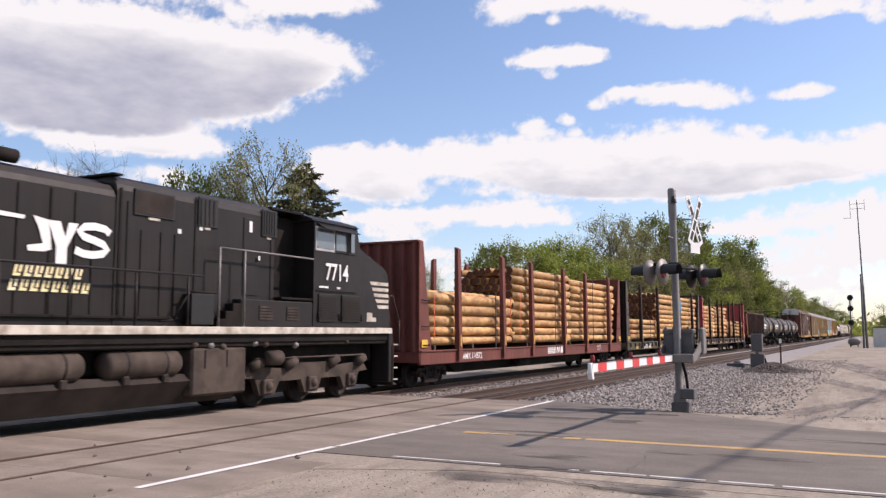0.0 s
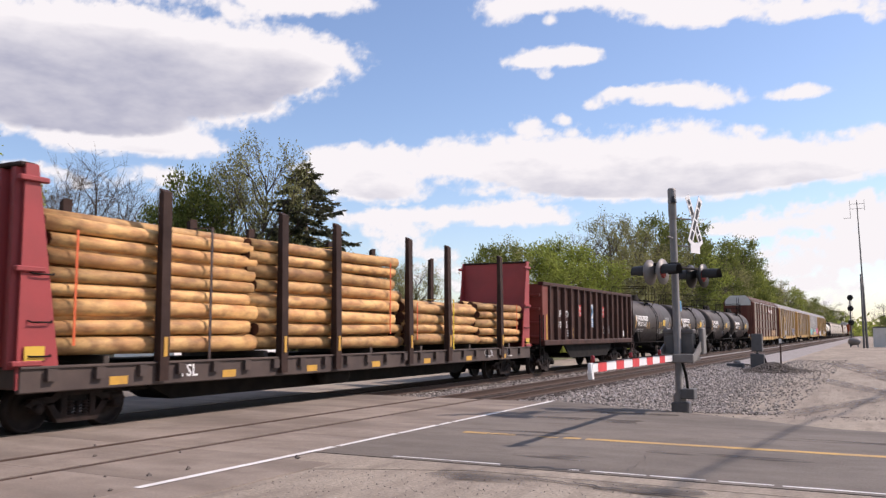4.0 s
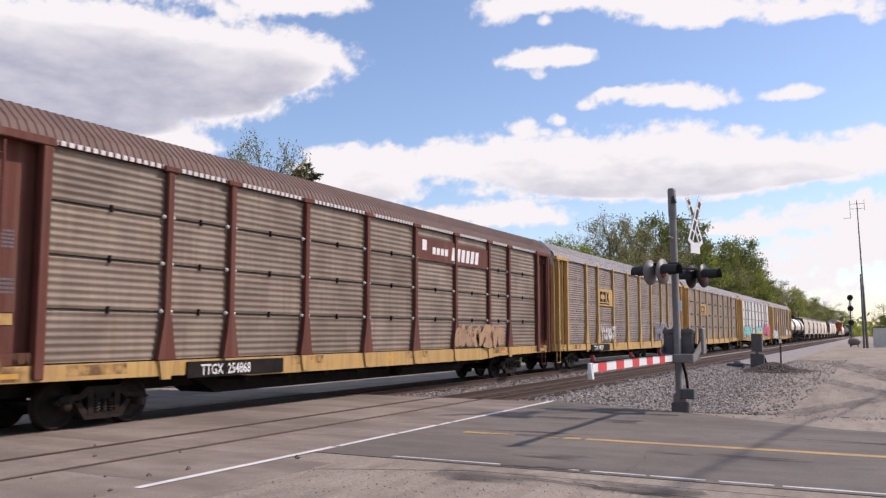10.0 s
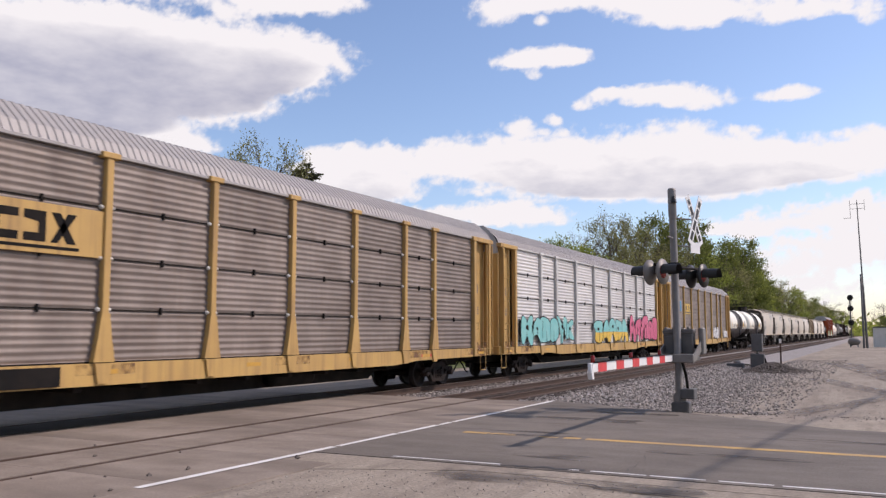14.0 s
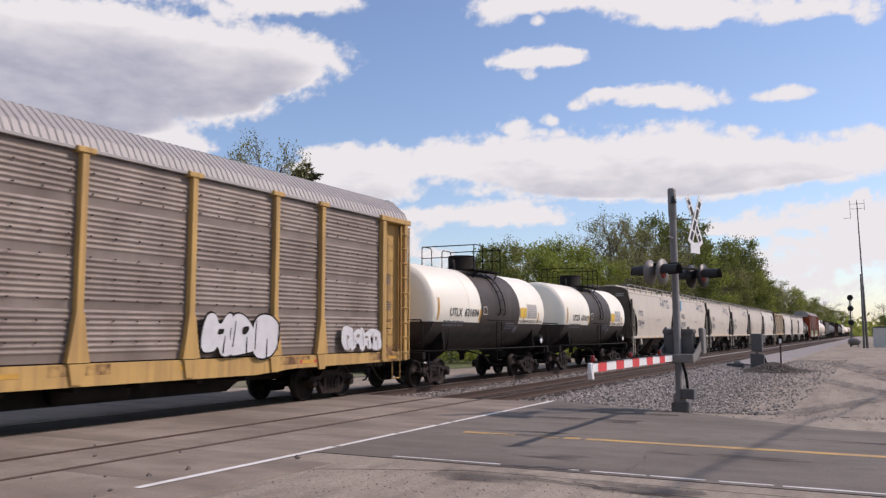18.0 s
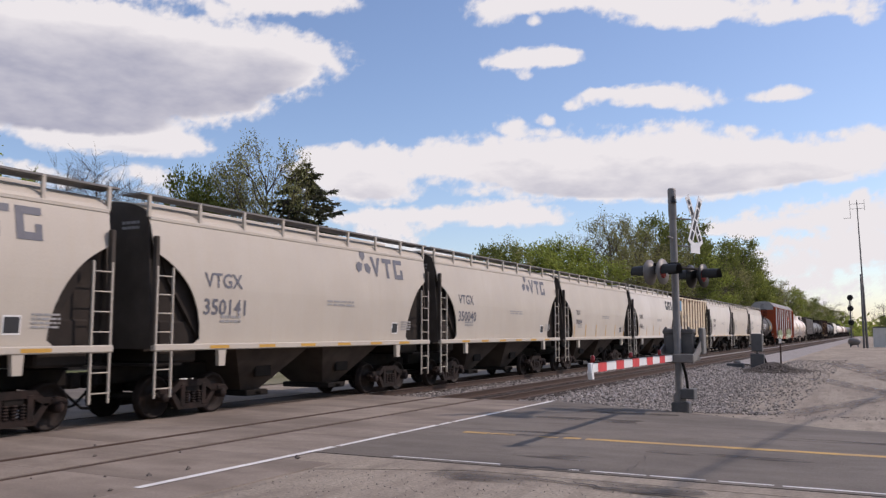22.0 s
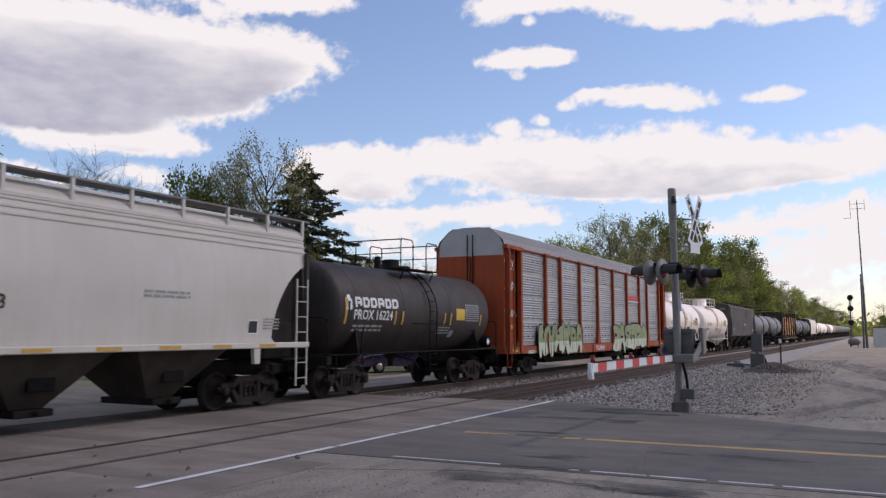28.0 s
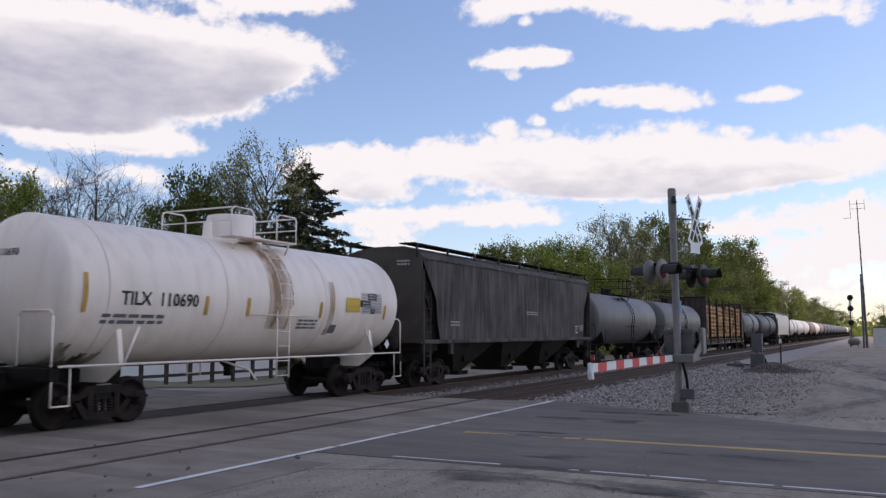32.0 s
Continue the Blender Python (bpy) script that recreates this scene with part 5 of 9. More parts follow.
    flat_mark("poster", strip(0.7, 1.15, 1), SIGN_WHITE, car, x, -hb + 6.85, 2.1, "white and blue poster")
    flat_mark("poster_field", flat_shapes([[(0.36, 0.5), (0.66, 0.8), (0.36, 1.1), (0.06, 0.8)]]), PAINT_BLUE, car, x + 0.004, -hb + 6.85, 2.1, "blue diamond on the poster")
    flat_mark("poster_field", strip(0.62, 0.4, 1), PAINT_BLUE, car, x + 0.004, -hb + 6.89, 2.13, "blue foot of the poster")
    flat_mark("poster_print", text_bars(0.5, 0.32, 3, 21), SIGN_WHITE, car, x + 0.007, -hb + 6.95, 2.17)
    flat_mark("poster_shape", flat_shapes([[(0.18, 0.62), (0.4, 0.74), (0.62, 0.96), (0.42, 0.88), (0.3, 0.92), (0.34, 0.8)]]), LAMP_BLACK, car, x + 0.007, -hb + 6.85, 2.1)
    for y in (-hb + 0.42, -hb + 4.15, -hb + 7.97, -hb + 10.75, hb - 0.62):
        flat_mark("reflective_mark", strip(0.13, 1.1 if abs(y) > hb - 1 else 0.55, 1), PAINT_AMBER, car, x + 0.075 if y < -hb + 1 else x, y, 1.52)
    for y, seed in ((8.92, 5), (9.8, 8)):
        scrawl(car, x, -hb + y, -hb + y + 0.5, 1.98, 0.5, PAINT_FAINT, seed, 0.016)
    flat_mark("stencil_box", strip(0.4, 0.3, 1), PAINT_WHITE, car, x, hb - 1.5, 1.62)
    return car


# ---- log cars ----
def log_geo(length, r, seed):
    rr = random.Random(seed)
    n = 9
    rings, steps = [], 5
    bend, ph = rr.uniform(-0.03, 0.03), rr.uniform(0, 6)
    for k in range(steps):
        t = k / (steps - 1)
        q = r * (1.0 - 0.16 * t) * (1 + rr.uniform(-0.03, 0.03))
        cx, cz = bend * math.sin(t * 3.1), bend * math.cos(ph) * math.sin(t * 3.1)
        rings.append([(cx + q * math.cos(2 * math.pi * i / n), length * (t - 0.5), cz + q * math.sin(2 * math.pi * i / n)) for i in range(n)])
    g = Geo().loft(rings, smooth=True)
    return g


def log_mesh(length, seed):
    key = ("log", round(length, 1), seed)
    if key not in MESHES:
        me = log_geo(length, 0.15, seed).mesh("log")
        me.materials.append(LOG_BARK)
        me.materials.append(LOG_END)
        idx = [0] * len(me.polygons)
        idx[-1] = idx[-2] = 1
        me.polygons.foreach_set("material_index", idx)
        MESHES[key] = me
    return MESHES[key]


RIBBON = shade("orange_ribbon", (0.7, 0.13, 0.04), 0.6, bump=0)


def log_car(label, length, mat, bulk, stakes, stacks, marks, seed, stripe=None, low_end=True, mark_mat=PAINT_WHITE):
    """stacks: (y0, y1, rows) of logs lying along the car; stakes: places along y."""
    half = length / 2
    hb = half - 0.72
    car = thing("log_car", label, "flat car", "freight train")
    w = 1.48
    part("deck", Geo().box(-w + 0.1, w - 0.1, -hb, hb, 1.1, 1.24, 0.02).box(-0.4, 0.4, -hb + 0.4, hb - 0.4, 0.6, 1.1, 0.04), FRAME_BLACK, car)
    part("centre_sill", Geo().poly([(-0.5, -hb + 3.4, 0.95), (-0.5, -hb + 4.6, 0.36), (-0.5, hb - 4.6, 0.36), (-0.5, hb - 3.4, 0.95)], (1.0, 0, 0)), FRAME_BLACK, car)
    part("brake_reservoir", Geo().lathe([(0.0, -0.7), (0.2, -0.65), (0.22, -0.55), (0.22, 0.55), (0.2, 0.65), (0.0, 0.7)], "y", (0.85, -1.6, 0.62), 14), FRAME_BLACK, car)
    for s in (1, -1):
        part("side_sill", Geo().box(s * w - 0.06, s * w + 0.06, -hb, hb, 0.78, 1.22, 0.02), mat, car)
        part("sill_lip", Geo().box(s * w - 0.1, s * w + 0.1, -hb, hb, 1.2, 1.25, 0.01), mat, car)
        if mat is FLAT_GREEN or mat is FLAT_BROWN:
            for k in range(int(2 * hb / 1.05)):
                part("stake_pocket", shared("stake_pocket", lambda: Geo().poly([(0, -0.1, 1.2), (0.1, -0.1, 1.2), (0.1, 0.1, 1.2), (0, 0.1, 1.2)], (0, 0, -0.22))), FLAT_BROWN, car, at=pose(s * (w + 0.05), -hb + 0.6 + 1.05 * k, 0, 0, 0, 0 if s > 0 else 180))
                if k % 3 == 1:
                    part("paint_patch", shared("paint_patch", lambda: Geo().box(0.061, 0.064, -0.22, 0.22, 0.84, 1.0)), PAINT_AMBER, car, "worn amber paint patch", at=pose(s * w, -hb + 1.1 + 1.05 * k, 0, 0, 0, 0 if s > 0 else 180))
    for y in stakes:
        for s in (1, -1):
            part("stake", shared(("stake", mat.name), lambda: Geo().poly([(-0.1, -0.13, 0.86), (0.09, -0.13, 0.86), (0.09, -0.13, 1.6), (0.03, -0.12, 4.76), (-0.1, -0.12, 4.84)], (0, 0.25, 0))), mat if mat is FLAT_RED else STAKE_BROWN, car, at=pose(s * (w + 0.08), y, 0, 0, 0, 0 if s > 0 else 180))
            part("reflective_mark", shared("stake_mark", lambda: Geo().box(0.1, 0.106, -0.05, 0.05, 1.35, 1.75)), PAINT_AMBER, car, at=pose(s * (w + 0.08), y, 0, 0, 0, 0 if s > 0 else 180))
    for s in (-1, 1):
        y = s * (hb - 0.12)
        g = Geo().box(-w, w, min(y, y + s * 0.1), max(y, y + s * 0.1), 1.2, 4.8, 0.02)
        part("bulkhead", g, bulk if s < 0 or bulk is BRIGHT_RED else mat, car)
        for x in (-1.3, -0.9, -0.45, 0.0, 0.45, 0.9, 1.3):
            part("bulkhead_rib", shared("bulkhead_rib", lambda: Geo().poly([(-0.1, 0, 1.2), (-0.05, 0.14, 1.2), (0.05, 0.14, 1.2), (0.1, 0, 1.2)], (0, 0, 3.55))), bulk if s < 0 or bulk is BRIGHT_RED else mat, car, at=pose(x, y + s * 0.1, 0, 0, 0, 0 if s > 0 else 180))
        part("bulkhead_cap", Geo().box(-w - 0.02, w + 0.02, min(y - s * 0.06, y + s * 0.26), max(y - s * 0.06, y + s * 0.26), 4.76, 4.84, 0.02), mat if mat is FLAT_RED else STAKE_BROWN, car)
        for xs in (1, -1):
            g = Geo().poly([(xs * (w + 0.03), y + s * 0.16, 0.85), (xs * (w + 0.03), y + s * 0.16, 4.82), (xs * (w + 0.03), y - s * 0.1, 4.82), (xs * (w + 0.03), y - s * 0.74, 0.85)], (-xs * 0.05, 0, 0))
            part("bulkhead_gusset", g, (BRIGHT_RED if bulk is BRIGHT_RED else mat) if mat is not FLAT_GREEN else FLAT_BROWN, car)
            if bulk is BRIGHT_RED:
                for z in (1.25, 2.9, 4.5):
                    part("gusset_plate", Geo().box(xs * (w + 0.04) - 0.06, xs * (w + 0.04) + 0.06, y - s * 0.05 - 0.35, y - s * 0.05 + 0.25, z, z + 0.1, 0.02), BRIGHT_RED, car)
        truck(car, s * (half - 2.35))
        part("end_sill", Geo().box(-w, w, min(y, y + s * 0.16), max(y, y + s * 0.16), 0.85, 1.22, 0.03), mat, car)
        for z in (1.45, 2.05, 2.9):
            part("grab_iron", Geo().path([(w + 0.03, y - s * 0.5, z), (w + 0.1, y - s * 0.45, z - 0.03), (w + 0.1, y - s * 0.05, z - 0.03), (w + 0.03, y, z)], 0.016, 5), FRAME_BLACK, car)
        part("reflective_mark", Geo().box(w + 0.062, w + 0.07, y - s * 0.15 - 0.2, y - s * 0.15 + 0.2, 1.35, 1.6), PAINT_OLIVE, car, "yellow reflective patch")
    couplers(car, half)
    for t, size, y, z in marks:
        write(t, size, mark_mat, car, w + 0.066, y, z)
    if stripe:
        y = stripe
        flat_mark("company_stripes", flat_shapes([[(0, 0.07 * k), (1.0 + 0.02 * k, 0.07 * k), (1.02 + 0.02 * k, 0.07 * k + 0.045), (0, 0.07 * k + 0.045)] for k in range(5)] + [[(1.12, 0), (1.22, 0), (1.34, 0.34), (1.24, 0.34)], [(1.42, 0), (1.5, 0), (1.62, 0.34), (1.52, 0.34)], [(1.24, 0.34), (1.34, 0.34), (1.5, 0), (1.4, 0)], [(1.68, 0), (2.0, 0), (2.06, 0.34), (1.74, 0.34)]]), PAINT_WHITE, car, w + 0.066, y, 0.9, "white company stripes")
    flat_mark("stencil_box", strip(0.42, 0.34, 1), PAINT_WHITE, car, w + 0.064, hb - 2.4, 0.9)
    flat_mark("stencil_box", strip(0.17, 0.28, 1), mat, car, w + 0.067, hb - 2.37, 0.93)
    flat_mark("stencil_box", strip(0.17, 0.28, 1), mat, car, w + 0.067, hb - 2.18, 0.93)
    scrawl(car, w + 0.066, hb - 4.6, hb - 3.9, 1.06, 0.3, PAINT_WHITE, seed, 0.012)
    load = thing("log_load", "peeled yellow pine logs stacked between the stakes of a flat car", "logs", "freight train")
    r = random.Random(seed)
    for (y0, y1, rows) in stacks:
        floor_, top_ = 1.4, 1.45 + rows * 0.3
        cuts_ = [y0, y1] if y1 - y0 < 9 else [y0, y0 + (y1 - y0) * r.uniform(0.42, 0.56), y1]
        for ya, yb in zip(cuts_, cuts_[1:]):
            for side in (1, -1):
                z = floor_
                while z < top_ - 0.2:
                    q = r.uniform(0.14, 0.2)
                    turn_ = (180 if r.random() < 0.5 else 0) + r.uniform(-0.25, 0.25)
                    part("log", log_mesh(yb - ya, r.randrange(6)), None, load, at=pose(side * (1.43 - q - r.uniform(0, 0.09)), (ya + yb) / 2 + r.uniform(-0.22, 0.22), z + q, r.uniform(-0.6, 0.6), 0, turn_) @ Matrix.Rotation(r.uniform(0, 6.28), 4, "Y") @ Matrix.Diagonal((q / 0.15, 1, q / 0.15, 1)))
                    z += 2 * q * r.uniform(0.94, 1.06)
            for c in range(7):
                q = r.uniform(0.13, 0.17)
                part("log", log_mesh(yb - ya, r.randrange(6)), None, load, at=pose((c - 3) * 0.32 + r.uniform(-0.02, 0.02), (ya + yb) / 2 + r.uniform(-0.22, 0.22), top_ - q + r.uniform(-0.05, 0.08), r.uniform(-0.4, 0.4), 0, r.uniform(-0.2, 0.2)) @ Matrix.Rotation(r.uniform(0, 6.28), 4, "Y") @ Matrix.Diagonal((q / 0.15, 1, q / 0.15, 1)))
        for k in (0.12, 0.5, 0.88):
            y = y0 + (y1 - y0) * k
            part("bearer", shared("bearer", lambda: Geo().box(-1.3, 1.3, -0.07, 0.07, 1.24, 1.4, 0.01)), TIE_WOOD, load, at=pose(0, y, 0))
        for row in range(rows - 1):
            for c in range(8 - row % 2):
                x, q = (c - (7 - row % 2) / 2) * 0.31 + r.uniform(-0.03, 0.03), r.uniform(0.125, 0.165)
                part("log", log_mesh(y1 - y0, r.randrange(6)), None, load, at=pose(x, (y0 + y1) / 2 + r.uniform(-0.2, 0.2), floor_ + 0.16 + row * 0.3) @ Matrix.Rotation(r.uniform(0, 6.28), 4, "Y") @ Matrix.Diagonal((q / 0.15, 1, q / 0.15, 1)))
        for k in (0.33, 0.72):
            y = y0 + (y1 - y0) * k
            zt = top_ + 0.02
            g = Geo().box(1.455, 1.47, y - 0.035, y + 0.035, 1.15, zt + 0.02).box(-1.47, 1.47, y - 0.035, y + 0.035, zt + 0.01, zt + 0.025)
            part("strap", g, STRAP if r.random() < 0.35 else STRAP_DARK, load, "webbing strap")
        for k in range(2):
            y = (y0 + 0.6, y1 - 0.7)[k]
            part("tag_ribbon", Geo().box(1.44, 1.45, y, y + 0.05, 1.6 + 0.2 * k, 1.6 + 0.2 * k + min(2.2, rows * 0.24)), RIBBON, load, "orange marking ribbon")
    return car, load


# ---- diesel locomotive, running long hood first ----
def loco_truck(parent, y):
    b = part("truck", Geo().box(-0.9, 0.9, -2.2, 2.2, 0.62, 0.95, 0.05), FRAME_BLACK, parent, "dusty three-axle locomotive truck", at=pose(0, y, 0))
    for s in (-1, 1):
        g = Geo().poly([(0, -2.75, 0.75), (0, -2.5, 1.02), (0, -1.0, 0.92), (0, -0.75, 1.05), (0, 0.75, 1.05), (0, 1.0, 0.92), (0, 2.5, 1.02), (0, 2.75, 0.75), (0, 2.3, 0.72), (0, 2.1, 0.3), (0, 1.55, 0.3), (0, 1.35, 0.62), (0, 0.45, 0.62), (0, 0.28, 0.28), (0, -0.28, 0.28), (0, -0.45, 0.62), (0, -1.35, 0.62), (0, -1.55, 0.3), (0, -2.1, 0.3), (0, -2.3, 0.72)], (s * 0.16, 0, 0))
        part("side_frame", g, LOCO_DUST, b, at=pose(s * 1.05, 0, 0))
        for k in (-1.85, 0, 1.85):
            part("axle_box", Geo().box(-0.02, 0.1, -0.2, 0.2, -0.2, 0.16, 0.03).lathe([(0, 0.16), (0.1, 0.15), (0.12, 0.1)], "x", n=14), LOCO_DUST, b, at=pose(s * 1.2 if s > 0 else -1.2, k, 0.53, 0, 0, 0 if s > 0 else 180))
        for k in (-2.3, -0.95, 0.95, 2.3):
            part("brake_cylinder", Geo().lathe([(0, -0.22), (0.13, -0.2), (0.13, 0.2), (0, 0.22)], "y", n=12), LOCO_DUST, b, at=pose(s * 1.24, k, 1.05, 20, 0, 0))
    for k in (-1.85, 0, 1.85):
        part("wheelset", shared("wheelset", wheelset_geo), WHEEL_STEEL, b, at=pose(0, k, 0.53) @ Matrix.Diagonal((1, 1.16, 1.16, 1)))
    part("brake_pipe", Geo().path([(1.28, -2.4, 1.2), (1.28, 2.4, 1.2)], 0.025, 6), LOCO_DUST, b)


def locomotive():
    car = thing("locomotive", "black diesel freight locomotive with white lettering and a dusty underframe", "locomotive", "freight train")
    L, w = 22.3, 1.55
    hl = L / 2
    sill = 1.97
    part("underframe", Geo().box(-w + 0.1, w - 0.1, -hl + 0.3, hl - 0.3, 1.5, sill - 0.02, 0.03), FRAME_BLACK, car)
    for s in (1, -1):
        part("walkway_edge", Geo().box(s * w - 0.05, s * w + 0.02, -hl + 0.3, hl - 0.25, sill - 0.17, sill, 0.01), LOCO_WHITE, car, "worn white walkway edge")
        part("lower_skirt", Geo().box(s * w - 0.12, s * w - 0.06, -hl + 0.3, hl - 0.3, 1.62, sill - 0.17), FRAME_BLACK, car)
    # long hood with rounded eaves, and the taller blower hood behind the cab
    hood_w = 1.25

    def hood(y0, y1, wide, top):
        arc = [(wide, sill), (wide, top - 0.32), (wide - 0.03, top - 0.2), (wide - 0.12, top - 0.08), (wide - 0.3, top)]
        ring = arc + [(-a, b) for a, b in reversed(arc)]
        return Geo().loft([[(a, y, b) for a, b in ring] for y in (y0, y1)])

    part("long_hood", hood(-hl + 1.2, 0.62, hood_w - 0.02, 4.86), LOCO_BLACK, car)
    part("radiator_wing", Geo().box(-1.5, 1.5, -hl + 1.4, -hl + 6.2, 4.1, 4.9, 0.05), LOCO_BLACK, car)
    part("blower_hood", hood(0.62, 5.6, hood_w, 5.02), LOCO_BLACK, car)
    part("hood_lip", Geo().box(-1.27, 1.27, 0.5, 0.74, 4.98, 5.03, 0.01), FRAME_BLACK, car)
    part("exhaust_stack", Geo().box(-0.35, 0.35, -2.6, -1.5, 4.84, 4.96, 0.04).lathe([(0.1, -0.3), (0.13, -0.28), (0.13, 0.28), (0.1, 0.3)], "y", (1.0, -1.75, 5.0), 10), FRAME_BLACK, car)
    part("roof_hatch", Geo().box(-0.8, 0.8, 1.1, 5.4, 5.02, 5.06, 0.02), FRAME_BLACK, car)
    # doors, seams and latches on the near side
    for y, z1, wd in ((-4.2, 4.5, 0.012), (-3.1, 4.5, 0.012), (-2.3, 4.5, 0.012), (-1.55, 4.5, 0.012), (-0.87, 4.5, 0.022), (-0.34, 4.5, 0.012), (0.07, 3.9, 0.01)):
        part("door_seam", Geo().box(hood_w - 0.02, hood_w - 0.002, y - wd, y + wd, sill + 0.15, z1), FRAME_BLACK, car)
    for y, z1, wd in ((0.72, 4.75, 0.03), (0.9, 4.5, 0.012), (1.27, 3.95, 0.01), (1.81, 3.95, 0.01), (2.21, 3.95, 0.01), (2.81, 4.85, 0.014), (5.45, 4.9, 0.012)):
        part("door_seam", Geo().box(hood_w, hood_w + 0.016, y - wd, y + wd, sill + 0.2, z1), FRAME_BLACK, car)
    part("hood_ledge", Geo().box(hood_w - 0.03, hood_w + 0.05, -hl + 1.3, 2.4, sill + 0.14, sill + 0.2, 0.01), FRAME_BLACK, car)
    for k, (y, wd, z0, z1, slats) in enumerate(((1.09, 1.04, 4.28, 4.75, 0), (2.92, 0.55, 4.25, 4.84, 4), (5.12, 0.5, 4.24, 4.84, 5))):
        part("grille_frame", Geo().box(hood_w - 0.01, hood_w + 0.035, y - 0.04, y + wd + 0.04, z0 - 0.04, z1 + 0.04, 0.01), LAMP_BLACK, car)
        for i in range(slats):
            part("grille_slat", Geo().box(hood_w + 0.03, hood_w + 0.05, y + wd * (i + 0.15) / slats, y + wd * (i + 0.55) / slats, z0, z1), LOCO_BLACK, car)
        if not slats:
            part("grille_mesh", Geo().box(hood_w + 0.03, hood_w + 0.04, y, y + wd, z0, z1, 0.01), LOCO_SOOT, car, "fine dusty grille mesh")
        part("grille_latch", Geo().box(hood_w, hood_w + 0.02, y + wd * 0.35, y + wd * 0.65, z0 - 0.1, z0 - 0.05), LOCO_WHITE, car)
    part("access_door", Geo().box(hood_w - 0.01, hood_w + 0.02, 4.42, 4.98, 2.72, 4.6, 0.01), LOCO_BLACK, car)
    part("door_latch", Geo().box(hood_w + 0.01, hood_w + 0.05, 4.86, 4.94, 3.55, 3.63, 0.01), FRAME_BLACK, car)
    part("notice", Geo().box(hood_w + 0.021, hood_w + 0.026, 4.62, 4.72, 4.25, 4.52), SIGN_WHITE, car)
    for y, z in ((2.3, 3.98), (2.95, 4.12), (4.95, 3.6)):
        part("notice", Geo().box(hood_w + 0.001, hood_w + 0.006, y, y + 0.1, z, z + 0.1), SIGN_WHITE, car)
    # raised walkway beside the cab with louvred lockers below
    part("locker", Geo().box(1.2, w - 0.04, 4.1, 6.95, sill, 2.62, 0.02), LOCO_BLACK, car)
    for y in (4.75, 5.8):
        g = Geo()
        for i in range(5):
            g.box(w - 0.045, w - 0.015, y, y + 0.5, 2.15 + i * 0.07, 2.19 + i * 0.07)
        part("louvre", g, LOCO_DUST, car, "dusty louvre")
    g = Geo()
    for i in range(3):
        g.box(1.2, w - 0.05, 3.35 + 0.25 * i, 3.62 + 0.25 * i, sill, sill + 0.18 * (i + 1), 0.01)
    part("walkway_step", g, FRAME_BLACK, car)
    part("rear_corridor", Geo().box(-0.85, 0.85, 5.5, 7.0, sill, 4.85, 0.02), FRAME_BLACK, car)
    part("corridor_floor", Geo().box(-1.4, 1.5, 5.6, 6.9, 2.66, 2.72, 0.01), FRAME_BLACK, car)
    part("corridor_roof", Geo().box(-1.2, 1.2, 5.55, 6.9, 4.93, 5.0, 0.01), FRAME_BLACK, car)
    part("step_well", Geo().box(1.2, w - 0.035, 2.5, 3.2, sill + 0.04, 2.68, 0.01), LAMP_BLACK, car, "black recess of the walkway steps")
    # cab and nose
    cab = [(6.9, sill), (6.9, 4.82), (8.95, 4.82), (9.12, 4.22), (9.34, 4.14), (10.5, 3.72), (10.66, 3.55), (10.8, sill)]
    part("cab", Geo().poly([(-w + 0.02, a, b) for a, b in cab], (2 * w - 0.04, 0, 0)), LOCO_BLACK, car)
    roof = [(-w - 0.03, 4.78), (-w + 0.1, 4.87), (-0.9, 5.03), (0.9, 5.03), (w - 0.1, 4.87), (w + 0.03, 4.78)]
    part("cab_roof", Geo().loft([[(a, y, b) for a, b in roof] for y in (6.8, 9.0)]), LOCO_BLACK, car)
    part("sun_visor", Geo().poly([(w - 0.02, 7.02, 4.72), (w - 0.02, 8.7, 4.72), (w + 0.26, 8.7, 4.56), (w + 0.26, 7.02, 4.56)], (0, 0, 0.025)), LOCO_BLACK, car)
    for y0, y1, nm in ((7.0, 7.78, "side_window"), (7.88, 8.42, "side_window"), (8.54, 8.8, "quarter_window")):
        part("window_frame", Geo().box(w - 0.03, w + 0.005, y0 - 0.06, y1 + 0.06, 4.0, 4.66, 0.02), END_GREY if y0 < 7.5 else LOCO_BLACK, car)
        part(nm, Geo().box(w + 0.004, w + 0.012, y0, y1, 4.07, 4.6, 0.01), CAB_GLASS, car, "cab window reflecting the sky")
    part("mirror", Geo().box(w + 0.05, w + 0.09, 8.44, 8.52, 4.05, 4.6, 0.02), FRAME_BLACK, car)
    for y0, y1 in ((7.14, 7.95), (8.22, 9.1)):
        part("cab_hatch", Geo().box(w - 0.01, w + 0.02, y0 - 0.04, y1 + 0.04, 2.12, 2.86, 0.01), LOCO_BLACK, car)
        g = Geo()
        for i in range(14):
            g.box(w + 0.015, w + 0.035, y0 + 0.03, y1 - 0.03, 2.19 + i * 0.044, 2.214 + i * 0.044)
        part("louvre", g, LOCO_SOOT, car)
        for y in (y0 - 0.05, y1 + 0.05):
            part("hatch_handle", Geo().tube((w + 0.03, y, 2.16), (w + 0.03, y, 2.34), 0.018, 6), FRAME_BLACK, car)
    part("belt_strip", Geo().box(w - 0.015, w + 0.012, 7.0, 8.9, 2.93, 2.96), FRAME_BLACK, car)
    write("7714", 0.64, PAINT_WHITE, car, w + 0.006, 7.4, 3.25, 0.86)
    flat_mark("small_print", text_bars(0.42, 0.1, 1, 3), PAINT_WHITE, car, w + 0.006, 7.12, 3.0)
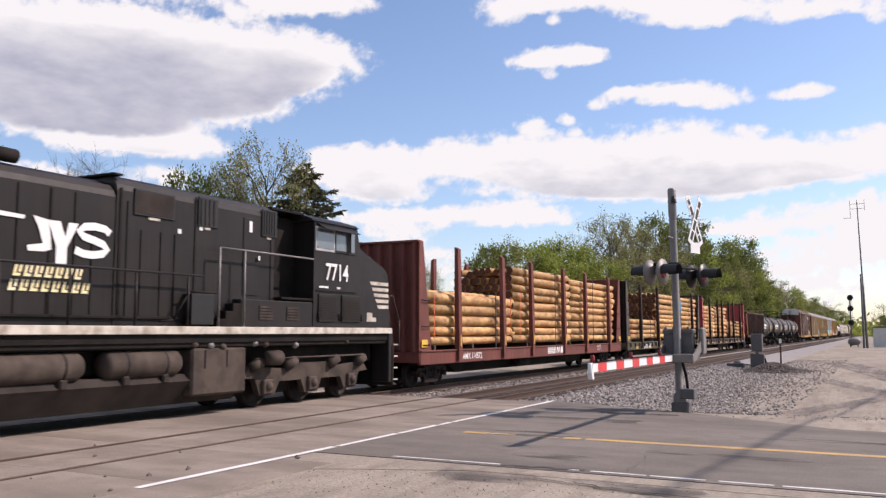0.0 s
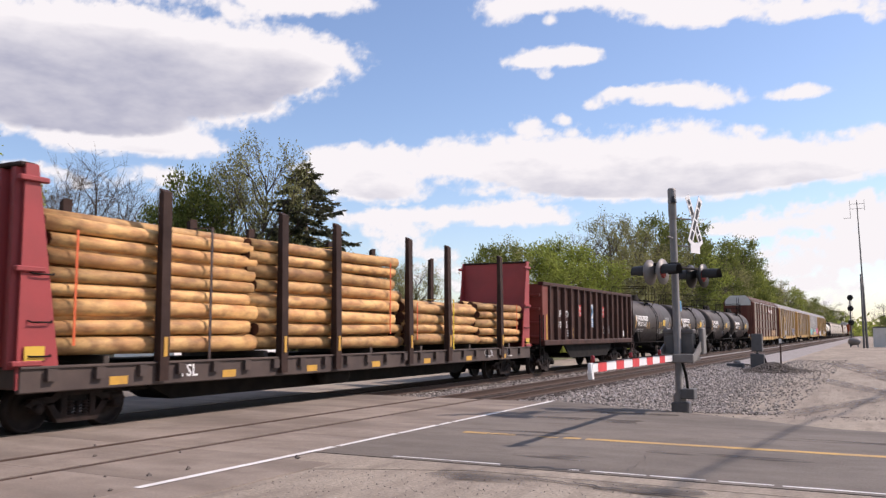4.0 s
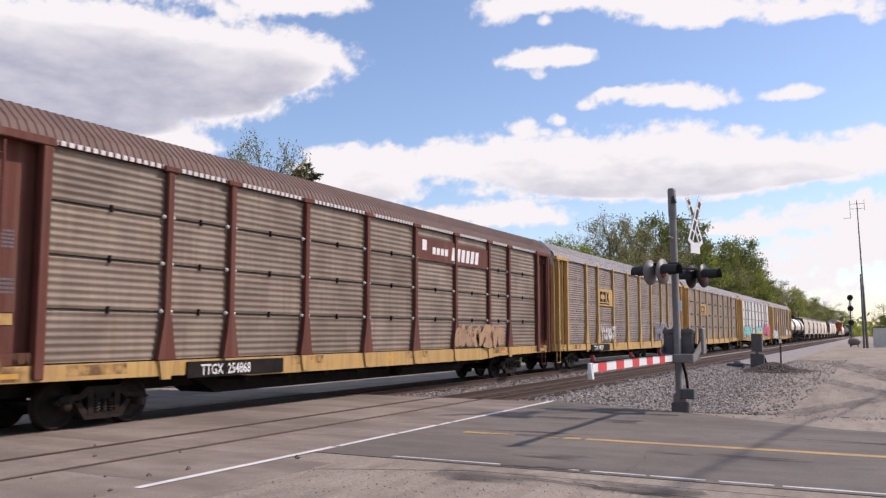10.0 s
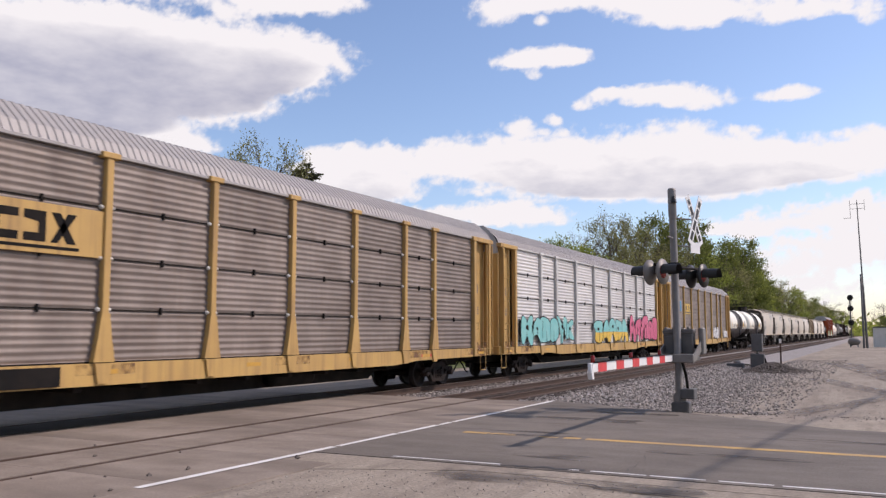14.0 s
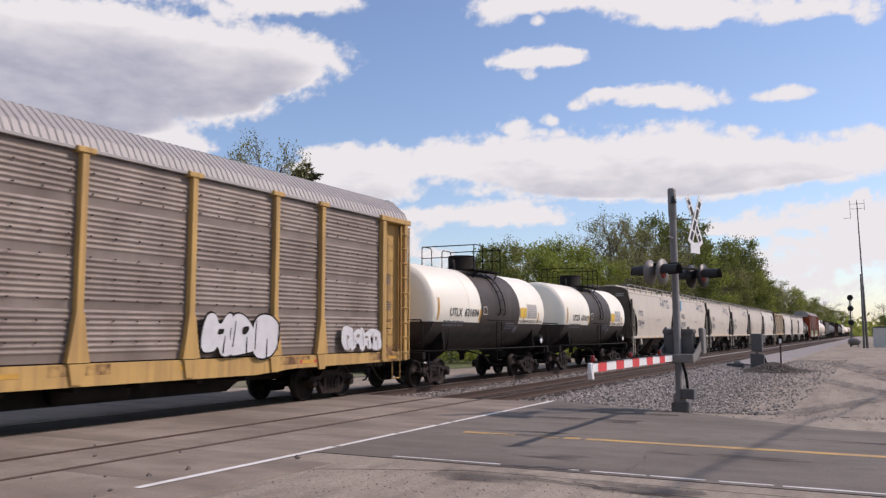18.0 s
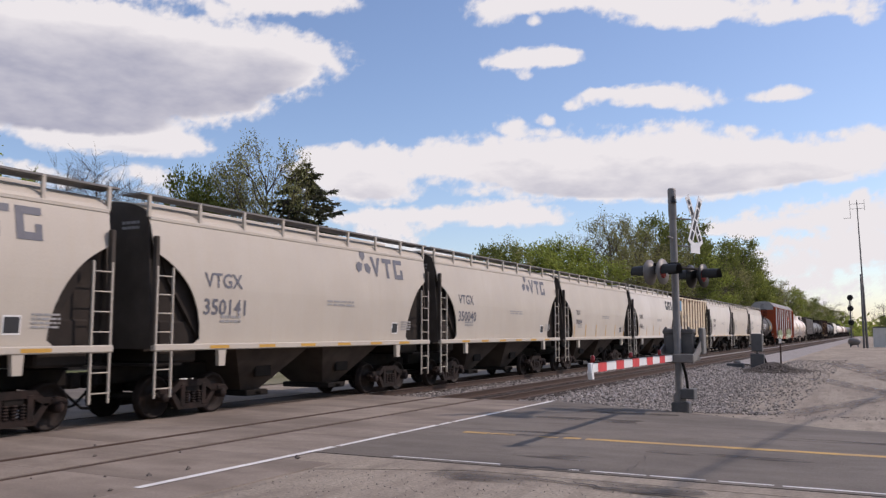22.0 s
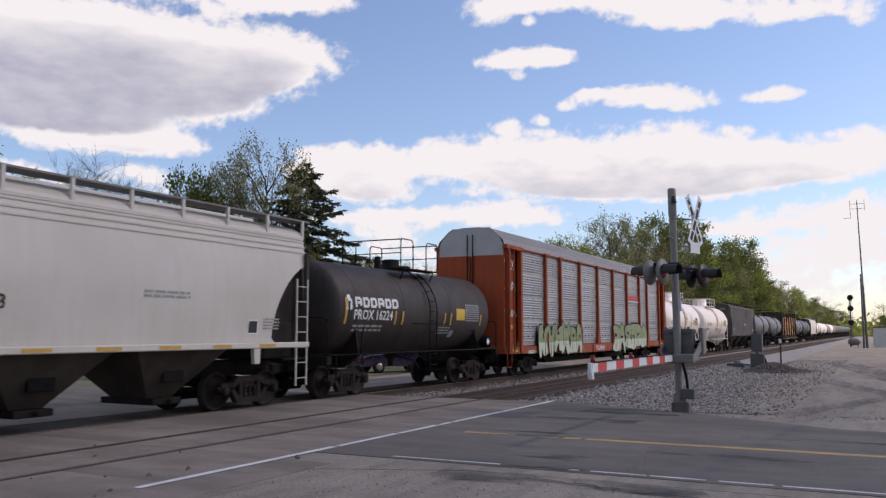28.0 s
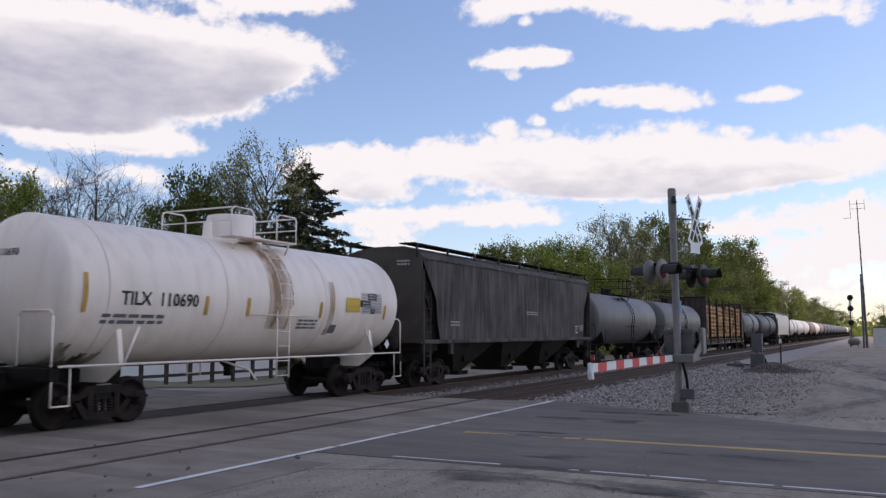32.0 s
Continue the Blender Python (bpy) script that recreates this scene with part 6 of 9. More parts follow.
    flat_mark("small_print", text_bars(0.16, 0.1, 1, 8), PAINT_WHITE, car, w + 0.006, 7.95, 3.0)
    for i in range(5):
        y0 = 9.72 + 0.1 * i
        flat_mark("safety_stripe", flat_shapes([[(0, 0), (10.7 - y0, 0), (10.7 - y0, 0.1), (-0.06, 0.1)]]), LOCO_WHITE, car, w - 0.014, y0, 3.22 - 0.17 * i)
    flat_mark("patch", flat_shapes([[(0, 0), (0.5, 0), (0.5, 0.12), (0.3, 0.12), (0.3, 0.26), (0, 0.26)]]), LOCO_WHITE, car, w - 0.013, 9.5, 2.15)
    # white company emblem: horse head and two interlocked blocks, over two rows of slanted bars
    x = hood_w + 0.003
    emblem = [[(-3.9, 3.82), (-2.4, 3.98), (-1.4, 3.93), (-1.42, 3.86), (-2.3, 3.88), (-3.9, 3.68)], [(-3.4, 3.62), (-2.2, 3.74), (-1.9, 3.7), (-2.3, 3.66), (-3.4, 3.5)],
              [(-1.24, 3.95), (-0.92, 3.9), (-0.86, 3.6), (-0.84, 3.36), (-0.98, 3.31), (-1.32, 3.3), (-1.34, 3.4), (-1.02, 3.46), (-1.14, 3.78)],
              [(-0.93, 3.9), (-0.66, 3.9), (-0.55, 3.62), (-0.48, 3.9), (-0.26, 3.9), (-0.5, 3.42), (-0.5, 3.1), (-0.74, 3.1), (-0.74, 3.42)]]
    for o in emblem:
        flat_mark("company_emblem", flat_shapes([o]), PAINT_WHITE, car, x, 0, 0, "white horse-head company emblem")
    bend_ = [(0.48, 3.78), (0.36, 3.86), (0.12, 3.89), (-0.12, 3.86), (-0.24, 3.77), (-0.14, 3.67), (0.1, 3.62), (0.32, 3.56), (0.42, 3.46), (0.32, 3.37), (0.08, 3.33), (-0.14, 3.34), (-0.32, 3.4)]
    left_, right_ = [], []
    for i, (a0, b0) in enumerate(bend_):
        p, q = bend_[max(0, i - 1)], bend_[min(len(bend_) - 1, i + 1)]
        d = math.hypot(q[0] - p[0], q[1] - p[1])
        u, v = (q[0] - p[0]) / d * 0.075, (q[1] - p[1]) / d * 0.075
        left_.append((a0 - v, b0 + u, 0))
        right_.append((a0 + v, b0 - u, 0))
    n = len(bend_)
    g = Geo().add(left_ + right_, [(i, i + 1, n + i + 1, n + i) for i in range(n - 1)])
    flat_mark("company_emblem", g, PAINT_WHITE, car, x + 0.001, 0, 0, "white curved emblem stroke")
    for k, a0, n, pitch in ((2.84, -1.6, 7, 0.213), (2.58, -1.68, 8, 0.219)):
        for i in range(n):
            a = a0 + pitch * i
            flat_mark("company_name_bar", flat_shapes([[(a, k), (a + 0.055, k), (a + 0.105, k + 0.2), (a + 0.05, k + 0.2)], [(a + 0.055, k), (a + 0.15, k), (a + 0.16, k + 0.05), (a + 0.068, k + 0.05)], [(a + 0.115, k + 0.07), (a + 0.168, k + 0.07), (a + 0.2, k + 0.2), (a + 0.147, k + 0.2)]]), LOGO_GOLD, car, x, 0, 0, "gold-white slanted lettering shape")
    # handrails
    g = Geo()
    for y in (-8.0, -6.6, -5.0, -3.5, -2.04, -0.62, 0.95, 2.39):
        g.tube((w - 0.04, y, sill - 0.1), (w - 0.04, y, 3.03), 0.028, 6)
    g.path([(w - 0.04, -9.5, 3.03), (w - 0.04, 2.85, 3.08)], 0.024, 6)
    part("handrail", g, LOCO_BLACK, car)
    g = Geo()
    for y in (3.35, 4.2):
        g.tube((w - 0.04, y, sill), (w - 0.04, y, 3.76), 0.028, 6)
    g.path([(w - 0.04, 3.35, 3.76), (w - 0.04, 6.9, 3.76)], 0.024, 6)
    part("handrail", g, GALV, car, "worn grey handrail")
    part("stair_rail", Geo().path([(w - 0.06, 1.6, sill + 0.1), (w - 0.06, 2.0, 2.1), (w - 0.06, 2.45, 2.72), (w - 0.06, 3.3, 2.72)], 0.022, 6), FRAME_BLACK, car)
    g = Geo().path([(w - 0.1, 10.95, 0.9), (w - 0.1, 10.95, 2.0), (w - 0.1, 10.82, 2.6), (w - 0.1, 10.9, 2.95), (w - 0.1, 11.1, 2.95), (w - 0.1, 11.5, 2.2), (w - 0.1, 11.5, 1.3)], 0.022, 6)
    part("end_handrail", g, LOCO_DUST, car, "dusty end handrail")
    g = Geo().box(w - 0.6, w - 0.02, 10.75, 11.0, 0.35, sill, 0.02)
    part("step_box", g, LOCO_BLACK, car)
    for z in (0.4, 0.75, 1.1, 1.45):
        part("step", Geo().box(w - 0.55, w - 0.03, 11.0, 11.3, z, z + 0.04), LOCO_WHITE, car, "step with a worn pale edge")
    part("pilot", Geo().box(-w, w, 10.9, 11.05, 0.25, 1.5, 0.03), FRAME_BLACK, car)
    # tanks under the frame
    for y0, y1 in ((-4.6, -0.1), (0.36, 2.4)):
        part("air_tank", Geo().lathe([(0.0, y0), (0.22, y0 + 0.04), (0.29, y0 + 0.14), (0.29, y1 - 0.14), (0.22, y1 - 0.04), (0.0, y1)], "y", (1.22, 0, 1.2), 20), LOCO_DUST, car)
        for y in (y0 + 0.5, y1 - 0.5):
            part("tank_strap", Geo().lathe([(0.296, y - 0.03), (0.302, y), (0.296, y + 0.03)], "y", (1.22, 0, 1.2), 20), LOCO_SOOT, car)
            part("tank_foot", Geo().box(1.2, 1.46, y - 0.09, y + 0.09, 0.78, 0.98, 0.03), LOCO_SOOT, car)
    part("fuel_tank", Geo().poly([(-1.3, -6.0, 0.95), (1.3, -6.0, 0.95), (1.42, -6.0, 0.8), (1.1, -6.0, 0.3), (-1.1, -6.0, 0.3), (-1.42, -6.0, 0.8)], (0, 10.3, 0)), LOCO_SOOT, car)
    part("battery_box", Geo().box(-1.35, 1.46, 2.62, 4.4, 0.45, 1.5, 0.05), LOCO_DUST, car)
    for y in (3.0, 3.7):
        part("box_seam", Geo().box(1.46, 1.47, y, y + 0.04, 1.05, 1.45), FRAME_BLACK, car)
    for k, y in enumerate((2.7, 3.2, 3.6, 4.7, 5.1, 6.3, 8.6)):
        part("pipe_fitting", Geo().lathe([(0.0, -0.09), (0.06, -0.08), (0.09, 0.0), (0.06, 0.08), (0.0, 0.09)], "y", (1.42, y, 1.58 - 0.03 * (k % 3)), 10), GALV if k % 2 else LOCO_DUST, car)
    part("brake_cylinder", Geo().lathe([(0.0, -0.3), (0.17, -0.26), (0.19, 0.2), (0.12, 0.3), (0.0, 0.32)], "y", (1.42, 5.45, 1.22), 16), LOCO_DUST, car)
    part("centre_frame", Geo().box(-0.95, 0.95, -hl + 0.6, hl - 0.5, 0.98, 1.5, 0.03), FRAME_BLACK, car)
    part("traction_motor_cover", Geo().box(-0.8, 0.8, 4.2, 10.2, 0.3, 0.98, 0.05), FRAME_BLACK, car)
    loco_truck(car, 7.3)
    loco_truck(car, -7.3)
    couplers(car, 11.6)
    part("bell", Geo().lathe([(0.0, 1.75), (0.08, 1.72), (0.14, 1.55)], "z", (1.2, 4.9, 0), 10), LOCO_DUST, car)
    return car


# ---- the train, front to rear: (thing, place of its middle along the track at 0 s) ----
TRAIN = []


def couple(start, end, *things_):
    for ob in things_:
        TRAIN.append((ob, (start + end) / 2))


couple(0.0, 22.6, locomotive())
couple(23.3, 48.34, *log_car("red-brown bulkhead flat car loaded with peeled logs", 25.04, FLAT_RED, FLAT_RED, [-9.07, -5.12, -2.02, 2.08, 5.38, 9.43],
                            [(-11.3, -3.4, 6), (-3.7, 11.0, 10)], [("AMX 114572", 0.3, -8.72, 0.9)], 3, stripe=-0.12))
couple(48.34, 72.0, *log_car("brown bulkhead flat car with faded green sills and logs", 23.66, FLAT_GREEN, BULK_DARK, [-7.97, -3.47, 3.38, 7.98],
                            [(-10.3, -3.2, 4), (-3.4, 10.3, 10)], [("OFOX 7613", 0.36, -7.3, 0.85)], 5))
couple(72.0, 97.3, *log_car("dark flat car with bright red bulkheads and peeled logs", 25.3, FLAT_BROWN, BRIGHT_RED, [-8.7, -4.75, -2.4, 1.6, 4.3, 8.8],
                            [(-11.4, 1.3, 9), (1.7, 11.4, 5)], [("TSL", 0.36, -8.2, 0.92)], 8))
couple(97.4, 113.1, gondola("tall rusty brown wood-chip gondola with vertical ribs and a red end"))
for k, num in enumerate(("PROX 16415", "PROX 16621", "PROX 16267", "PROX 16727")):
    couple(113.1 + 13.1 * k - (0.18 if k == 0 else 0.0), 126.2 + 13.1 * k - (0.18 if k == 0 else 0.0), tank_car("black tank car with white lettering and a railed dome platform", 13.1, 1.39, 2.54, BLACK_TANK, [(num, 0.4, -4.35, 2.22)], crest=True))
R0, RP = 165.6, 28.3
couple(R0, R0 + RP, autorack("weathered red-brown autorack car with tan side panels and a rusty roof", RACK_BROWN, PANEL_TAN, ROOF_BROWN, YELLOW, END_WHITE, RACK_BROWN, "TTGX  254868", eave_marks=True, logo=("red_plate", 1.55),
                             sprays=((4.1, 8.4, 1.28, 2.12, PAINT_APRICOT, FAINT_GRIME, 3, 7),)))
couple(R0 + RP, R0 + 2 * RP, autorack("yellow autorack car with weathered grey side panels", YELLOW, PANEL_GREY, ROOF_GREY, YELLOW, END_GREY, YELLOW, "TTGX  990359", smooth_side=True, logo=("plate", -7.13),
                                      sprays=((-7.0, -4.2, 1.32, 2.2, WORN_WHITE, FAINT_GRIME, 6, 7), (4.9, 8.5, 1.27, 2.45, PAINT_GREY, PAINT_LILAC, 7, 6))))
couple(R0 + 2 * RP, R0 + 3 * RP, autorack("yellow autorack car with grey side panels and a company plate", YELLOW, PANEL_GREY, ROOF_GREY, YELLOW, END_GREY, YELLOW, "TTGX  990248", logo=("plate", -7.05)))
couple(R0 + 3 * RP, R0 + 4 * RP, autorack("autorack car with pale panels, yellow ends and colourful graffiti", PANEL_WHITE, PANEL_WHITE, ROOF_GREY, YELLOW, END_GREY, YELLOW, "", end_post=YELLOW,
                                          sprays=((-11.5, -5.2, 1.3, 2.5, PAINT_TEAL, FRAME_BLACK, 11, 6), (-1.6, 4.6, 1.3, 2.6, PAINT_TEAL, FRAME_BLACK, 13, 5, PAINT_OLIVE), (5.2, 11.8, 1.3, 2.8, PAINT_PINK, FRAME_BLACK, 12, 6))))
couple(R0 + 4 * RP, R0 + 5 * RP, autorack("yellow autorack car with grey panels and pale graffiti", YELLOW, PANEL_GREY, ROOF_GREY, YELLOW, END_GREY, YELLOW, "TTGX  992290", smooth_side=True, logo=("amber", -6.7),
                                          number_at=-7.0, sprays=((-12.05, -7.15, 0.88, 2.2, PAINT_SILVER, FRAME_BLACK, 21, 5), (4.75, 7.1, 1.22, 2.25, PAINT_SILVER, FRAME_BLACK, 22, 3), (10.0, 12.0, 1.3, 2.0, PAINT_SILVER, PANEL_GREY, 23, 4))))
for k, num in enumerate(("631604", "631619")):
    couple(307.1 + 13.2 * k, 320.3 + 13.2 * k, tank_car("cream tank car with a black middle band and black lower half", 13.2, 1.53, 2.72, CREAM_TANK, [("UTLX  " + num, 0.385, -4.05, 2.42)],
                                                       housing=(0.55, 0.6), bands=(-1.5, 2.28, 2.2, BLACK_TANK), stripes=(-1.62, 2.7), mark_mat=PAINT_BLACK))
    part("lettering", curl(letters("POTASSIUM HYDROXIDE SOLUTION", 0.17), 2.36, 2.24, 1.53, 2.72, squeeze=0.92), PAINT_BLACK, TRAIN[-1][0], "painted lettering")
    part("stencil_box", curl(strip(0.34, 0.3).mesh("print"), -1.3, 2.5, 1.53, 2.72), PAINT_PALE, TRAIN[-1][0])
    part("stencil_field", curl(strip(0.28, 0.24).mesh("print"), -1.27, 2.53, 1.53, 2.72, 0.024), BLACK_TANK, TRAIN[-1][0])
for a, b, num in ((333.5, 345.8, "350144"), (345.8, 358.7, "350199"), (358.7, 371.6, "350141"), (371.6, 384.0, "350040")):
    couple(a, b, hopper_car("pale grey two-bay covered hopper with a slate company mark", 12.7, 4.65, HOPPER_GREY, [("VTGX", 0.46, -4.45, 2.85), (num, 0.5, -4.5, 2.24)], logo=(PAINT_GREY, "trefoil"), mark_mat=PAINT_GREY))
couple(384.0, 396.8, hopper_car("off-white two-bay covered hopper", 12.6, 4.65, HOPPER_GREY, [("TILX", 0.3, -4.1, 2.7), ("330904", 0.3, -4.1, 2.25)], mark_mat=PAINT_GREY, strips=True))
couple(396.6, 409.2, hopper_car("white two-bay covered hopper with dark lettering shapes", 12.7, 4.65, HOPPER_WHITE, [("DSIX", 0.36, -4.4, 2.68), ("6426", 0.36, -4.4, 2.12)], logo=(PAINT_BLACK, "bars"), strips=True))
couple(409.2, 421.6, hopper_car("rust-streaked tan covered hopper with vertical ribs", 12.4, 4.55, HOPPER_TAN, [("ND  YX", 0.42, -4.1, 2.85), ("298 313", 0.42, -4.2, 2.3)], ribs=10, curve=False, mark_mat=PAINT_GREY))
couple(421.8, 434.9, hopper_car("off-white two-bay covered hopper", 12.8, 4.65, HOPPER_WHITE, [("WSOX", 0.34, -4.0, 2.75), ("804858", 0.34, -4.05, 2.3)]))
couple(434.9, 447.2, hopper_car("off-white two-bay covered hopper", 12.4, 4.65, HOPPER_GREY, [("GTA", 0.3, -4.0, 2.8), ("22444", 0.3, -4.0, 2.35)], mark_mat=PAINT_GREY, lines=2))
couple(447.2, 459.3, hopper_car("off-white two-bay covered hopper with a seamed upper edge", 12.3, 4.7, HOPPER_WHITE, [("CITX", 0.36, -3.9, 2.75), ("221463", 0.36, -3.9, 2.25)], lines=3))
couple(459.3, 472.1, tank_car("black tank car with white lettering and a railed dome platform", 12.9, 1.39, 2.54, BLACK_TANK, [("PROX 16224", 0.4, -4.35, 2.22)], crest=True))
couple(471.75, 499.75, autorack("orange-red autorack car with galvanised panels and green graffiti", RACK_ORANGE, PANEL_SILVER, ROOF_GREY, RACK_ORANGE, END_GREY, RACK_ORANGE, "TTGX 953374", smooth_side=True, number_plate=False, number_at=-2.1, logo=("red_stripe", 4.4),
                              sprays=((-10.2, -4.4, 0.82, 2.25, PAINT_LIME, FRAME_BLACK, 31, 6, PAINT_MINT), (1.1, 8.3, 0.82, 2.35, PAINT_LIME, FRAME_BLACK, 32, 6, PAINT_MINT))))
orange = TRAIN[-1][0]
for y0, y1, z, h, seed in ((-13.3, -12.3, 4.6, 0.5, 3), (-13.3, -12.3, 3.7, 0.4, 5), (-13.4, -12.2, 2.6, 0.28, 9)):
    scrawl(orange, RACK_W - 0.19, y0, y1, z, h, PAINT_WHITE, seed)
scrawl(orange, RACK_W + 0.028, -11.4, -10.5, 1.02, 0.14, PAINT_WHITE, 4, 0.012)
for k, num in enumerate(("110630", "110690")):
    couple(499.75 + 13.9 * k, 513.65 + 14.1 * k, tank_car("white tank car with rust stains and black lettering", 13.9 + 0.2 * k, 1.5, 2.68, WHITE_TANK, [("TILX  " + num, 0.38, -4.8, 2.4)], trim=WHITE_TANK, stripes=(-2.45, -1.05, 1.87), housing=(0.62, 0.62), mark_mat=PAINT_BLACK, stained=True, overhang=1.2))


def tank_scrawl(car, y0, y1, z, h, radius, zc, material, seed, width):
    ob = scrawl(car, 0, y0, y1, 0, h, material, seed, width)
    ob.data, ob.matrix_basis = curl(ob.data, 0, z, radius, zc), Matrix.Identity(4)


tank_scrawl(TRAIN[-2][0], -0.2, 1.2, 2.12, 0.34, 1.5, 2.68, PAINT_BLACK, 6, 0.02)
tank_scrawl(TRAIN[-2][0], -5.0, -2.6, 1.72, 0.22, 1.5, 2.68, PAINT_BLACK, 9, 0.014)
tank_scrawl(next(ob for ob, y in TRAIN if abs(y - 119.47) < 0.1), 2.1, 3.4, 1.9, 0.34, 1.39, 2.54, PAINT_MINT, 4, 0.02)
couple(527.75, 546.4, hopper_car("sooty dark grey long covered hopper", 18.6, 4.7, HOPPER_DARK, [], bays=3, dashes=None, curve=False))
for k in range(2):
    couple(546.4 + 15.6 * k, 562.0 + 15.6 * k, tank_car("plain grey tank car with grimy streaks", 15.6, 1.45, 2.6, GREY_TANK, [], placard=False))
couple(577.6, 600.2, *log_car("dark flat car loaded with peeled logs", 22.6, FLAT_BROWN, FLAT_BROWN, [-9.0, -5.4, -1.8, 1.8, 5.4, 9.0], [(-10.2, 0.1, 9), (0.3, 10.2, 9)], [], 15))
far = [(600.2, 614.6, "tank", GREY_TANK), (614.6, 633.0, "tank", DARK_TANK), (633.0, 651.5, "hopper", HOPPER_WHITE)]
for k in range(3):
    far.append((651.5 + 14.6 * k, 666.1 + 14.6 * k, "tank", WHITE_TANK))
for k in range(3):
    far.append((695.3 + 16.2 * k, 711.5 + 16.2 * k, "tank", RED_TANK if k % 2 == 0 else CREAM_TANK))
for k in range(10):
    far.append((743.9 + 16.2 * k, 760.1 + 16.2 * k, "tank", DARK_TANK))
for k in range(7):
    far.append((905.9 + 16.2 * k, 922.1 + 16.2 * k, "tank", (WHITE_TANK, RED_TANK, DARK_TANK)[k % 3]))
WORD = {"grey_tank_paint": "grey", "dark_tank_paint": "dark", "white_tank_paint": "white", "faded_red_tank_paint": "faded red", "cream_tank_paint": "cream"}
for a, b, kind_, m_ in far:
    ln = round(b - a, 2)
    if kind_ == "tank":
        couple(a, b, tank_car(WORD[m_.name] + " tank car far down the train", ln, 1.48, 2.65, m_, [], placard=False, fine=a < 660))
    else:
        couple(a, b, hopper_car("off-white covered hopper far down the train", ln, 4.65, m_, [], bays=3, fine=False))


# ---- ground, road, crossing ----
GRAVEL = shade("dusty_gravel", (0.385, 0.33, 0.265), 0.95, second=(0.22, 0.18, 0.15), scale=0.3, stretch=(1.6, 0.35, 1), streak=(0.16, 0.13, 0.107), streak_amount=0.6, streak_scale=(3.2, 0.6, 1), amount=0.7, grain=22, grain_amount=0.55, bump=0.8, spec=0.2)
DIRT = shade("far_ground_grass", (0.12, 0.14, 0.06), 0.95, second=(0.24, 0.21, 0.16), scale=0.08, amount=0.7, grain=3, bump=0.3, spec=0.2)
BALLAST = shade("grey_ballast", (0.33, 0.31, 0.3), 0.9, second=(0.24, 0.21, 0.195), scale=0.6, amount=0.6, grain=14, grain_amount=0.75, bump=1.0, spec=0.2)
ASPHALT = shade("worn_asphalt", (0.215, 0.187, 0.158), 0.85, second=(0.13, 0.112, 0.095), scale=0.9, stretch=(0.3, 1, 1), amount=0.95, streak=(0.11, 0.094, 0.08), streak_amount=0.45, streak_scale=(2.2, 3.0, 1), grain=28, grain_amount=0.5, bump=0.35, spec=0.25)
CONCRETE = shade("dusty_crossing_concrete", (0.315, 0.262, 0.216), 0.85, second=(0.17, 0.138, 0.112), scale=0.9, stretch=(0.35, 1, 1), amount=0.95, streak=(0.16, 0.125, 0.1), streak_amount=0.4, streak_scale=(2.4, 2.8, 1), grain=30, grain_amount=0.35, bump=0.2, spec=0.25)
LINE_WHITE = shade("worn_road_white", (0.76, 0.75, 0.72), 0.7, second=(0.5, 0.47, 0.44), scale=3, amount=0.5, bump=0.05)
LINE_YELLOW = shade("worn_road_yellow", (0.56, 0.35, 0.11), 0.75, second=(0.3, 0.22, 0.14), scale=2.2, amount=0.75, bump=0.05)
TAR = shade("tar_seam", (0.05, 0.045, 0.042), 0.7, bump=0.1)


def ease(a, b, v):
    t = max(0.0, min(1.0, (v - a) / (b - a)))
    return t * t * (3 - 2 * t)


def ground_z(x, y):
    if -17.2 < x < -8.8 and -13.5 < y < 21:
        return -0.4
    drop = -0.42 * ease(19.5, 27, y)
    if x < -18:
        side = ease(-18, -21, x)
        off = ease(0, 6, max(y - 21, 7 - y))
        drop = (1 - side) * drop - side * (0.03 + 0.25 * off)
    return drop - (0.016 if y < 20 and x > -8 else 0.035) + 0.008 * noise.noise((x * 0.35, y * 0.35, 0))


def axis(lo, hi, fine_lo, fine_hi, step):
    out = list(np.arange(fine_lo, fine_hi + step / 2, step))
    d, v = step, fine_hi
    while v < hi:
        d *= 1.5
        v += d
        out.append(v)
    d, v = step, fine_lo
    while v > lo:
        d *= 1.5
        v -= d
        out.insert(0, v)
    return out


def sheet(xs, ys, z):
    g = Geo()
    vs = [(x, y, z(x, y)) for y in ys for x in xs]
    n = len(xs)
    return g.add(vs, [(j * n + i, j * n + i + 1, (j + 1) * n + i + 1, (j + 1) * n + i) for j in range(len(ys) - 1) for i in range(n - 1)], True)


xs, ys = axis(-3500, 3500, -48, 24, 1.0), axis(-3500, 3500, -14, 90, 1.0)
solid("ground", sheet(xs, ys, ground_z), GRAVEL, "dusty grey-brown gravel ground beside a railway crossing", "ground", kind="structure")
g = sheet(axis(-3000, -25, -60, -25.4, 2.0), axis(-3000, 3000, 22, 140, 2.0), lambda x, y: ground_z(x, y) + 0.03 + (0.05 if x < -26 else 0))
solid("grass_ground", g, DIRT, "rough grass and weeds behind the tracks", "grass", kind="structure")

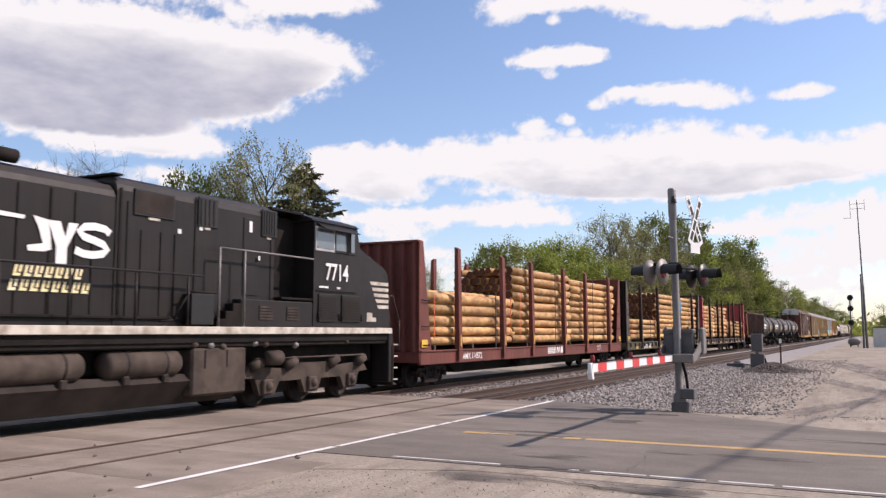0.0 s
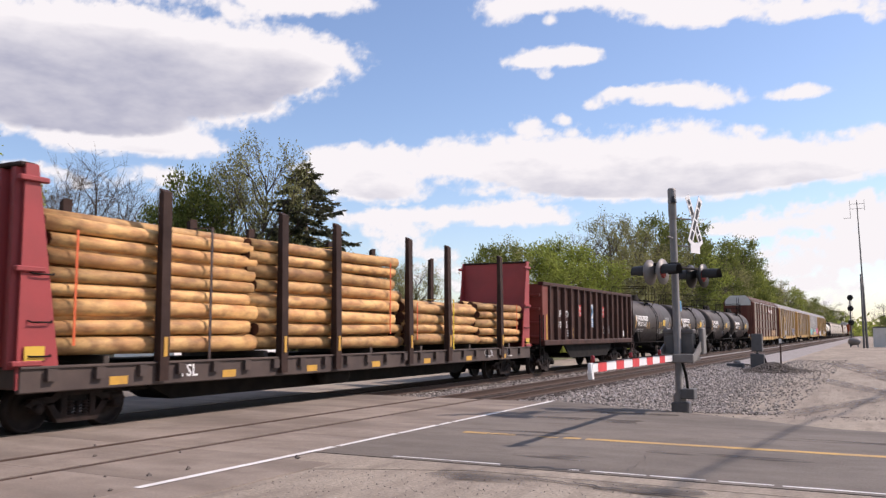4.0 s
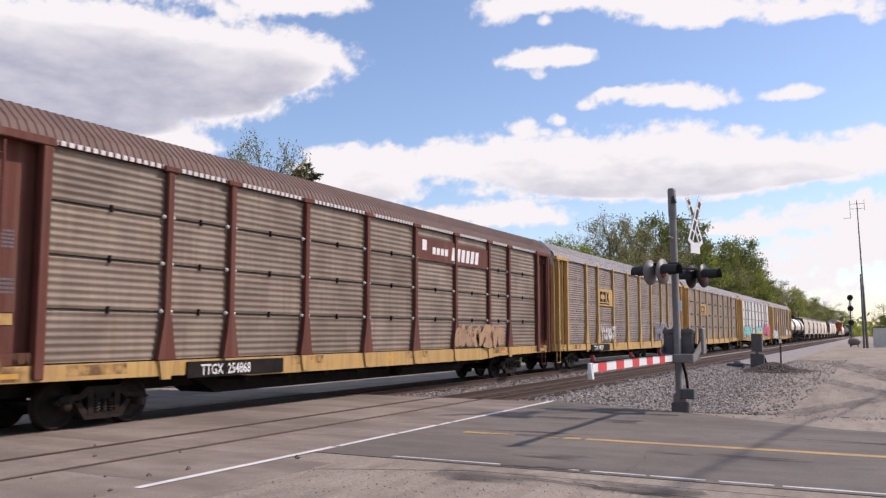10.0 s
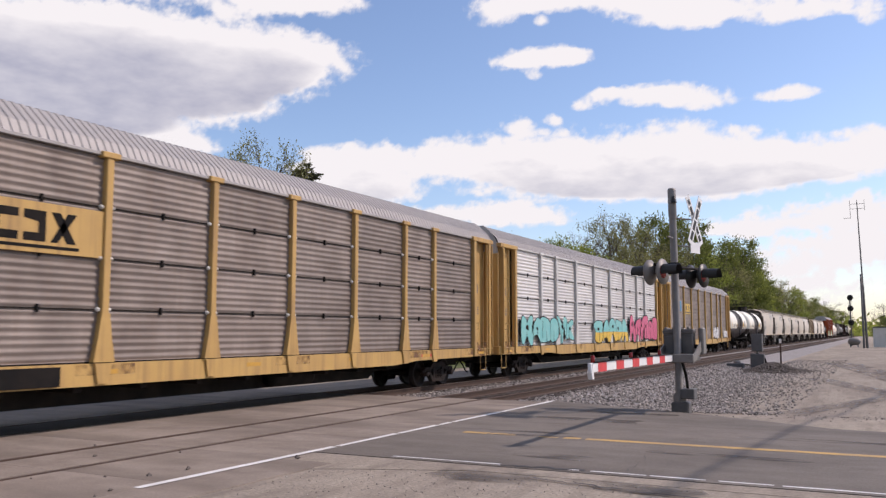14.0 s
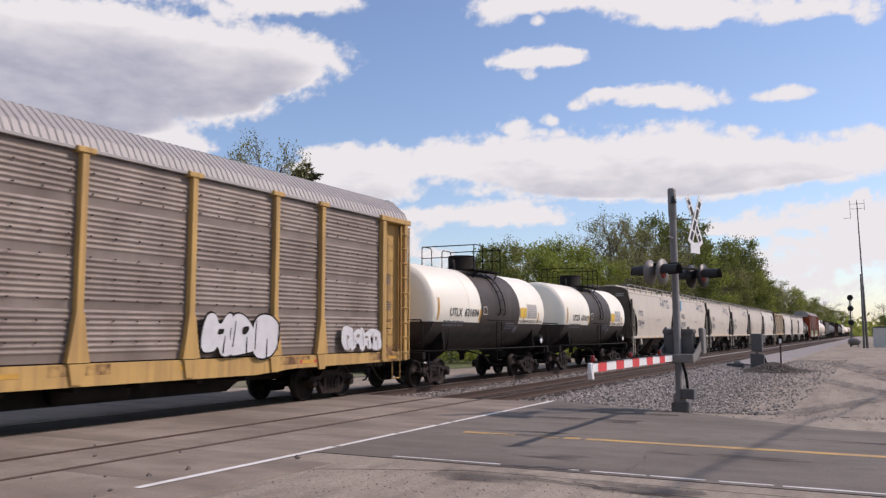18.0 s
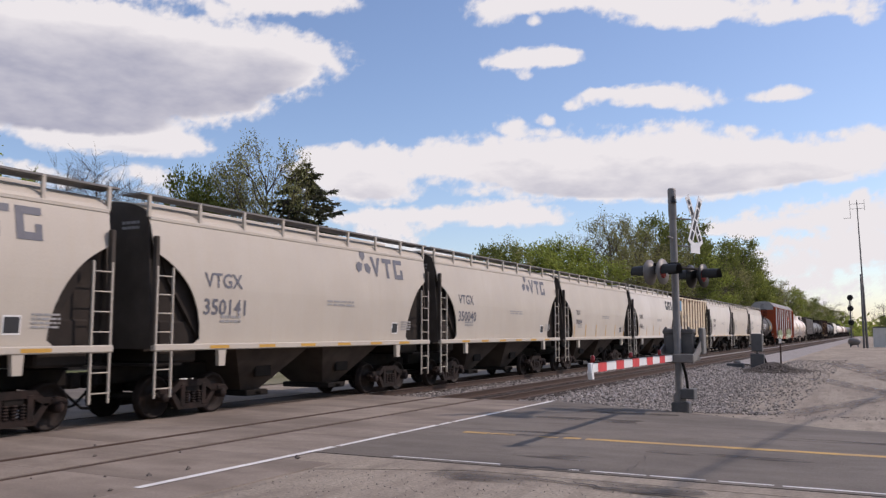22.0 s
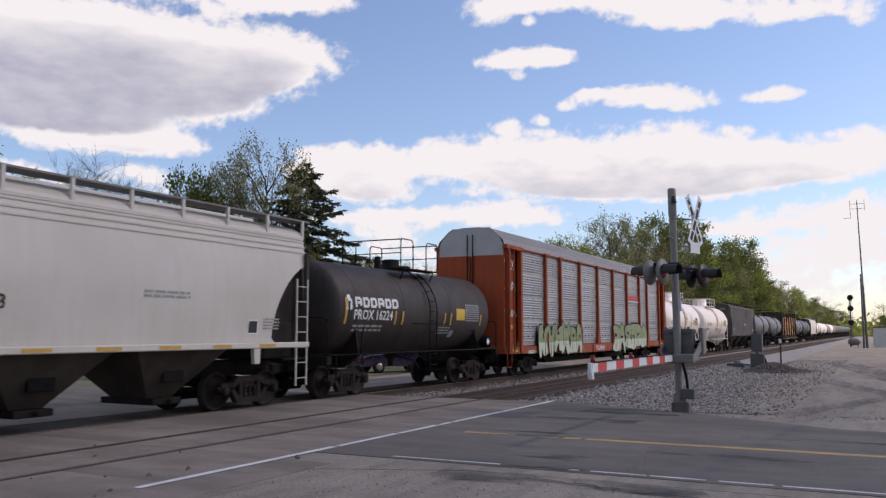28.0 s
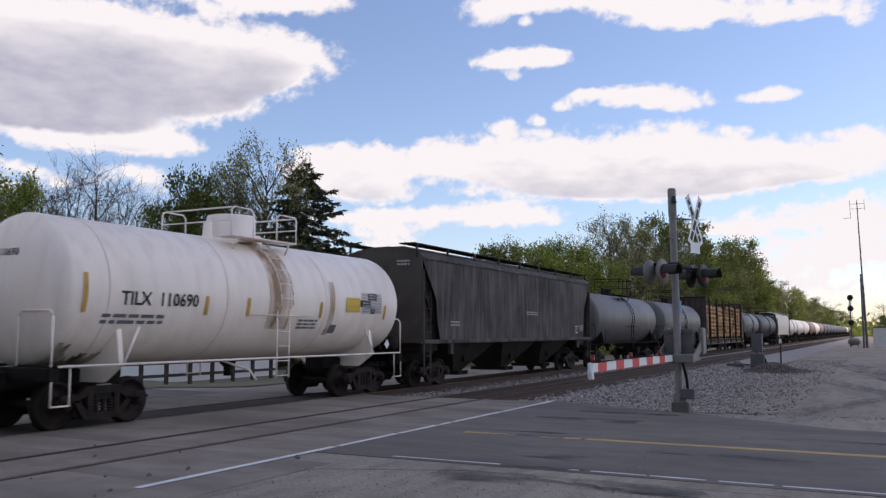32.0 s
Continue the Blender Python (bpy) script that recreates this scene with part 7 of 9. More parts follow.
# asphalt road across the tracks, with its flared edge
road = thing("road", "worn grey asphalt road with cracked edges", "road", kind="structure")
outline = [(60, 11.0), (60, 17.6), (2.5, 17.6), (-0.9, 18.1), (-3.8, 20.0), (-7.95, 22.0), (-7.95, 11.0)]
part("roadway", Geo().poly([(a, b, -0.25) for a, b in outline], (0, 0, 0.25)), ASPHALT, road)
part("roadway", Geo().box(-90, -18.2, 8.5, 20.5, -0.25, -0.005), ASPHALT, road)
part("road_shoulder", Geo().poly([(-7.95, 9.2, -0.2), (-7.95, 11.0, -0.2), (60, 11.0, -0.2), (60, 10.6, -0.2), (-5.0, 10.55, -0.2), (-6.6, 9.9, -0.2)], (0, 0, 0.19)), GRAVEL, road)


def line_pieces(name, pieces, y0, y1, mat, label):
    for a, b in pieces:
        r = random.Random(int(a * 10))
        n = max(2, int(abs(b - a) / 0.4))
        top, low = [], []
        for i in range(n + 1):
            x = a + (b - a) * i / n
            top.append((x, y1 + r.uniform(-0.012, 0.012), 0.004))
            low.append((x, y0 + r.uniform(-0.012, 0.012), 0.004))
        g = Geo().add(low + top, [(i, i + 1, n + 2 + i, n + 1 + i) for i in range(n)])
        part(name, g, mat, road, label)


line_pieces("edge_line", [(-6.6, -4.85), (-3.95, -3.7), (-3.55, -2.8), (-2.75, -2.05), (-1.9, -1.25), (-1.15, 0.1), (0.15, 20)], 11.12, 11.185, LINE_WHITE, "worn white edge line")
line_pieces("centre_line", [(-7.0, -6.5), (-6.45, -5.95), (-5.5, -5.15), (-5.05, -4.75), (-4.65, 20)], 14.31, 14.53, LINE_YELLOW, "worn yellow centre line")
g = Geo()
r = random.Random(2)
for (x0, y0, x1, y1, wd) in ((-4.85, 11.1, -3.6, 11.2, 0.05), (-6.4, 14.35, -4.9, 14.6, 0.05), (-7.6, 20.5, -5.6, 20.3, 0.04), (-3.1, 11.2, -3.3, 14.2, 0.02), (-2.4, 10.0, -0.6, 9.6, 0.03), (-4.0, 10.3, -2.2, 9.9, 0.03)):
    n = 14
    pts = [(x0 + (x1 - x0) * i / n + r.uniform(-0.05, 0.05), y0 + (y1 - y0) * i / n + r.uniform(-0.06, 0.06)) for i in range(n + 1)]
    for (a, b), (c, d) in zip(pts, pts[1:]):
        k = wd * r.uniform(0.4, 1.3)
        g.add([(a, b - k, 0.005), (c, d - k, 0.005), (c, d + k, 0.005), (a, b + k, 0.005)], [(0, 1, 2, 3)])
part("crack", g, TAR, road, "dark cracks and tar seams", kind="stuff")

STAIN = worn("oil_and_tyre_stain", (0.1, 0.085, 0.074), 0.4, 2.4, (0.4, 1, 1), 0.2)
TRACKS = worn("damp_tyre_tracks", (0.2, 0.165, 0.135), 0.42, 1.3, (1.5, 0.3, 1), 0.25)
for cx, cy, w_, d_, seed in ((-5.6, 17.6, 2.6, 0.7, 1), (-6.2, 15.0, 1.6, 0.35, 2), (-4.4, 12.2, 1.4, 0.5, 3), (-2.2, 13.4, 2.2, 0.4, 4), (-3.8, 10.2, 3.4, 0.8, 5), (-0.8, 16.0, 3.0, 0.4, 6), (-5.2, 19.4, 2.2, 0.5, 7)):
    part("stain", flat_shapes([round_blob(cx, cy, w_, d_, random.Random(seed), 20, 0.2)]), STAIN, road, "dark oil and tyre stain", at=pose(0, 0, 0.0032))

# shade under the train, put into the colour of the panels between its rails
SHADED_CONCRETE = shade("train_shade_concrete", (0.075, 0.06, 0.05), 0.8, second=(0.04, 0.032, 0.027), scale=0.8, amount=0.8, bump=0.2, spec=0.2)
# concrete crossing panels between and beside the rails
crossing = thing("level_crossing", "dusty concrete level crossing with rails set flush", "level crossing", kind="structure")
GAUGE = 0.7525
edges = []
for tx in (TRACK_X, NEAR_TRACK_X):
    for s in (-1, 1):
        edges.append((tx + s * GAUGE, s))
cuts = [-18.2]
for tx in (TRACK_X, NEAR_TRACK_X):
    cuts += [tx - GAUGE - 0.075, tx - GAUGE + 0.15, tx + GAUGE - 0.15, tx + GAUGE + 0.075]
cuts.append(-7.95)
for i in range(0, len(cuts), 2):
    a, b = cuts[i], cuts[i + 1]
    y = -14.0
    while y < 21.4:
        d = min(2.44, 21.6 - y)
        part("panel", Geo().box(a, b, y, y + d - 0.006, -0.25, 0.0, 0.004), SHADED_CONCRETE if a > TRACK_X - 1 and b < TRACK_X + 1 else CONCRETE, crossing)
        y += d
part("apron", Geo().box(-7.95, -7.05, -14, 10.2, -0.2, -0.004, 0.004), CONCRETE, crossing)
g = Geo()
for a, b in ((7.5, 11.6), (11.7, 13.6), (13.7, 15.2), (15.3, 15.8), (15.9, 18.4), (18.45, 22.0)):
    g.add([(-7.98 + (0.03 if a > 7.6 else 0.0) - 0.065, a, 0.004), (-7.98 + 0.065, a, 0.004), (-7.98 + 0.065, b, 0.004), (-7.98 - 0.065, b, 0.004)], [(0, 1, 2, 3)])
part("stop_line", g, LINE_WHITE, crossing, "worn white stop line")

# two tracks
RAIL = [(-0.07, -0.18), (0.07, -0.18), (0.07, -0.165), (0.012, -0.14), (0.012, -0.045), (0.037, -0.035), (0.037, -0.004), (0.03, 0.0), (-0.03, 0.0), (-0.037, -0.004), (-0.037, -0.035), (-0.012, -0.045), (-0.012, -0.14), (-0.07, -0.165)]
for tx in (TRACK_X, NEAR_TRACK_X):
    tr = thing("railway_track", "rusty steel rails on timber ties in grey ballast", "railway track", "two tracks", "structure", pose(tx, 0, 0))
    for s in (-1, 1):
        cx = s * GAUGE
        part("rail", Geo().loft([[(cx + a, y, b) for a, b in RAIL] for y in (-120, 1500)]), RAIL_RUST, tr)
        part("rail_head", Geo().box(cx - 0.028, cx + 0.028, -120, 1500, 0.0, 0.003), TREAD_STEEL if tx == TRACK_X else RAIL_RUST, tr, "worn rail head")
    tie = Geo().box(-1.3, 1.3, -0.11, 0.11, -0.36, -0.18, 0.015)
    y, k = 22.0, 0
    rest = Geo()
    while y < 260:
        if k < 150:
            part("tie", shared("tie", lambda: tie), TIE_WOOD, tr, at=pose(0, y, 0))
        else:
            rest.box(-1.3, 1.3, y - 0.11, y + 0.11, -0.36, -0.18)
        y += 0.53
        k += 1
    part("far_ties", rest, TIE_WOOD, tr, kind="stuff")
berm = []
for y in [21.7, 24, 30, 60, 200, 600, 1500]:
    berm.append([(-20.5, y, -0.6), (-18.6, y, -0.5), (-17.0, y, -0.215), (-13.0, y, -0.215), (-12.7, y, -0.28), (-12.5, y, -0.215), (-9.0, y, -0.215), (-6.8, y, -0.47), (-6.0, y, -0.7)])
solid("track_bed", Geo().loft(berm, closed=False), BALLAST, "crushed grey stone ballast under the tracks", "ballast", kind="structure")


def stones(name, count, area, size, zf, seed, label, material=None):
    rng = np.random.default_rng(seed)
    base = np.array([(1, 0, 0), (-1, 0, 0), (0, 1, 0), (0, -1, 0), (0, 0, 1), (0, 0, -1)], float)
    tri = [(0, 2, 4), (2, 1, 4), (1, 3, 4), (3, 0, 4), (2, 0, 5), (1, 2, 5), (3, 1, 5), (0, 3, 5)]
    vs, fs = [], []
    for k in range(count):
        x, y = area(rng)
        s = size * rng.uniform(0.5, 1.5)
        p = base * (1 + rng.uniform(-0.35, 0.35, (6, 1))) * s * np.array([1, 0.85, 0.65])
        a = rng.uniform(0, 6.28)
        c, d = math.cos(a), math.sin(a)
        z = zf(x, y) + s * 0.25
        vs += [(x + q[0] * c - q[1] * d, y + q[0] * d + q[1] * c, z + q[2] + 0.3 * q[0]) for q in p]
        fs += [tuple(6 * k + i for i in f) for f in tri]
    g = Geo()
    g.v, g.f, g.s = vs, fs, [False] * len(fs)
    me = bpy.data.meshes.new(name)
    me.from_pydata(vs, [], fs)
    return solid(name, me, material or STONE_MIX, label, "stones", kind="stuff")


STONE_MIX = shade("mixed_stones", (0.37, 0.33, 0.295), 0.9, second=(0.23, 0.195, 0.17), scale=5)
t_ = STONE_MIX.node_tree
isl = t_.nodes.new("ShaderNodeNewGeometry")
hs_ = t_.nodes.new("ShaderNodeHueSaturation")
mr_ = t_.nodes.new("ShaderNodeMapRange")
mr_.inputs["To Min"].default_value, mr_.inputs["To Max"].default_value = 0.3, 1.35
src_ = t_.nodes["Principled BSDF"].inputs["Base Color"].links[0].from_socket
t_.links.new(isl.outputs["Random Per Island"], mr_.inputs["Value"])
t_.links.new(mr_.outputs[0], hs_.inputs["Value"])
t_.links.new(src_, hs_.inputs["Color"])
t_.links.new(hs_.outputs[0], t_.nodes["Principled BSDF"].inputs["Base Color"])


DARK_STONE = shade("dark_stones", (0.15, 0.125, 0.108), 0.9, second=(0.08, 0.066, 0.057), scale=5)


def shoulder_z(x, y):
    if x < -9.0:
        return -0.215
    if x < -6.8:
        return -0.215 - 0.255 * (x + 9.0) / 2.2
    return ground_z(x, y)


def shoulder_area(rng):
    y = 21.9 + 38 * rng.random() ** 1.9
    lim = -3.2 if y > 24 else -4.6
    return rng.uniform(-10.0, lim - 1.6 - 0.04 * (y - 22)) + abs(rng.normal(0, 0.9)), y


for k, (x0, y0, x1, y1, w_) in enumerate(((2.5, 21.0, -3.0, 70.0, 0.5), (4.2, 21.0, -1.4, 70.0, 0.5), (0.5, 20.5, 6.5, 60.0, 0.45), (6.0, 24.0, -3.5, 46.0, 0.6), (-2.6, 21.0, 1.0, 40.0, 0.4))):
    g = Geo()
    n = 40
    vs = []
    for i in range(n + 1):
        a = i / n
        x, y = x0 + (x1 - x0) * a + 0.7 * math.sin(a * 4 + k), y0 + (y1 - y0) * a
        vs += [(x - w_, y, ground_z(x - w_, y) + 0.03), (x + w_, y, ground_z(x + w_, y) + 0.03)]
    solid("tyre_track", g.add(vs, [(2 * i, 2 * i + 1, 2 * i + 3, 2 * i + 2) for i in range(n)], True), TRACKS, "dark tyre track worn into the gravel yard", "tyre track", kind="structure")
stones("ballast_stones", 15000, shoulder_area, 0.05, shoulder_z, 5, "loose grey ballast stones beside the track")
stones("ballast_stones", 7000, lambda q: (q.uniform(-13.9, -11.5), 21.9 + 45 * q.random() ** 1.7), 0.05, lambda x, y: -0.215, 6, "loose grey ballast stones between the tracks")
stones("gravel", 2600, lambda q: (q.uniform(-7.0, 3.0), q.uniform(5.0, 10.4)), 0.01, lambda x, y: max(ground_z(x, y), -0.03), 7, "small loose gravel on the dusty ground")
stones("ballast_stones", 6000, lambda q: (-6.5 + 4.0 * q.random() ** 1.8, 21.5 + 55 * q.random() ** 1.5), 0.04, lambda x, y: ground_z(x, y), 10, "loose ballast stones thinning out over the yard")
stones("gravel_mound", 2600, lambda q: (-5.8 + q.normal(0, 0.9), 53.5 + q.normal(0, 1.5)), 0.05, lambda x, y: ground_z(x, y) + 0.5 * math.exp(-((x + 5.8) ** 2 + ((y - 53.5) * 0.6) ** 2) / 1.2), 11, "heap of dark loose stone by the relay case", DARK_STONE)
stones("gravel", 9000, lambda q: (q.uniform(-6.5, 12.0), 19.8 + 45 * q.random() ** 1.1), 0.014, lambda x, y: ground_z(x, y), 9, "scattered gravel on the railway yard")
stones("gravel", 900, lambda q: (q.normal(-1.0, 3.5), 21 + 40 * q.random()), 0.02, lambda x, y: ground_z(x, y), 19, "dark stones scattered over the yard", DARK_STONE)
stones("road_pebbles", 16, lambda q: (q.uniform(-13, -7.5), q.uniform(6, 12)), 0.035, lambda x, y: 0.0, 8, "dark pebbles scattered on the crossing", DARK_STONE)

# ---- crossing signal with a lowered gate ----
CASE_DARK = shade("gate_machine_grey", (0.085, 0.08, 0.078), 0.6, second=(0.15, 0.14, 0.132), scale=4)
MX, MY = -4.36, 20.75


def crossing_signal():
    t = thing("crossing_signal", "grey crossing signal mast with flashing lamps, crossbuck and lowered gate", "crossing signal", at=pose(MX, MY, 0, 0, -0.7, 0))
    face = pose(0, 0, 0, 0, 0, -15)
    part("foundation", Geo().box(-0.17, 0.24, -0.18, 0.18, -0.35, 0.2, 0.03), CASE_DARK, t)
    part("pole", Geo().lathe([(0.15, 0.1), (0.15, 0.35), (0.09, 0.42), (0.088, 4.55), (0.075, 4.6), (0.075, 5.1)], "z", n=18), GALV, t)
    part("pole_cap", Geo().lathe([(0.085, 4.55), (0.1, 4.7), (0.1, 5.3), (0.08, 5.34), (0.0, 5.35)], "z", n=16), GALV, t)
    part("bell", Geo().lathe([(0.0, 5.02), (0.05, 5.0), (0.065, 4.9), (0.075, 4.85)], "z", (0.06, -0.1, 0.12), 12), LAMP_BLACK, t)
    part("junction_box", Geo().box(0.08, 0.4, -0.3, 0.1, 0.28, 0.52, 0.02), CASE_GREY, t)
    part("conduit", Geo().path([(0.22, -0.1, 0.5), (0.2, -0.12, 0.8), (0.13, -0.12, 1.1), (0.12, -0.1, 1.35)], 0.035, 8), FRAME_BLACK, t)
    # gate machine, brackets and counterweights
    part("gate_machine", Geo().box(-0.36, 0.34, 0.12, 0.46, 1.28, 1.84, 0.03), CASE_DARK, t)
    for x in (-0.3, -0.12, 0.06, 0.24):
        part("lid_bolt", Geo().lathe([(0.0, 0.06), (0.03, 0.05), (0.035, 0.0)], "z", (x, 0.16, 1.92), 8), GALV, t)
    part("gate_machine_door", Geo().box(-0.3, 0.0, 0.1, 0.12, 1.34, 1.76, 0.01), CASE_GREY, t)
    part("gate_machine_lid", Geo().box(-0.38, 0.36, 0.1, 0.48, 1.8, 1.92, 0.03), CASE_DARK, t)
    part("machine_bracket", Geo().box(-0.3, 0.4, -0.12, 0.7, 1.15, 1.26, 0.02), GALV, t)
    part("pivot_shaft", Geo().tube((-0.42, 0.3, 1.5), (0.5, 0.3, 1.5), 0.05, 10), FRAME_BLACK, t)
    for s in (-1, 1):
        x = 0.05 + s * 0.42
        g = Geo().poly([(x, -0.55, 1.16), (x, -0.55, 1.34), (x, 0.3, 1.62), (x, 0.6, 1.72), (x, 0.6, 1.5), (x, 0.3, 1.38)], (0.03, 0, 0))
        part("gate_side_arm", g, GALV, t)
        part("counterweight", Geo().box(x - 0.03, x + 0.08, 0.3, 0.7, 1.3, 1.95, 0.03), GALV if s > 0 else CASE_DARK, t)
    part("arm_adapter", Geo().box(-0.38, 0.5, -0.75, -0.5, 1.14, 1.34, 0.02), GALV, t)
    # striped arm towards the road
    arm = part("gate_arm", Geo().box(-0.03, 0.03, -6.95, -0.7, 1.17, 1.33, 0.01), SIGN_WHITE, t, "white gate arm with red stripes")
    y = -6.55
    while y < -1.0:
        part("red_stripe", Geo().box(-0.034, 0.034, y, y + 0.5, 1.168, 1.332), GATE_RED, arm)
        y += 1.13
    for y in (-6.75, -4.3, -1.9):
        part("arm_lamp", Geo().lathe([(0.0, 1.46), (0.035, 1.45), (0.04, 1.37), (0.03, 1.33)], "z", (0, y, 0), 10), LENS_RED, arm, "small red arm lamp")
    part("arm_cable", Geo().path([(0.04, -6.8, 1.34), (0.045, -4.5, 1.35), (0.04, -0.7, 1.34)], 0.012, 5), FRAME_BLACK, arm)
    part("tip_bracket", Geo().poly([(-0.04, -6.95, 1.17), (-0.04, -6.9, 1.06), (-0.04, -6.82, 1.06), (-0.04, -6.85, 1.33)], (0.08, 0, 0)), SIGN_WHITE, arm)
    # lamps on two cross arms
    part("cross_arm", Geo().path([(0, -1.0, 3.42), (0, 1.3, 3.42)], 0.035, 8), FRAME_BLACK, t, at=face)
    part("cross_arm_clamp", Geo().box(-0.14, 0.14, -0.14, 0.14, 3.3, 3.52, 0.02), FRAME_BLACK, t)
    for y in (-0.92, 1.2):
        for s in (-1, 1):
            part("lamp_backboard", Geo().lathe([(0.0, 0.02), (0.3, 0.02), (0.3, -0.01), (0.12, -0.12), (0.0, -0.13)], "x", n=24), GALV if y < 0 else LAMP_BLACK, t, "round lamp backboard", at=face @ pose(s * 0.16, y, 3.25, 0, 0, 0 if s > 0 else 180))
            part("lamp_lens", Geo().lathe([(0.0, 0.06), (0.1, 0.05), (0.16, 0.02)], "x", n=18), LENS_RED, t, at=face @ pose(s * 0.16, y, 3.25, 0, 0, 0 if s > 0 else 180))
            g = Geo()
            rings = []
            for k in range(2):
                rr = 0.18 if k == 0 else 0.16
                rings.append([((0.02, 0.4)[k], rr * math.cos(a), rr * math.sin(a)) for a in [math.radians(d) for d in range(-20, 201, 20)]])
            g.loft(rings, closed=False, smooth=True)
            part("lamp_hood", g, LAMP_BLACK, t, at=face @ pose(s * 0.18, y, 3.25, 0, 0, 0 if s > 0 else 180))
        part("lamp_hanger", Geo().tube((0, y, 3.42), (0, y, 3.2), 0.05, 8), LAMP_BLACK, t, at=face)
    # crossbuck facing the road, and its plate
    cb = part("crossbuck", Geo().box(0.17, 0.19, 0.65, 0.85, 4.5, 4.7, 0.005), GALV, t, "white crossbuck boards", at=face)
    for s in (-1, 1):
        b = part("board", Geo().box(-0.006, 0.006, -0.68, 0.68, -0.115, 0.115, 0.003), SIGN_WHITE, cb, at=pose(0.21 + 0.014 * s, 0.75, 4.6, s * 60, 0, 0))
        part("board_lettering", text_bars(1.15, 0.22, 1, 4 + s).mesh("bars"), PAINT_BLACK, cb, at=pose(0.21 + 0.014 * s, 0.75, 4.6, s * 60, 0, 0) @ Matrix.Translation((0.008, -0.58, -0.11)) @ SIDE)
    for z in (4.62, 3.95):
        part("crossbuck_bracket", Geo().tube((0.0, 0.0, z), (0.18, 0.75, z), 0.02, 6), GALV, t, at=face)
    part("track_count_plate", Geo().box(0.19, 0.2, 0.5, 1.0, 3.78, 4.05, 0.01), SIGN_WHITE, t, "white plate under the crossbuck", at=face)
    part("blue_notice", Geo().box(0.06, 0.1, 0.02, 0.14, 2.35, 2.6, 0.005), PAINT_BLUE, t, "small blue notice")
    part("upper_bracket", Geo().tube((0, -0.6, 4.1), (0, 0, 4.12), 0.02, 6).box(-0.02, 0.1, -0.62, -0.05, 3.36, 3.4), GALV, t)
    return t


crossing_signal()

# ---- railway equipment beside the line ----
def relay_case(at):
    t = thing("relay_case", "grey metal relay case on a post", "relay case", at=at)
    part("post", Geo().lathe([(0.09, -0.2), (0.09, 1.2)], "z", n=12), GALV, t)
    part("case", Geo().box(-0.32, 0.32, -0.25, 0.25, 1.1, 2.2, 0.03), CASE_GREY, t)
    part("lower_case", Geo().box(-0.4, 0.42, -0.28, 0.28, 0.1, 0.95, 0.04), CASE_GREY, t)
    part("door", Geo().box(-0.28, 0.28, -0.275, -0.25, 1.15, 2.15, 0.01), CASE_GREY, t)
    part("conduit", Geo().path([(0.45, 0, 0.0), (0.5, 0, 0.4), (0.42, 0, 0.7)], 0.05, 8), FRAME_BLACK, t)
    part("cable", Geo().path([(-0.4, 0, 0.25), (-0.9, 0, 0.3), (-1.3, 0, 0.15), (-1.7, 0, 0.05)], 0.04, 6), FRAME_BLACK, t)


relay_case(pose(-6.95, 56.0, -0.45))
t = thing("switch_machine", "low grey switch machine beside the rail", "switch machine", at=pose(-8.2, 55.5, -0.42))
part("case", Geo().box(-0.5, 0.5, -0.3, 0.3, 0.0, 0.35, 0.04), CASE_GREY, t)
part("motor", Geo().lathe([(0.0, 0.5), (0.2, 0.48), (0.22, 0.4), (0.22, 0.15)], "z", (0.1, 0, 0), 14), GALV, t)
t = thing("marker_post", "thin rusty marker post by the track", "post", at=pose(-6.1, 61.0, -0.45))
part("stake", Geo().box(-0.05, 0.05, -0.05, 0.05, -0.2, 1.9, 0.01), RAIL_RUST, t)
part("tag", Geo().box(-0.08, 0.08, -0.06, -0.05, 1.55, 1.85), SIGN_WHITE, t)
t = thing("rail_signal", "tall railway signal mast with three round black heads", "railway signal", at=pose(-4.6, 157.0, -0.45))
part("mast", Geo().lathe([(0.14, 0.0), (0.12, 8.2), (0.0, 8.25)], "z", n=12), CASE_GREY, t)
for z in (8.0, 6.2, 3.9):
    h = part("signal_head", Geo().lathe([(0.0, 0.1), (0.46, 0.1), (0.48, 0.05), (0.46, 0.0), (0.0, 0.0)], "y", n=24), LAMP_BLACK, t, at=pose(0.05, -0.3, z))
    part("hood", Geo().lathe([(0.22, -0.5), (0.22, 0.0)], "y", n=14), LAMP_BLACK, h)
part("ladder_rail", Geo().path([(0.3, 0.2, 0), (0.25, 0.2, 7.8)], 0.03, 6).path([(-0.3, 0.2, 0), (-0.25, 0.2, 7.8)], 0.03, 6), GALV, t)
t = thing("antenna_mast", "thin leaning radio mast with a small antenna array", "antenna mast", at=pose(-2.0, 136.0, -0.5, 0, -1.3, 0))
part("mast", Geo().lathe([(0.17, 0.0), (0.15, 9.0), (0.11, 9.2), (0.09, 15), (0.06, 21.2)], "z", n=10), CASE_GREY, t)
g = Geo().path([(-0.95, 0, 20.9), (0.95, 0, 20.9)], 0.03, 5).path([(-0.95, 0, 20.2), (0.95, 0, 20.2)], 0.03, 5)
for x in (-0.95, 0.0, 0.95):
    g.path([(x, 0, 19.9), (x, 0, 21.5)], 0.03, 5)
g.path([(-1.9, 0, 18.9), (-0.95, 0, 18.9), (-0.95, 0, 20.2)], 0.03, 5)
part("antenna", g, CASE_GREY, t)
t = thing("utility_pole", "short grey pole beside the radio mast", "pole", at=pose(-2.4, 135.6, -0.5))
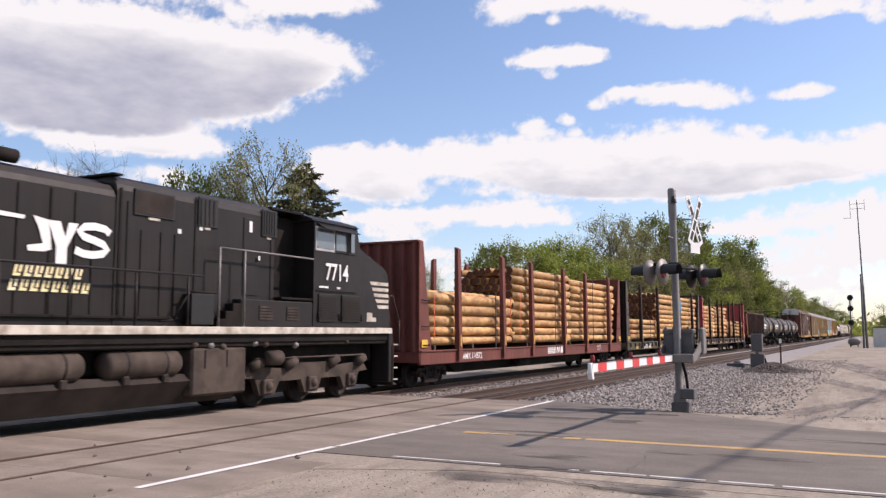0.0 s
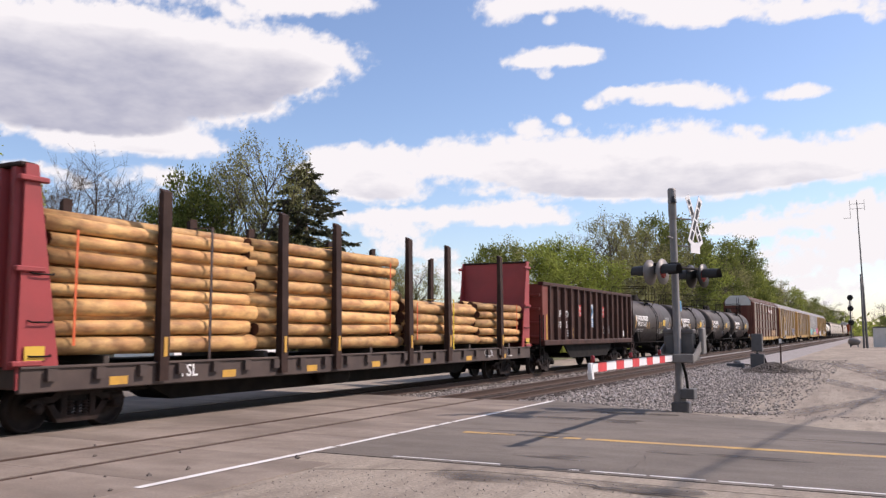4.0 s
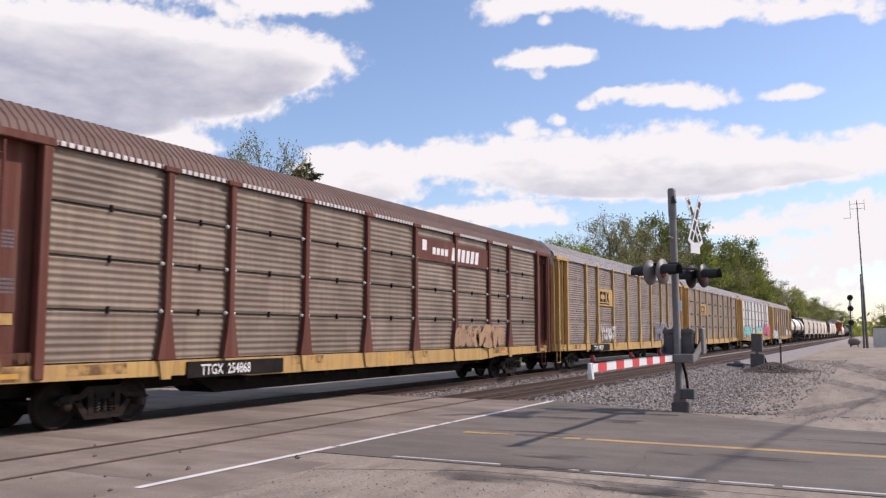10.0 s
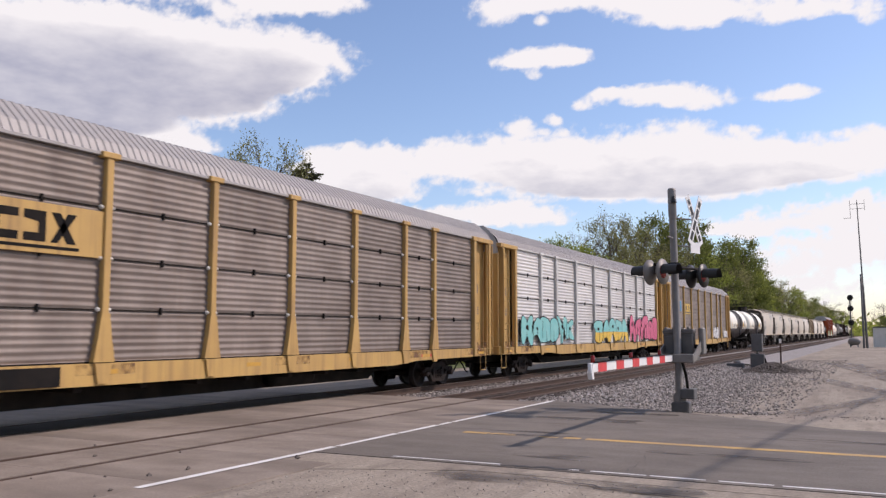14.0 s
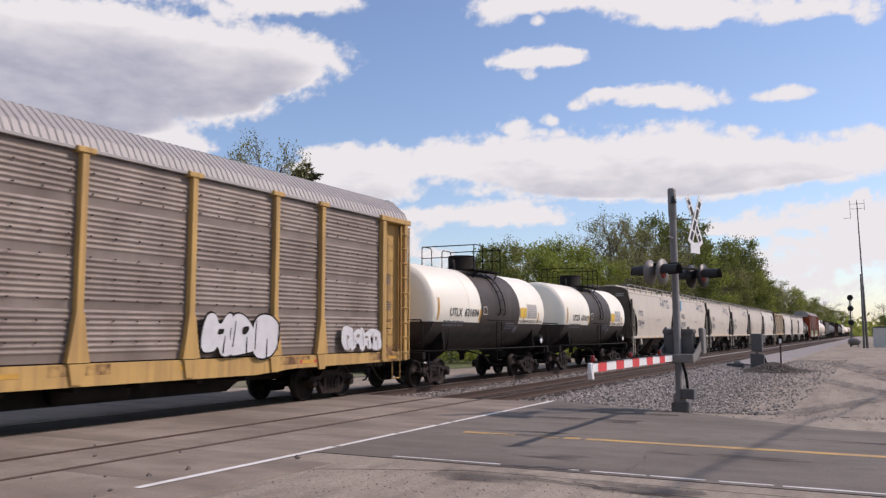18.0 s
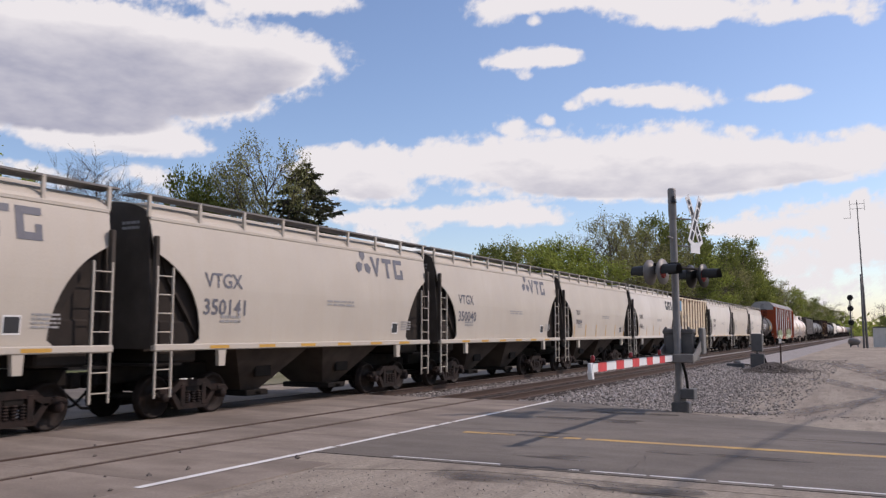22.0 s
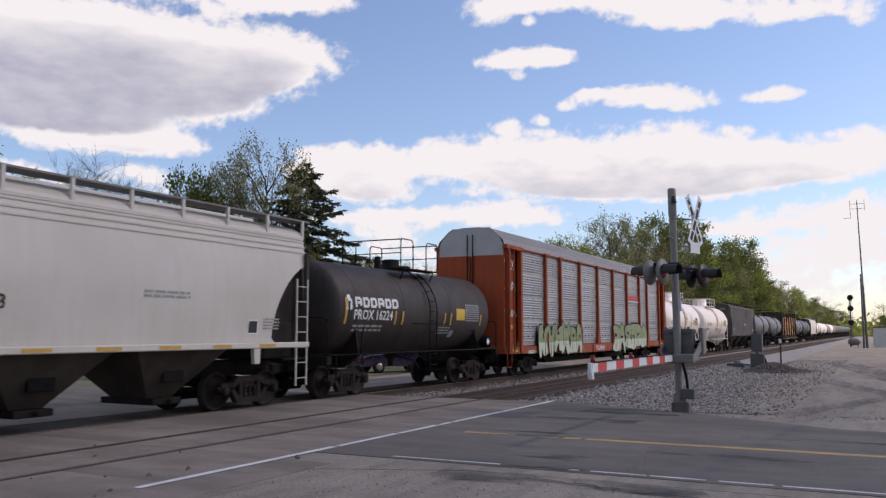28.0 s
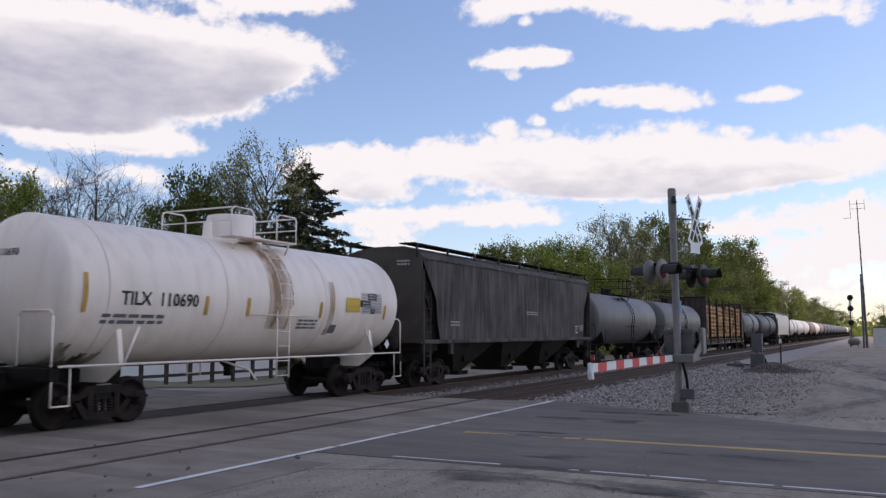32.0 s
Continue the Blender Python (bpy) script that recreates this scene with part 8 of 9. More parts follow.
part("pole", Geo().lathe([(0.15, 0.0), (0.12, 10.6), (0.0, 10.65)], "z", n=10), CASE_GREY, t)
t = thing("equipment_shed", "pale grey metal equipment shed", "shed", at=pose(0.9, 148.0, -0.5))
part("wall", Geo().box(-2.2, 2.2, -1.2, 1.2, 0, 3.0, 0.03), END_WHITE, t)
part("roof", Geo().box(-2.35, 2.35, -1.35, 1.35, 3.0, 3.15, 0.03), CASE_GREY, t)
part("door", Geo().box(-0.45, 0.45, -1.24, -1.2, 0.1, 2.1, 0.01), CASE_GREY, t)
t = thing("propane_tank", "silver dome-topped tank on short legs", "tank", at=pose(-3.9, 145.0, -0.5))
part("vessel", Geo().lathe([(0.0, -0.9), (0.35, -0.8), (0.55, -0.5), (0.55, 0.5), (0.35, 0.8), (0.0, 0.9)], "x", (0, 0, 0.9), 20), GALV, t)
for s in (-0.5, 0.5):
    part("leg", Geo().box(s - 0.08, s + 0.08, -0.4, 0.4, 0.0, 0.5, 0.02), CASE_GREY, t)
# overhead cables that cross the road outside the view
t = thing("overhead_cable", "bundle of dark overhead cables on wooden poles", "cable")
for k in range(2):
    part("cable", Geo().path([(5.2 + 0.16 * k + 0.98 * i, -30 + 10 * i, 15.0 + 0.1 * k + 0.006 * (i - 5) ** 2) for i in range(13)], 0.024, 6), LAMP_BLACK, t)
for y in (-30, 90):
    part("pole", Geo().lathe([(0.2, -0.3), (0.13, 16.4), (0.0, 16.4)], "z", (5.3 + 0.098 * (y + 30), y, 0), 10), TIE_WOOD, t)


# ---- yard behind the tracks: fence, white garage, house, parked car ----
WOOD_DARK = shade("dark_fence_wood", (0.05, 0.04, 0.034), 0.85, second=(0.09, 0.075, 0.06), scale=3, bump=0.3)
SIDING = shade("white_siding", (0.76, 0.76, 0.75), 0.6, second=(0.66, 0.65, 0.62), scale=1.2, bump=0.05)
TAN_WALL = shade("tan_house_wall", (0.4, 0.37, 0.27), 0.75, second=(0.34, 0.3, 0.22), scale=1.0)
SHINGLE = shade("grey_shingle_roof", (0.2, 0.2, 0.21), 0.85, second=(0.14, 0.14, 0.15), scale=3, bump=0.4)
CAR_PAINT = shade("dark_purple_car_paint", (0.03, 0.02, 0.055), 0.25, second=(0.025, 0.018, 0.045), bump=0, spec=0.7)
TYRE = shade("tyre_rubber", (0.015, 0.015, 0.015), 0.85, bump=0.1)

t = thing("rail_fence", "dark wooden post-and-rail fence behind the tracks", "fence", at=pose(-25.3, 0, -0.32))
for i in range(9):
    part("post", shared("fence_post", lambda: Geo().box(-0.07, 0.07, -0.07, 0.07, -0.2, 1.25, 0.015)), WOOD_DARK, t, at=pose(0, 22.5 + 1.3 * i, 0))
    if i < 8:
        for z in (0.45, 0.95):
            part("rail", shared("fence_rail", lambda: Geo().box(-0.03, 0.03, 0, 1.3, -0.06, 0.06, 0.01)), WOOD_DARK, t, at=pose(0.08, 22.5 + 1.3 * i, z))
t = thing("garage", "low white garage with horizontal siding", "garage", at=pose(-28.6, 30.4, -0.32))
part("wall", Geo().box(-1.8, 1.8, -3.4, 3.4, 0, 2.3, 0.02), SIDING, t)
for i in range(14):
    part("siding_board", shared("siding_board", lambda: Geo().poly([(0, -3.42, 0), (0.03, -3.42, 0), (0.008, -3.42, 0.155), (0, -3.42, 0.155)], (0, 6.84, 0))), SIDING, t, at=pose(1.8, 0, 0.05 + 0.16 * i))
part("roof", Geo().poly([(-2.1, -3.7, 2.25), (2.1, -3.7, 2.25), (0, -3.7, 3.1)], (0, 7.4, 0)), SHINGLE, t)
t = thing("house", "small tan house with a grey gable roof and porch", "house", at=pose(-43.5, 35.0, -0.3, 0, 0, 30))
part("wall", Geo().box(-3.5, 3.5, -4.5, 4.5, 0, 2.5, 0.02), TAN_WALL, t)
part("gable", Geo().poly([(3.4, -4.5, 2.5), (3.4, 4.5, 2.5), (3.4, 0, 4.6)], (0.1, 0, 0)), TAN_WALL, t)
part("roof", Geo().poly([(-3.8, -4.9, 2.4), (-3.8, 0, 4.75), (-3.8, 0, 4.6), (-3.8, -4.8, 2.25)], (7.7, 0, 0)), SHINGLE, t)
part("roof", Geo().poly([(-3.8, 4.9, 2.4), (-3.8, 0, 4.75), (-3.8, 0, 4.6), (-3.8, 4.8, 2.25)], (7.7, 0, 0)), SHINGLE, t)
for y in (-3.0, 2.2):
    w_ = part("window", Geo().box(3.5, 3.54, y, y + 1.1, 0.9, 2.1, 0.01), SIGN_WHITE, t)
    part("pane", Geo().box(3.535, 3.55, y + 0.1, y + 1.0, 1.0, 2.0), WINDOW_DARK, w_)
for y in (-4.4, -1.5, 1.4, 4.3):
    part("porch_post", Geo().box(4.6, 4.75, y - 0.07, y + 0.07, 0, 2.2, 0.01), SIGN_WHITE, t)
part("porch_roof", Geo().poly([(3.4, -4.6, 2.5), (4.9, -4.6, 2.2), (4.9, -4.6, 2.1), (3.4, -4.6, 2.4)], (0, 9.2, 0)), SHINGLE, t)
part("door", Geo().box(3.5, 3.55, -0.5, 0.4, 0.1, 2.05, 0.01), SIGN_WHITE, t)


def parked_car(at):
    t = thing("parked_car", "dark purple saloon car parked behind the tracks", "car", at=at)
    side = [(-2.2, 0.35), (-2.25, 0.75), (-1.9, 0.92), (-1.1, 0.98), (-0.5, 1.4), (0.9, 1.42), (1.6, 1.0), (2.15, 0.92), (2.25, 0.6), (2.2, 0.32)]
    part("body", Geo().loft([[(a, -0.78, b) for a, b in side], [(a, -0.86, b * 0.98) for a, b in side], [(a, 0.86, b * 0.98) for a, b in side], [(a, 0.78, b) for a, b in side]]), CAR_PAINT, t)
    part("side_window", Geo().poly([(-0.85, -0.868, 1.0), (-0.4, -0.868, 1.33), (0.8, -0.868, 1.34), (1.3, -0.868, 1.02)], (0, 0.004, 0)), WINDOW_DARK, t)
    part("side_window", Geo().poly([(-0.85, 0.868, 1.0), (-0.4, 0.868, 1.33), (0.8, 0.868, 1.34), (1.3, 0.868, 1.02)], (0, -0.004, 0)), WINDOW_DARK, t)
    for x in (-1.35, 1.38):
        for s in (-1, 1):
            wh = part("wheel", Geo().lathe([(0.2, s * 0.68), (0.3, s * 0.68), (0.32, s * 0.7), (0.32, s * 0.86), (0.3, s * 0.88), (0.2, s * 0.88)], "y", n=20), TYRE, t, at=pose(x, 0, 0.32))
            part("rim", Geo().lathe([(0.0, s * 0.87), (0.19, s * 0.885), (0.2, s * 0.86)], "y", n=14), PANEL_SILVER, wh)
    for s in (-1, 1):
        part("headlight", Geo().box(2.14, 2.24, s * 0.6 - 0.15, s * 0.6 + 0.15, 0.62, 0.76, 0.02), SIGN_WHITE, t)
        part("tail_light", Geo().box(-2.27, -2.2, s * 0.6 - 0.15, s * 0.6 + 0.15, 0.62, 0.78, 0.02), LENS_RED, t)


parked_car(pose(-23.4, 39.6, -0.28, 0, 0, 60))


# ---- trees ----
def leafy(name, base, dark):
    m = shade(name, base, 0.75, second=dark, scale=0.5, amount=0.5, bump=0, spec=0.2)
    t = m.node_tree
    b = t.nodes["Principled BSDF"]
    geo = t.nodes.new("ShaderNodeNewGeometry")
    hs = t.nodes.new("ShaderNodeHueSaturation")
    mr = t.nodes.new("ShaderNodeMapRange")
    mr.inputs["To Min"].default_value, mr.inputs["To Max"].default_value = 0.6, 1.5
    src = b.inputs["Base Color"].links[0].from_socket
    t.links.new(geo.outputs["Random Per Island"], mr.inputs["Value"])
    t.links.new(mr.outputs[0], hs.inputs["Value"])
    t.links.new(src, hs.inputs["Color"])
    t.links.new(hs.outputs[0], b.inputs["Base Color"])
    tr = t.nodes.new("ShaderNodeBsdfTranslucent")
    t.links.new(hs.outputs[0], tr.inputs["Color"])
    mx = t.nodes.new("ShaderNodeMixShader")
    mx.inputs[0].default_value = 0.42
    t.links.new(b.outputs[0], mx.inputs[1])
    t.links.new(tr.outputs[0], mx.inputs[2])
    t.links.new(mx.outputs[0], t.nodes["Material Output"].inputs["Surface"])
    return m


LEAF_GREEN = leafy("spring_green_leaves", (0.26, 0.3, 0.065), (0.16, 0.19, 0.04))
LEAF_YELLOW = leafy("young_yellow_green_leaves", (0.27, 0.265, 0.11), (0.16, 0.16, 0.06))
LEAF_DEEP = leafy("deep_green_leaves", (0.165, 0.19, 0.05), (0.1, 0.12, 0.032))
LEAF_DARK = leafy("dark_needles", (0.1, 0.105, 0.06), (0.055, 0.06, 0.036))
BARK = shade("grey_bark", (0.11, 0.088, 0.07), 0.9, second=(0.06, 0.048, 0.04), scale=3, stretch=(3, 3, 0.6), bump=0.5)


def broad_tree(seed, height, lobes, reach, low=0.3, twigs=9, fine=3, lean=0.0, twig_len=0.085, top=0.62, thick=1.0):
    """A forked trunk whose limbs each carry a cloud of twigs; returns limbs and the places of the twig tips."""
    r = random.Random(seed)
    g, tips = Geo(), []
    stem = [Vector((0, 0, 0))]
    for i in range(1, 9):
        u = i / 8
        stem.append(Vector((lean * u * height + r.uniform(-0.018, 0.018) * height, r.uniform(-0.018, 0.018) * height, u * height * 0.9)))
    rad = height * 0.013 * thick
    for i in range(8):
        g.tube(stem[i], stem[i + 1], rad * (1 - 0.115 * i), 7, rad * (1 - 0.115 * (i + 1)), caps=False)

    def on_stem(z):
        k = max(0.0, min(7.99, z / (height * 0.9) * 8))
        return stem[int(k)].lerp(stem[int(k) + 1], k % 1)

    def bend(p, q, w, r0, sides, sag):
        pts = [p]
        for k in (0.35, 0.7):
            m = p.lerp(q, k)
            m += Vector((r.uniform(-w, w), r.uniform(-w, w), r.uniform(-w, w) - sag))
            pts.append(m)
        pts.append(q)
        for k in range(3):
            g.tube(pts[k], pts[k + 1], r0 * (1 - 0.26 * k), sides, r0 * (1 - 0.26 * (k + 1)), caps=False)

    for i in range(lobes):
        u = low + (1 - low) * (i + r.random()) / lobes
        prof = math.sqrt(max(0.06, 1 - ((u - top) / (1.06 - top if u > top else top - low + 0.16)) ** 2))
        a = i * 2.4 + r.uniform(-0.7, 0.7)
        d = reach * prof * r.uniform(0.3, 1.0) * r.choice((1.0, 1.0, 1.0, 1.18))
        c = on_stem(u * height * 0.9) + Vector((d * math.cos(a), d * math.sin(a), 0))
        c.z = u * height - twig_len * height * 0.7
        p = on_stem(max(0.16 * height, c.z - d * r.uniform(0.7, 1.2) - 0.05 * height))
        bend(p, c, 0.09 * d, rad * (0.2 + 0.28 * d / reach), 5, 0.06 * d)
        out = Vector((math.cos(a), math.sin(a), 0.55))
        for j in range(twigs):
            w = Vector((r.gauss(0, 1), r.gauss(0, 1), r.gauss(0.25, 0.8))).normalized() * 0.8 + out * 0.45
            e = c + w.normalized() * height * twig_len * r.uniform(0.55, 1.5)
            s = p.lerp(c, r.uniform(0.72, 1.0))
            bend(s, e, 0.05, rad * 0.085, 3, 0)
            tips.append(tuple(e))
            tips.append(tuple(s.lerp(e, 0.6)))
            for k in range(fine):
                m = s.lerp(e, r.uniform(0.3, 0.95))
                f = m + (w + Vector((r.gauss(0, 0.8), r.gauss(0, 0.8), r.gauss(0.3, 0.6)))).normalized() * height * twig_len * r.uniform(0.3, 0.75)
                g.tube(m, f, rad * 0.05, 3, rad * 0.03, caps=False)
                tips.append(tuple(f))
    return g, tips


def leaves(tips, per, radius, size, seed, squash=1.0):
    rng = np.random.default_rng(seed)
    t = np.repeat(np.array(tips), per, axis=0)
    c = t + rng.normal(0, radius, t.shape) * np.array([1, 1, squash])
    n = len(c)
    a = rng.normal(0, 1, (n, 3))
    a /= np.linalg.norm(a, axis=1)[:, None]
    b = np.cross(a, rng.normal(0, 1, (n, 3)))
    b /= np.linalg.norm(b, axis=1)[:, None]
    s = size * rng.uniform(0.6, 1.4, (n, 1))
    v = np.stack([c - a * s, c + b * s * 0.55, c + a * s, c - b * s * 0.55], axis=1).reshape(-1, 3)
    me = bpy.data.meshes.new("crown")
    me.from_pydata(v.tolist(), [], np.arange(4 * n).reshape(n, 4).tolist())
    return me


TREE_KINDS = {}


def tree_kind(key, seed, lobes, leaf, per, radius, size, label, low=0.25, reach=3.6, bare_part=0.0, **more):
    g, tips = broad_tree(seed, 12, lobes, reach, low, **more)
    if bare_part:
        r = random.Random(seed)
        tips = [t for t in tips if r.random() > bare_part]
    TREE_KINDS[key] = (g.mesh("trunk"), leaves(tips, per, radius, size, seed) if per else None, leaf, 12, label, reach * 1.15)


tree_kind("green", 31, 44, LEAF_GREEN, 9, 0.26, 0.125, "spring-green broadleaf tree in young leaf", low=0.14)
tree_kind("green_b", 37, 36, LEAF_GREEN, 9, 0.24, 0.12, "spring-green broadleaf tree with a tall crown", low=0.14, top=0.7)
tree_kind("green_c", 42, 34, LEAF_DEEP, 9, 0.25, 0.125, "deep-green broadleaf tree with an uneven crown", low=0.16, top=0.55)
tree_kind("yellow", 13, 34, LEAF_YELLOW, 6, 0.26, 0.1, "yellow-green tree in thin young leaf", low=0.14)
tree_kind("sparse", 14, 34, LEAF_YELLOW, 10, 0.2, 0.076, "tall tree with sparse young leaves and bare twigs", low=0.34, bare_part=0.25, lean=0.05, thick=1.5)
tree_kind("sparse_b", 15, 36, LEAF_YELLOW, 10, 0.2, 0.076, "forked tree with sparse young leaves", low=0.38, bare_part=0.3, lean=-0.06, thick=1.5)
tree_kind("bare", 25, 26, None, 0, 0, 0, "bare grey tree with fine branching twigs", low=0.3, twigs=11, fine=5, twig_len=0.1)
tree_kind("bare_b", 29, 22, None, 0, 0, 0, "bare grey tree with forked limbs", low=0.34, twigs=10, fine=5, twig_len=0.11, lean=0.05)


def conifer(seed, height):
    """A spruce: uneven whorls of boughs that sag and lift at the tip, hung with short sprays of needles."""
    r = random.Random(seed)
    g = Geo().tube((0, 0, 0), (0, 0, height), 0.2, 8, 0.02)
    vs = []

    def spray(p, d, ln):
        w = d.cross(Vector((r.gauss(0, 1), r.gauss(0, 1), r.gauss(0, 1)))).normalized() * ln * 0.16
        e = p + d * ln
        vs.extend([tuple(p), tuple(p.lerp(e, 0.5) + w), tuple(e), tuple(p.lerp(e, 0.5) - w)])

    z = height * 0.1
    while z < height * 0.98:
        k = 1 - z / height
        z0 = z
        for i in range(r.choice((3, 4, 5, 6))):
            z = z0 + r.uniform(-0.3, 0.3)
            reach = 0.25 + 4.5 * k ** 0.7 * r.uniform(0.35, 1.3)
            a = r.uniform(0, 6.28)
            o = Vector((math.cos(a), math.sin(a), 0))
            lift = r.uniform(-0.12, 0.4)
            pts = [Vector((0, 0, z)), o * reach * 0.4 + Vector((0, 0, z - 0.06 * reach)), o * reach * 0.75 + Vector((0, 0, z + (lift - 0.36) * reach * 0.6)), o * reach + Vector((0, 0, z + (lift - 0.3) * reach * 0.8))]
            g.path(pts, 0.02 + 0.006 * reach, 4)
            side = Vector((-o.y, o.x, 0))
            for j in range(int(10 + reach * 26)):
                t = r.uniform(0.12, 1.0) * 3
                m = min(2, int(t))
                p = pts[m].lerp(pts[m + 1], t - m)
                s = r.choice((-1, 1))
                ln = r.uniform(0.22, 0.5) * (0.7 + 0.4 * k)
                d = (o * 0.6 + side * s * r.uniform(0.2, 1.0) + Vector((0, 0, r.uniform(-1.0, 0.25)))).normalized()
                q = p + d * ln * 0.5
                spray(p, d, ln)
                for _ in range(3):
                    spray(p.lerp(q, r.random()), (d + Vector((r.gauss(0, 0.5), r.gauss(0, 0.5), r.gauss(-0.2, 0.4)))).normalized(), ln * 0.55)
        z = z0 + 0.2 + 0.26 * k
    me = bpy.data.meshes.new("crown")
    me.from_pydata(vs, [], [(i, i + 1, i + 2, i + 3) for i in range(0, len(vs), 4)])
    TREE_KINDS["conifer"] = (g.mesh("trunk"), me, LEAF_DARK, height, "dark spruce with drooping tiered branches", 4.0)


conifer(21, 12)


def tree(kind_, x, y, height, turn=None, wide=3.0):
    """wide: half the crown's width, in metres."""
    trunk, crown, leaf, h0, label, reach = TREE_KINDS[kind_]
    turn = (x * 37 + y * 17) % 360 if turn is None else turn
    t = thing("tree", label, "tree", "trees behind the railway")
    k = (height + 0.3) / h0
    t.matrix_basis = pose(x, y, -0.3, 0, 0, turn)
    t.scale = (wide / reach, wide / reach, k)
    part("trunk", trunk, BARK, t)
    if crown:
        part("crown", crown, leaf, t)
    return t


for kind_, x, y, h, wd in (("green", -45.6, 29.0, 12.4, 3.6), ("green_b", -44.5, 31.2, 11.0, 2.6), ("yellow", -43.0, 31.6, 6.8, 3.2), ("bare", -52.3, 38.6, 12.0, 5.4), ("bare_b", -54.6, 41.9, 13.7, 5.2), ("bare", -51.6, 41.2, 14.0, 5.0), ("bare_b", -49.6, 42.1, 14.4, 5.0),
                           ("bare", -50.0, 45.1, 13.2, 4.4), ("bare_b", -47.6, 45.3, 12.8, 3.4), ("bare", -56, 45.7, 13.1, 5.6), ("green_c", -37.9, 39.4, 11.8, 2.4), ("green_c", -38.9, 38.4, 9.6, 2.6), ("green_c", -37.0, 39.4, 10.4, 2.8), ("sparse", -35.9, 40.6, 12.5, 2.6), ("sparse_b", -34.0, 41.2, 13.4, 3.4),
                           ("conifer", -31.5, 42.5, 12.3, 5.2), ("yellow", -31.6, 41.2, 7.4, 2.6), ("yellow", -30.6, 42.0, 5.6, 2.0), ("yellow", -33.0, 43.4, 8.6, 3.0), ("yellow", -33.8, 45.8, 7.0, 3.2), ("green_b", -35.4, 44.8, 7.6, 3.4), ("yellow", -29.4, 47.6, 6.0, 2.4), ("yellow", -32.8, 50.9, 7.2, 2.6), ("sparse", -32.9, 53.1, 7.0, 2.6), ("sparse_b", -31.2, 55.6, 6.8, 2.4), ("green_b", -39.2, 47.4, 8.6, 3.6)):
    tree(kind_, x, y, h, wide=wd)
for kind_, x, y, h, wd in (("green_c", -26.9, 60.8, 8.6, 2.8), ("yellow", -27.4, 64.0, 9.2, 3.0), ("green_b", -26.6, 67.4, 9.2, 3.4), ("green", -26.4, 70.8, 9.7, 3.4), ("green", -25.6, 75.6, 9.9, 3.6), ("green_b", -25.0, 80.5, 8.8, 3.8), ("bare", -28.1, 87.3, 12.6, 4.4), ("bare_b", -27.0, 83.5, 11.8, 4.0), ("sparse", -25.9, 90.9, 14.8, 4.0),
                           ("yellow", -24.6, 92.0, 10.4, 4.0), ("sparse_b", -24.4, 97.2, 14.2, 4.2), ("green_c", -25.0, 107, 16.2, 4.4), ("bare", -25.6, 101.5, 13.5, 4.2), ("yellow", -24.6, 103, 11.5, 4.2), ("green_c", -25.0, 127, 18.4, 5.0), ("bare", -25.2, 118, 16.2, 4.6), ("sparse", -25.0, 113, 14.2, 4.6), ("green_b", -25.2, 134, 14.0, 5.0),
                           ("green_c", -25.6, 156, 17.6, 5.2), ("bare_b", -25.4, 146, 15.6, 5.0), ("sparse_b", -25.4, 165, 16.0, 5.0), ("green_c", -25.0, 178, 20.4, 6.0), ("green_c", -25.2, 190, 18.0, 5.6), ("yellow", -24.2, 160, 13.4, 5.0), ("green", -24.0, 184, 14.6, 5.4), ("green_c", -25, 212, 14.5, 5.6), ("sparse", -25, 228, 15.5, 5.6), ("bare", -25, 240, 15.0, 5.6),
                           ("green_b", -25, 262, 14.6, 6.0), ("sparse_b", -25, 284, 15.0, 6.4), ("yellow", -25, 310, 13.5, 6.4), ("green_c", -25, 345, 14.6, 7), ("yellow", -25, 385, 14.0, 7.5), ("green_c", -25, 425, 13.6, 7.5), ("bare", -25, 480, 18.0, 9), ("bare_b", -25, 515, 16.5, 9), ("green_c", -24, 560, 14.5, 9),
                           ("bare_b", 0.6, 205, 8.0, 4.4), ("bare", 3.0, 214, 9.0, 4.6), ("green_c", 1.4, 172, 4.8, 3.0), ("green_c", 5.0, 176, 5.4, 3.2), ("bare_b", 6.0, 220, 9.5, 4.6)):
    tree(kind_, x, y, h, wide=wd)

# low brush along the tree line, and distant woods
rng_ = np.random.default_rng(3)
tips_ = []
for k in range(900):
    y = 50 + 330 * rng_.random() ** 1.4
    x = -25.5 + rng_.normal(0, 1.2)
    tips_.append((x, y, -0.2 + 2.6 * rng_.random() ** 1.3))
for k in range(350):
    y = 40 + 40 * rng_.random()
    tips_.append((-31 - 0.3 * (60 - y) + rng_.normal(0, 1.5), y, -0.2 + 2.2 * rng_.random() ** 1.3))
solid("brush", leaves(tips_, 40, 0.45, 0.15, 4), LEAF_GREEN, "low green brush along the tree line", "bushes", kind="stuff")
tips_ = []
for k in range(5200):
    a = math.radians(rng_.uniform(-100, 30))
    d = rng_.uniform(420, 700)
    tips_.append((d * math.sin(a), d * math.cos(a), 9 * rng_.random() * (0.6 + 0.4 * math.sin(a * 23) * math.sin(a * 9))))
solid("distant_woods", leaves(tips_, 5, 2.2, 1.6, 5), LEAF_GREEN, "hazy line of distant woods on the horizon", "woods", kind="stuff")

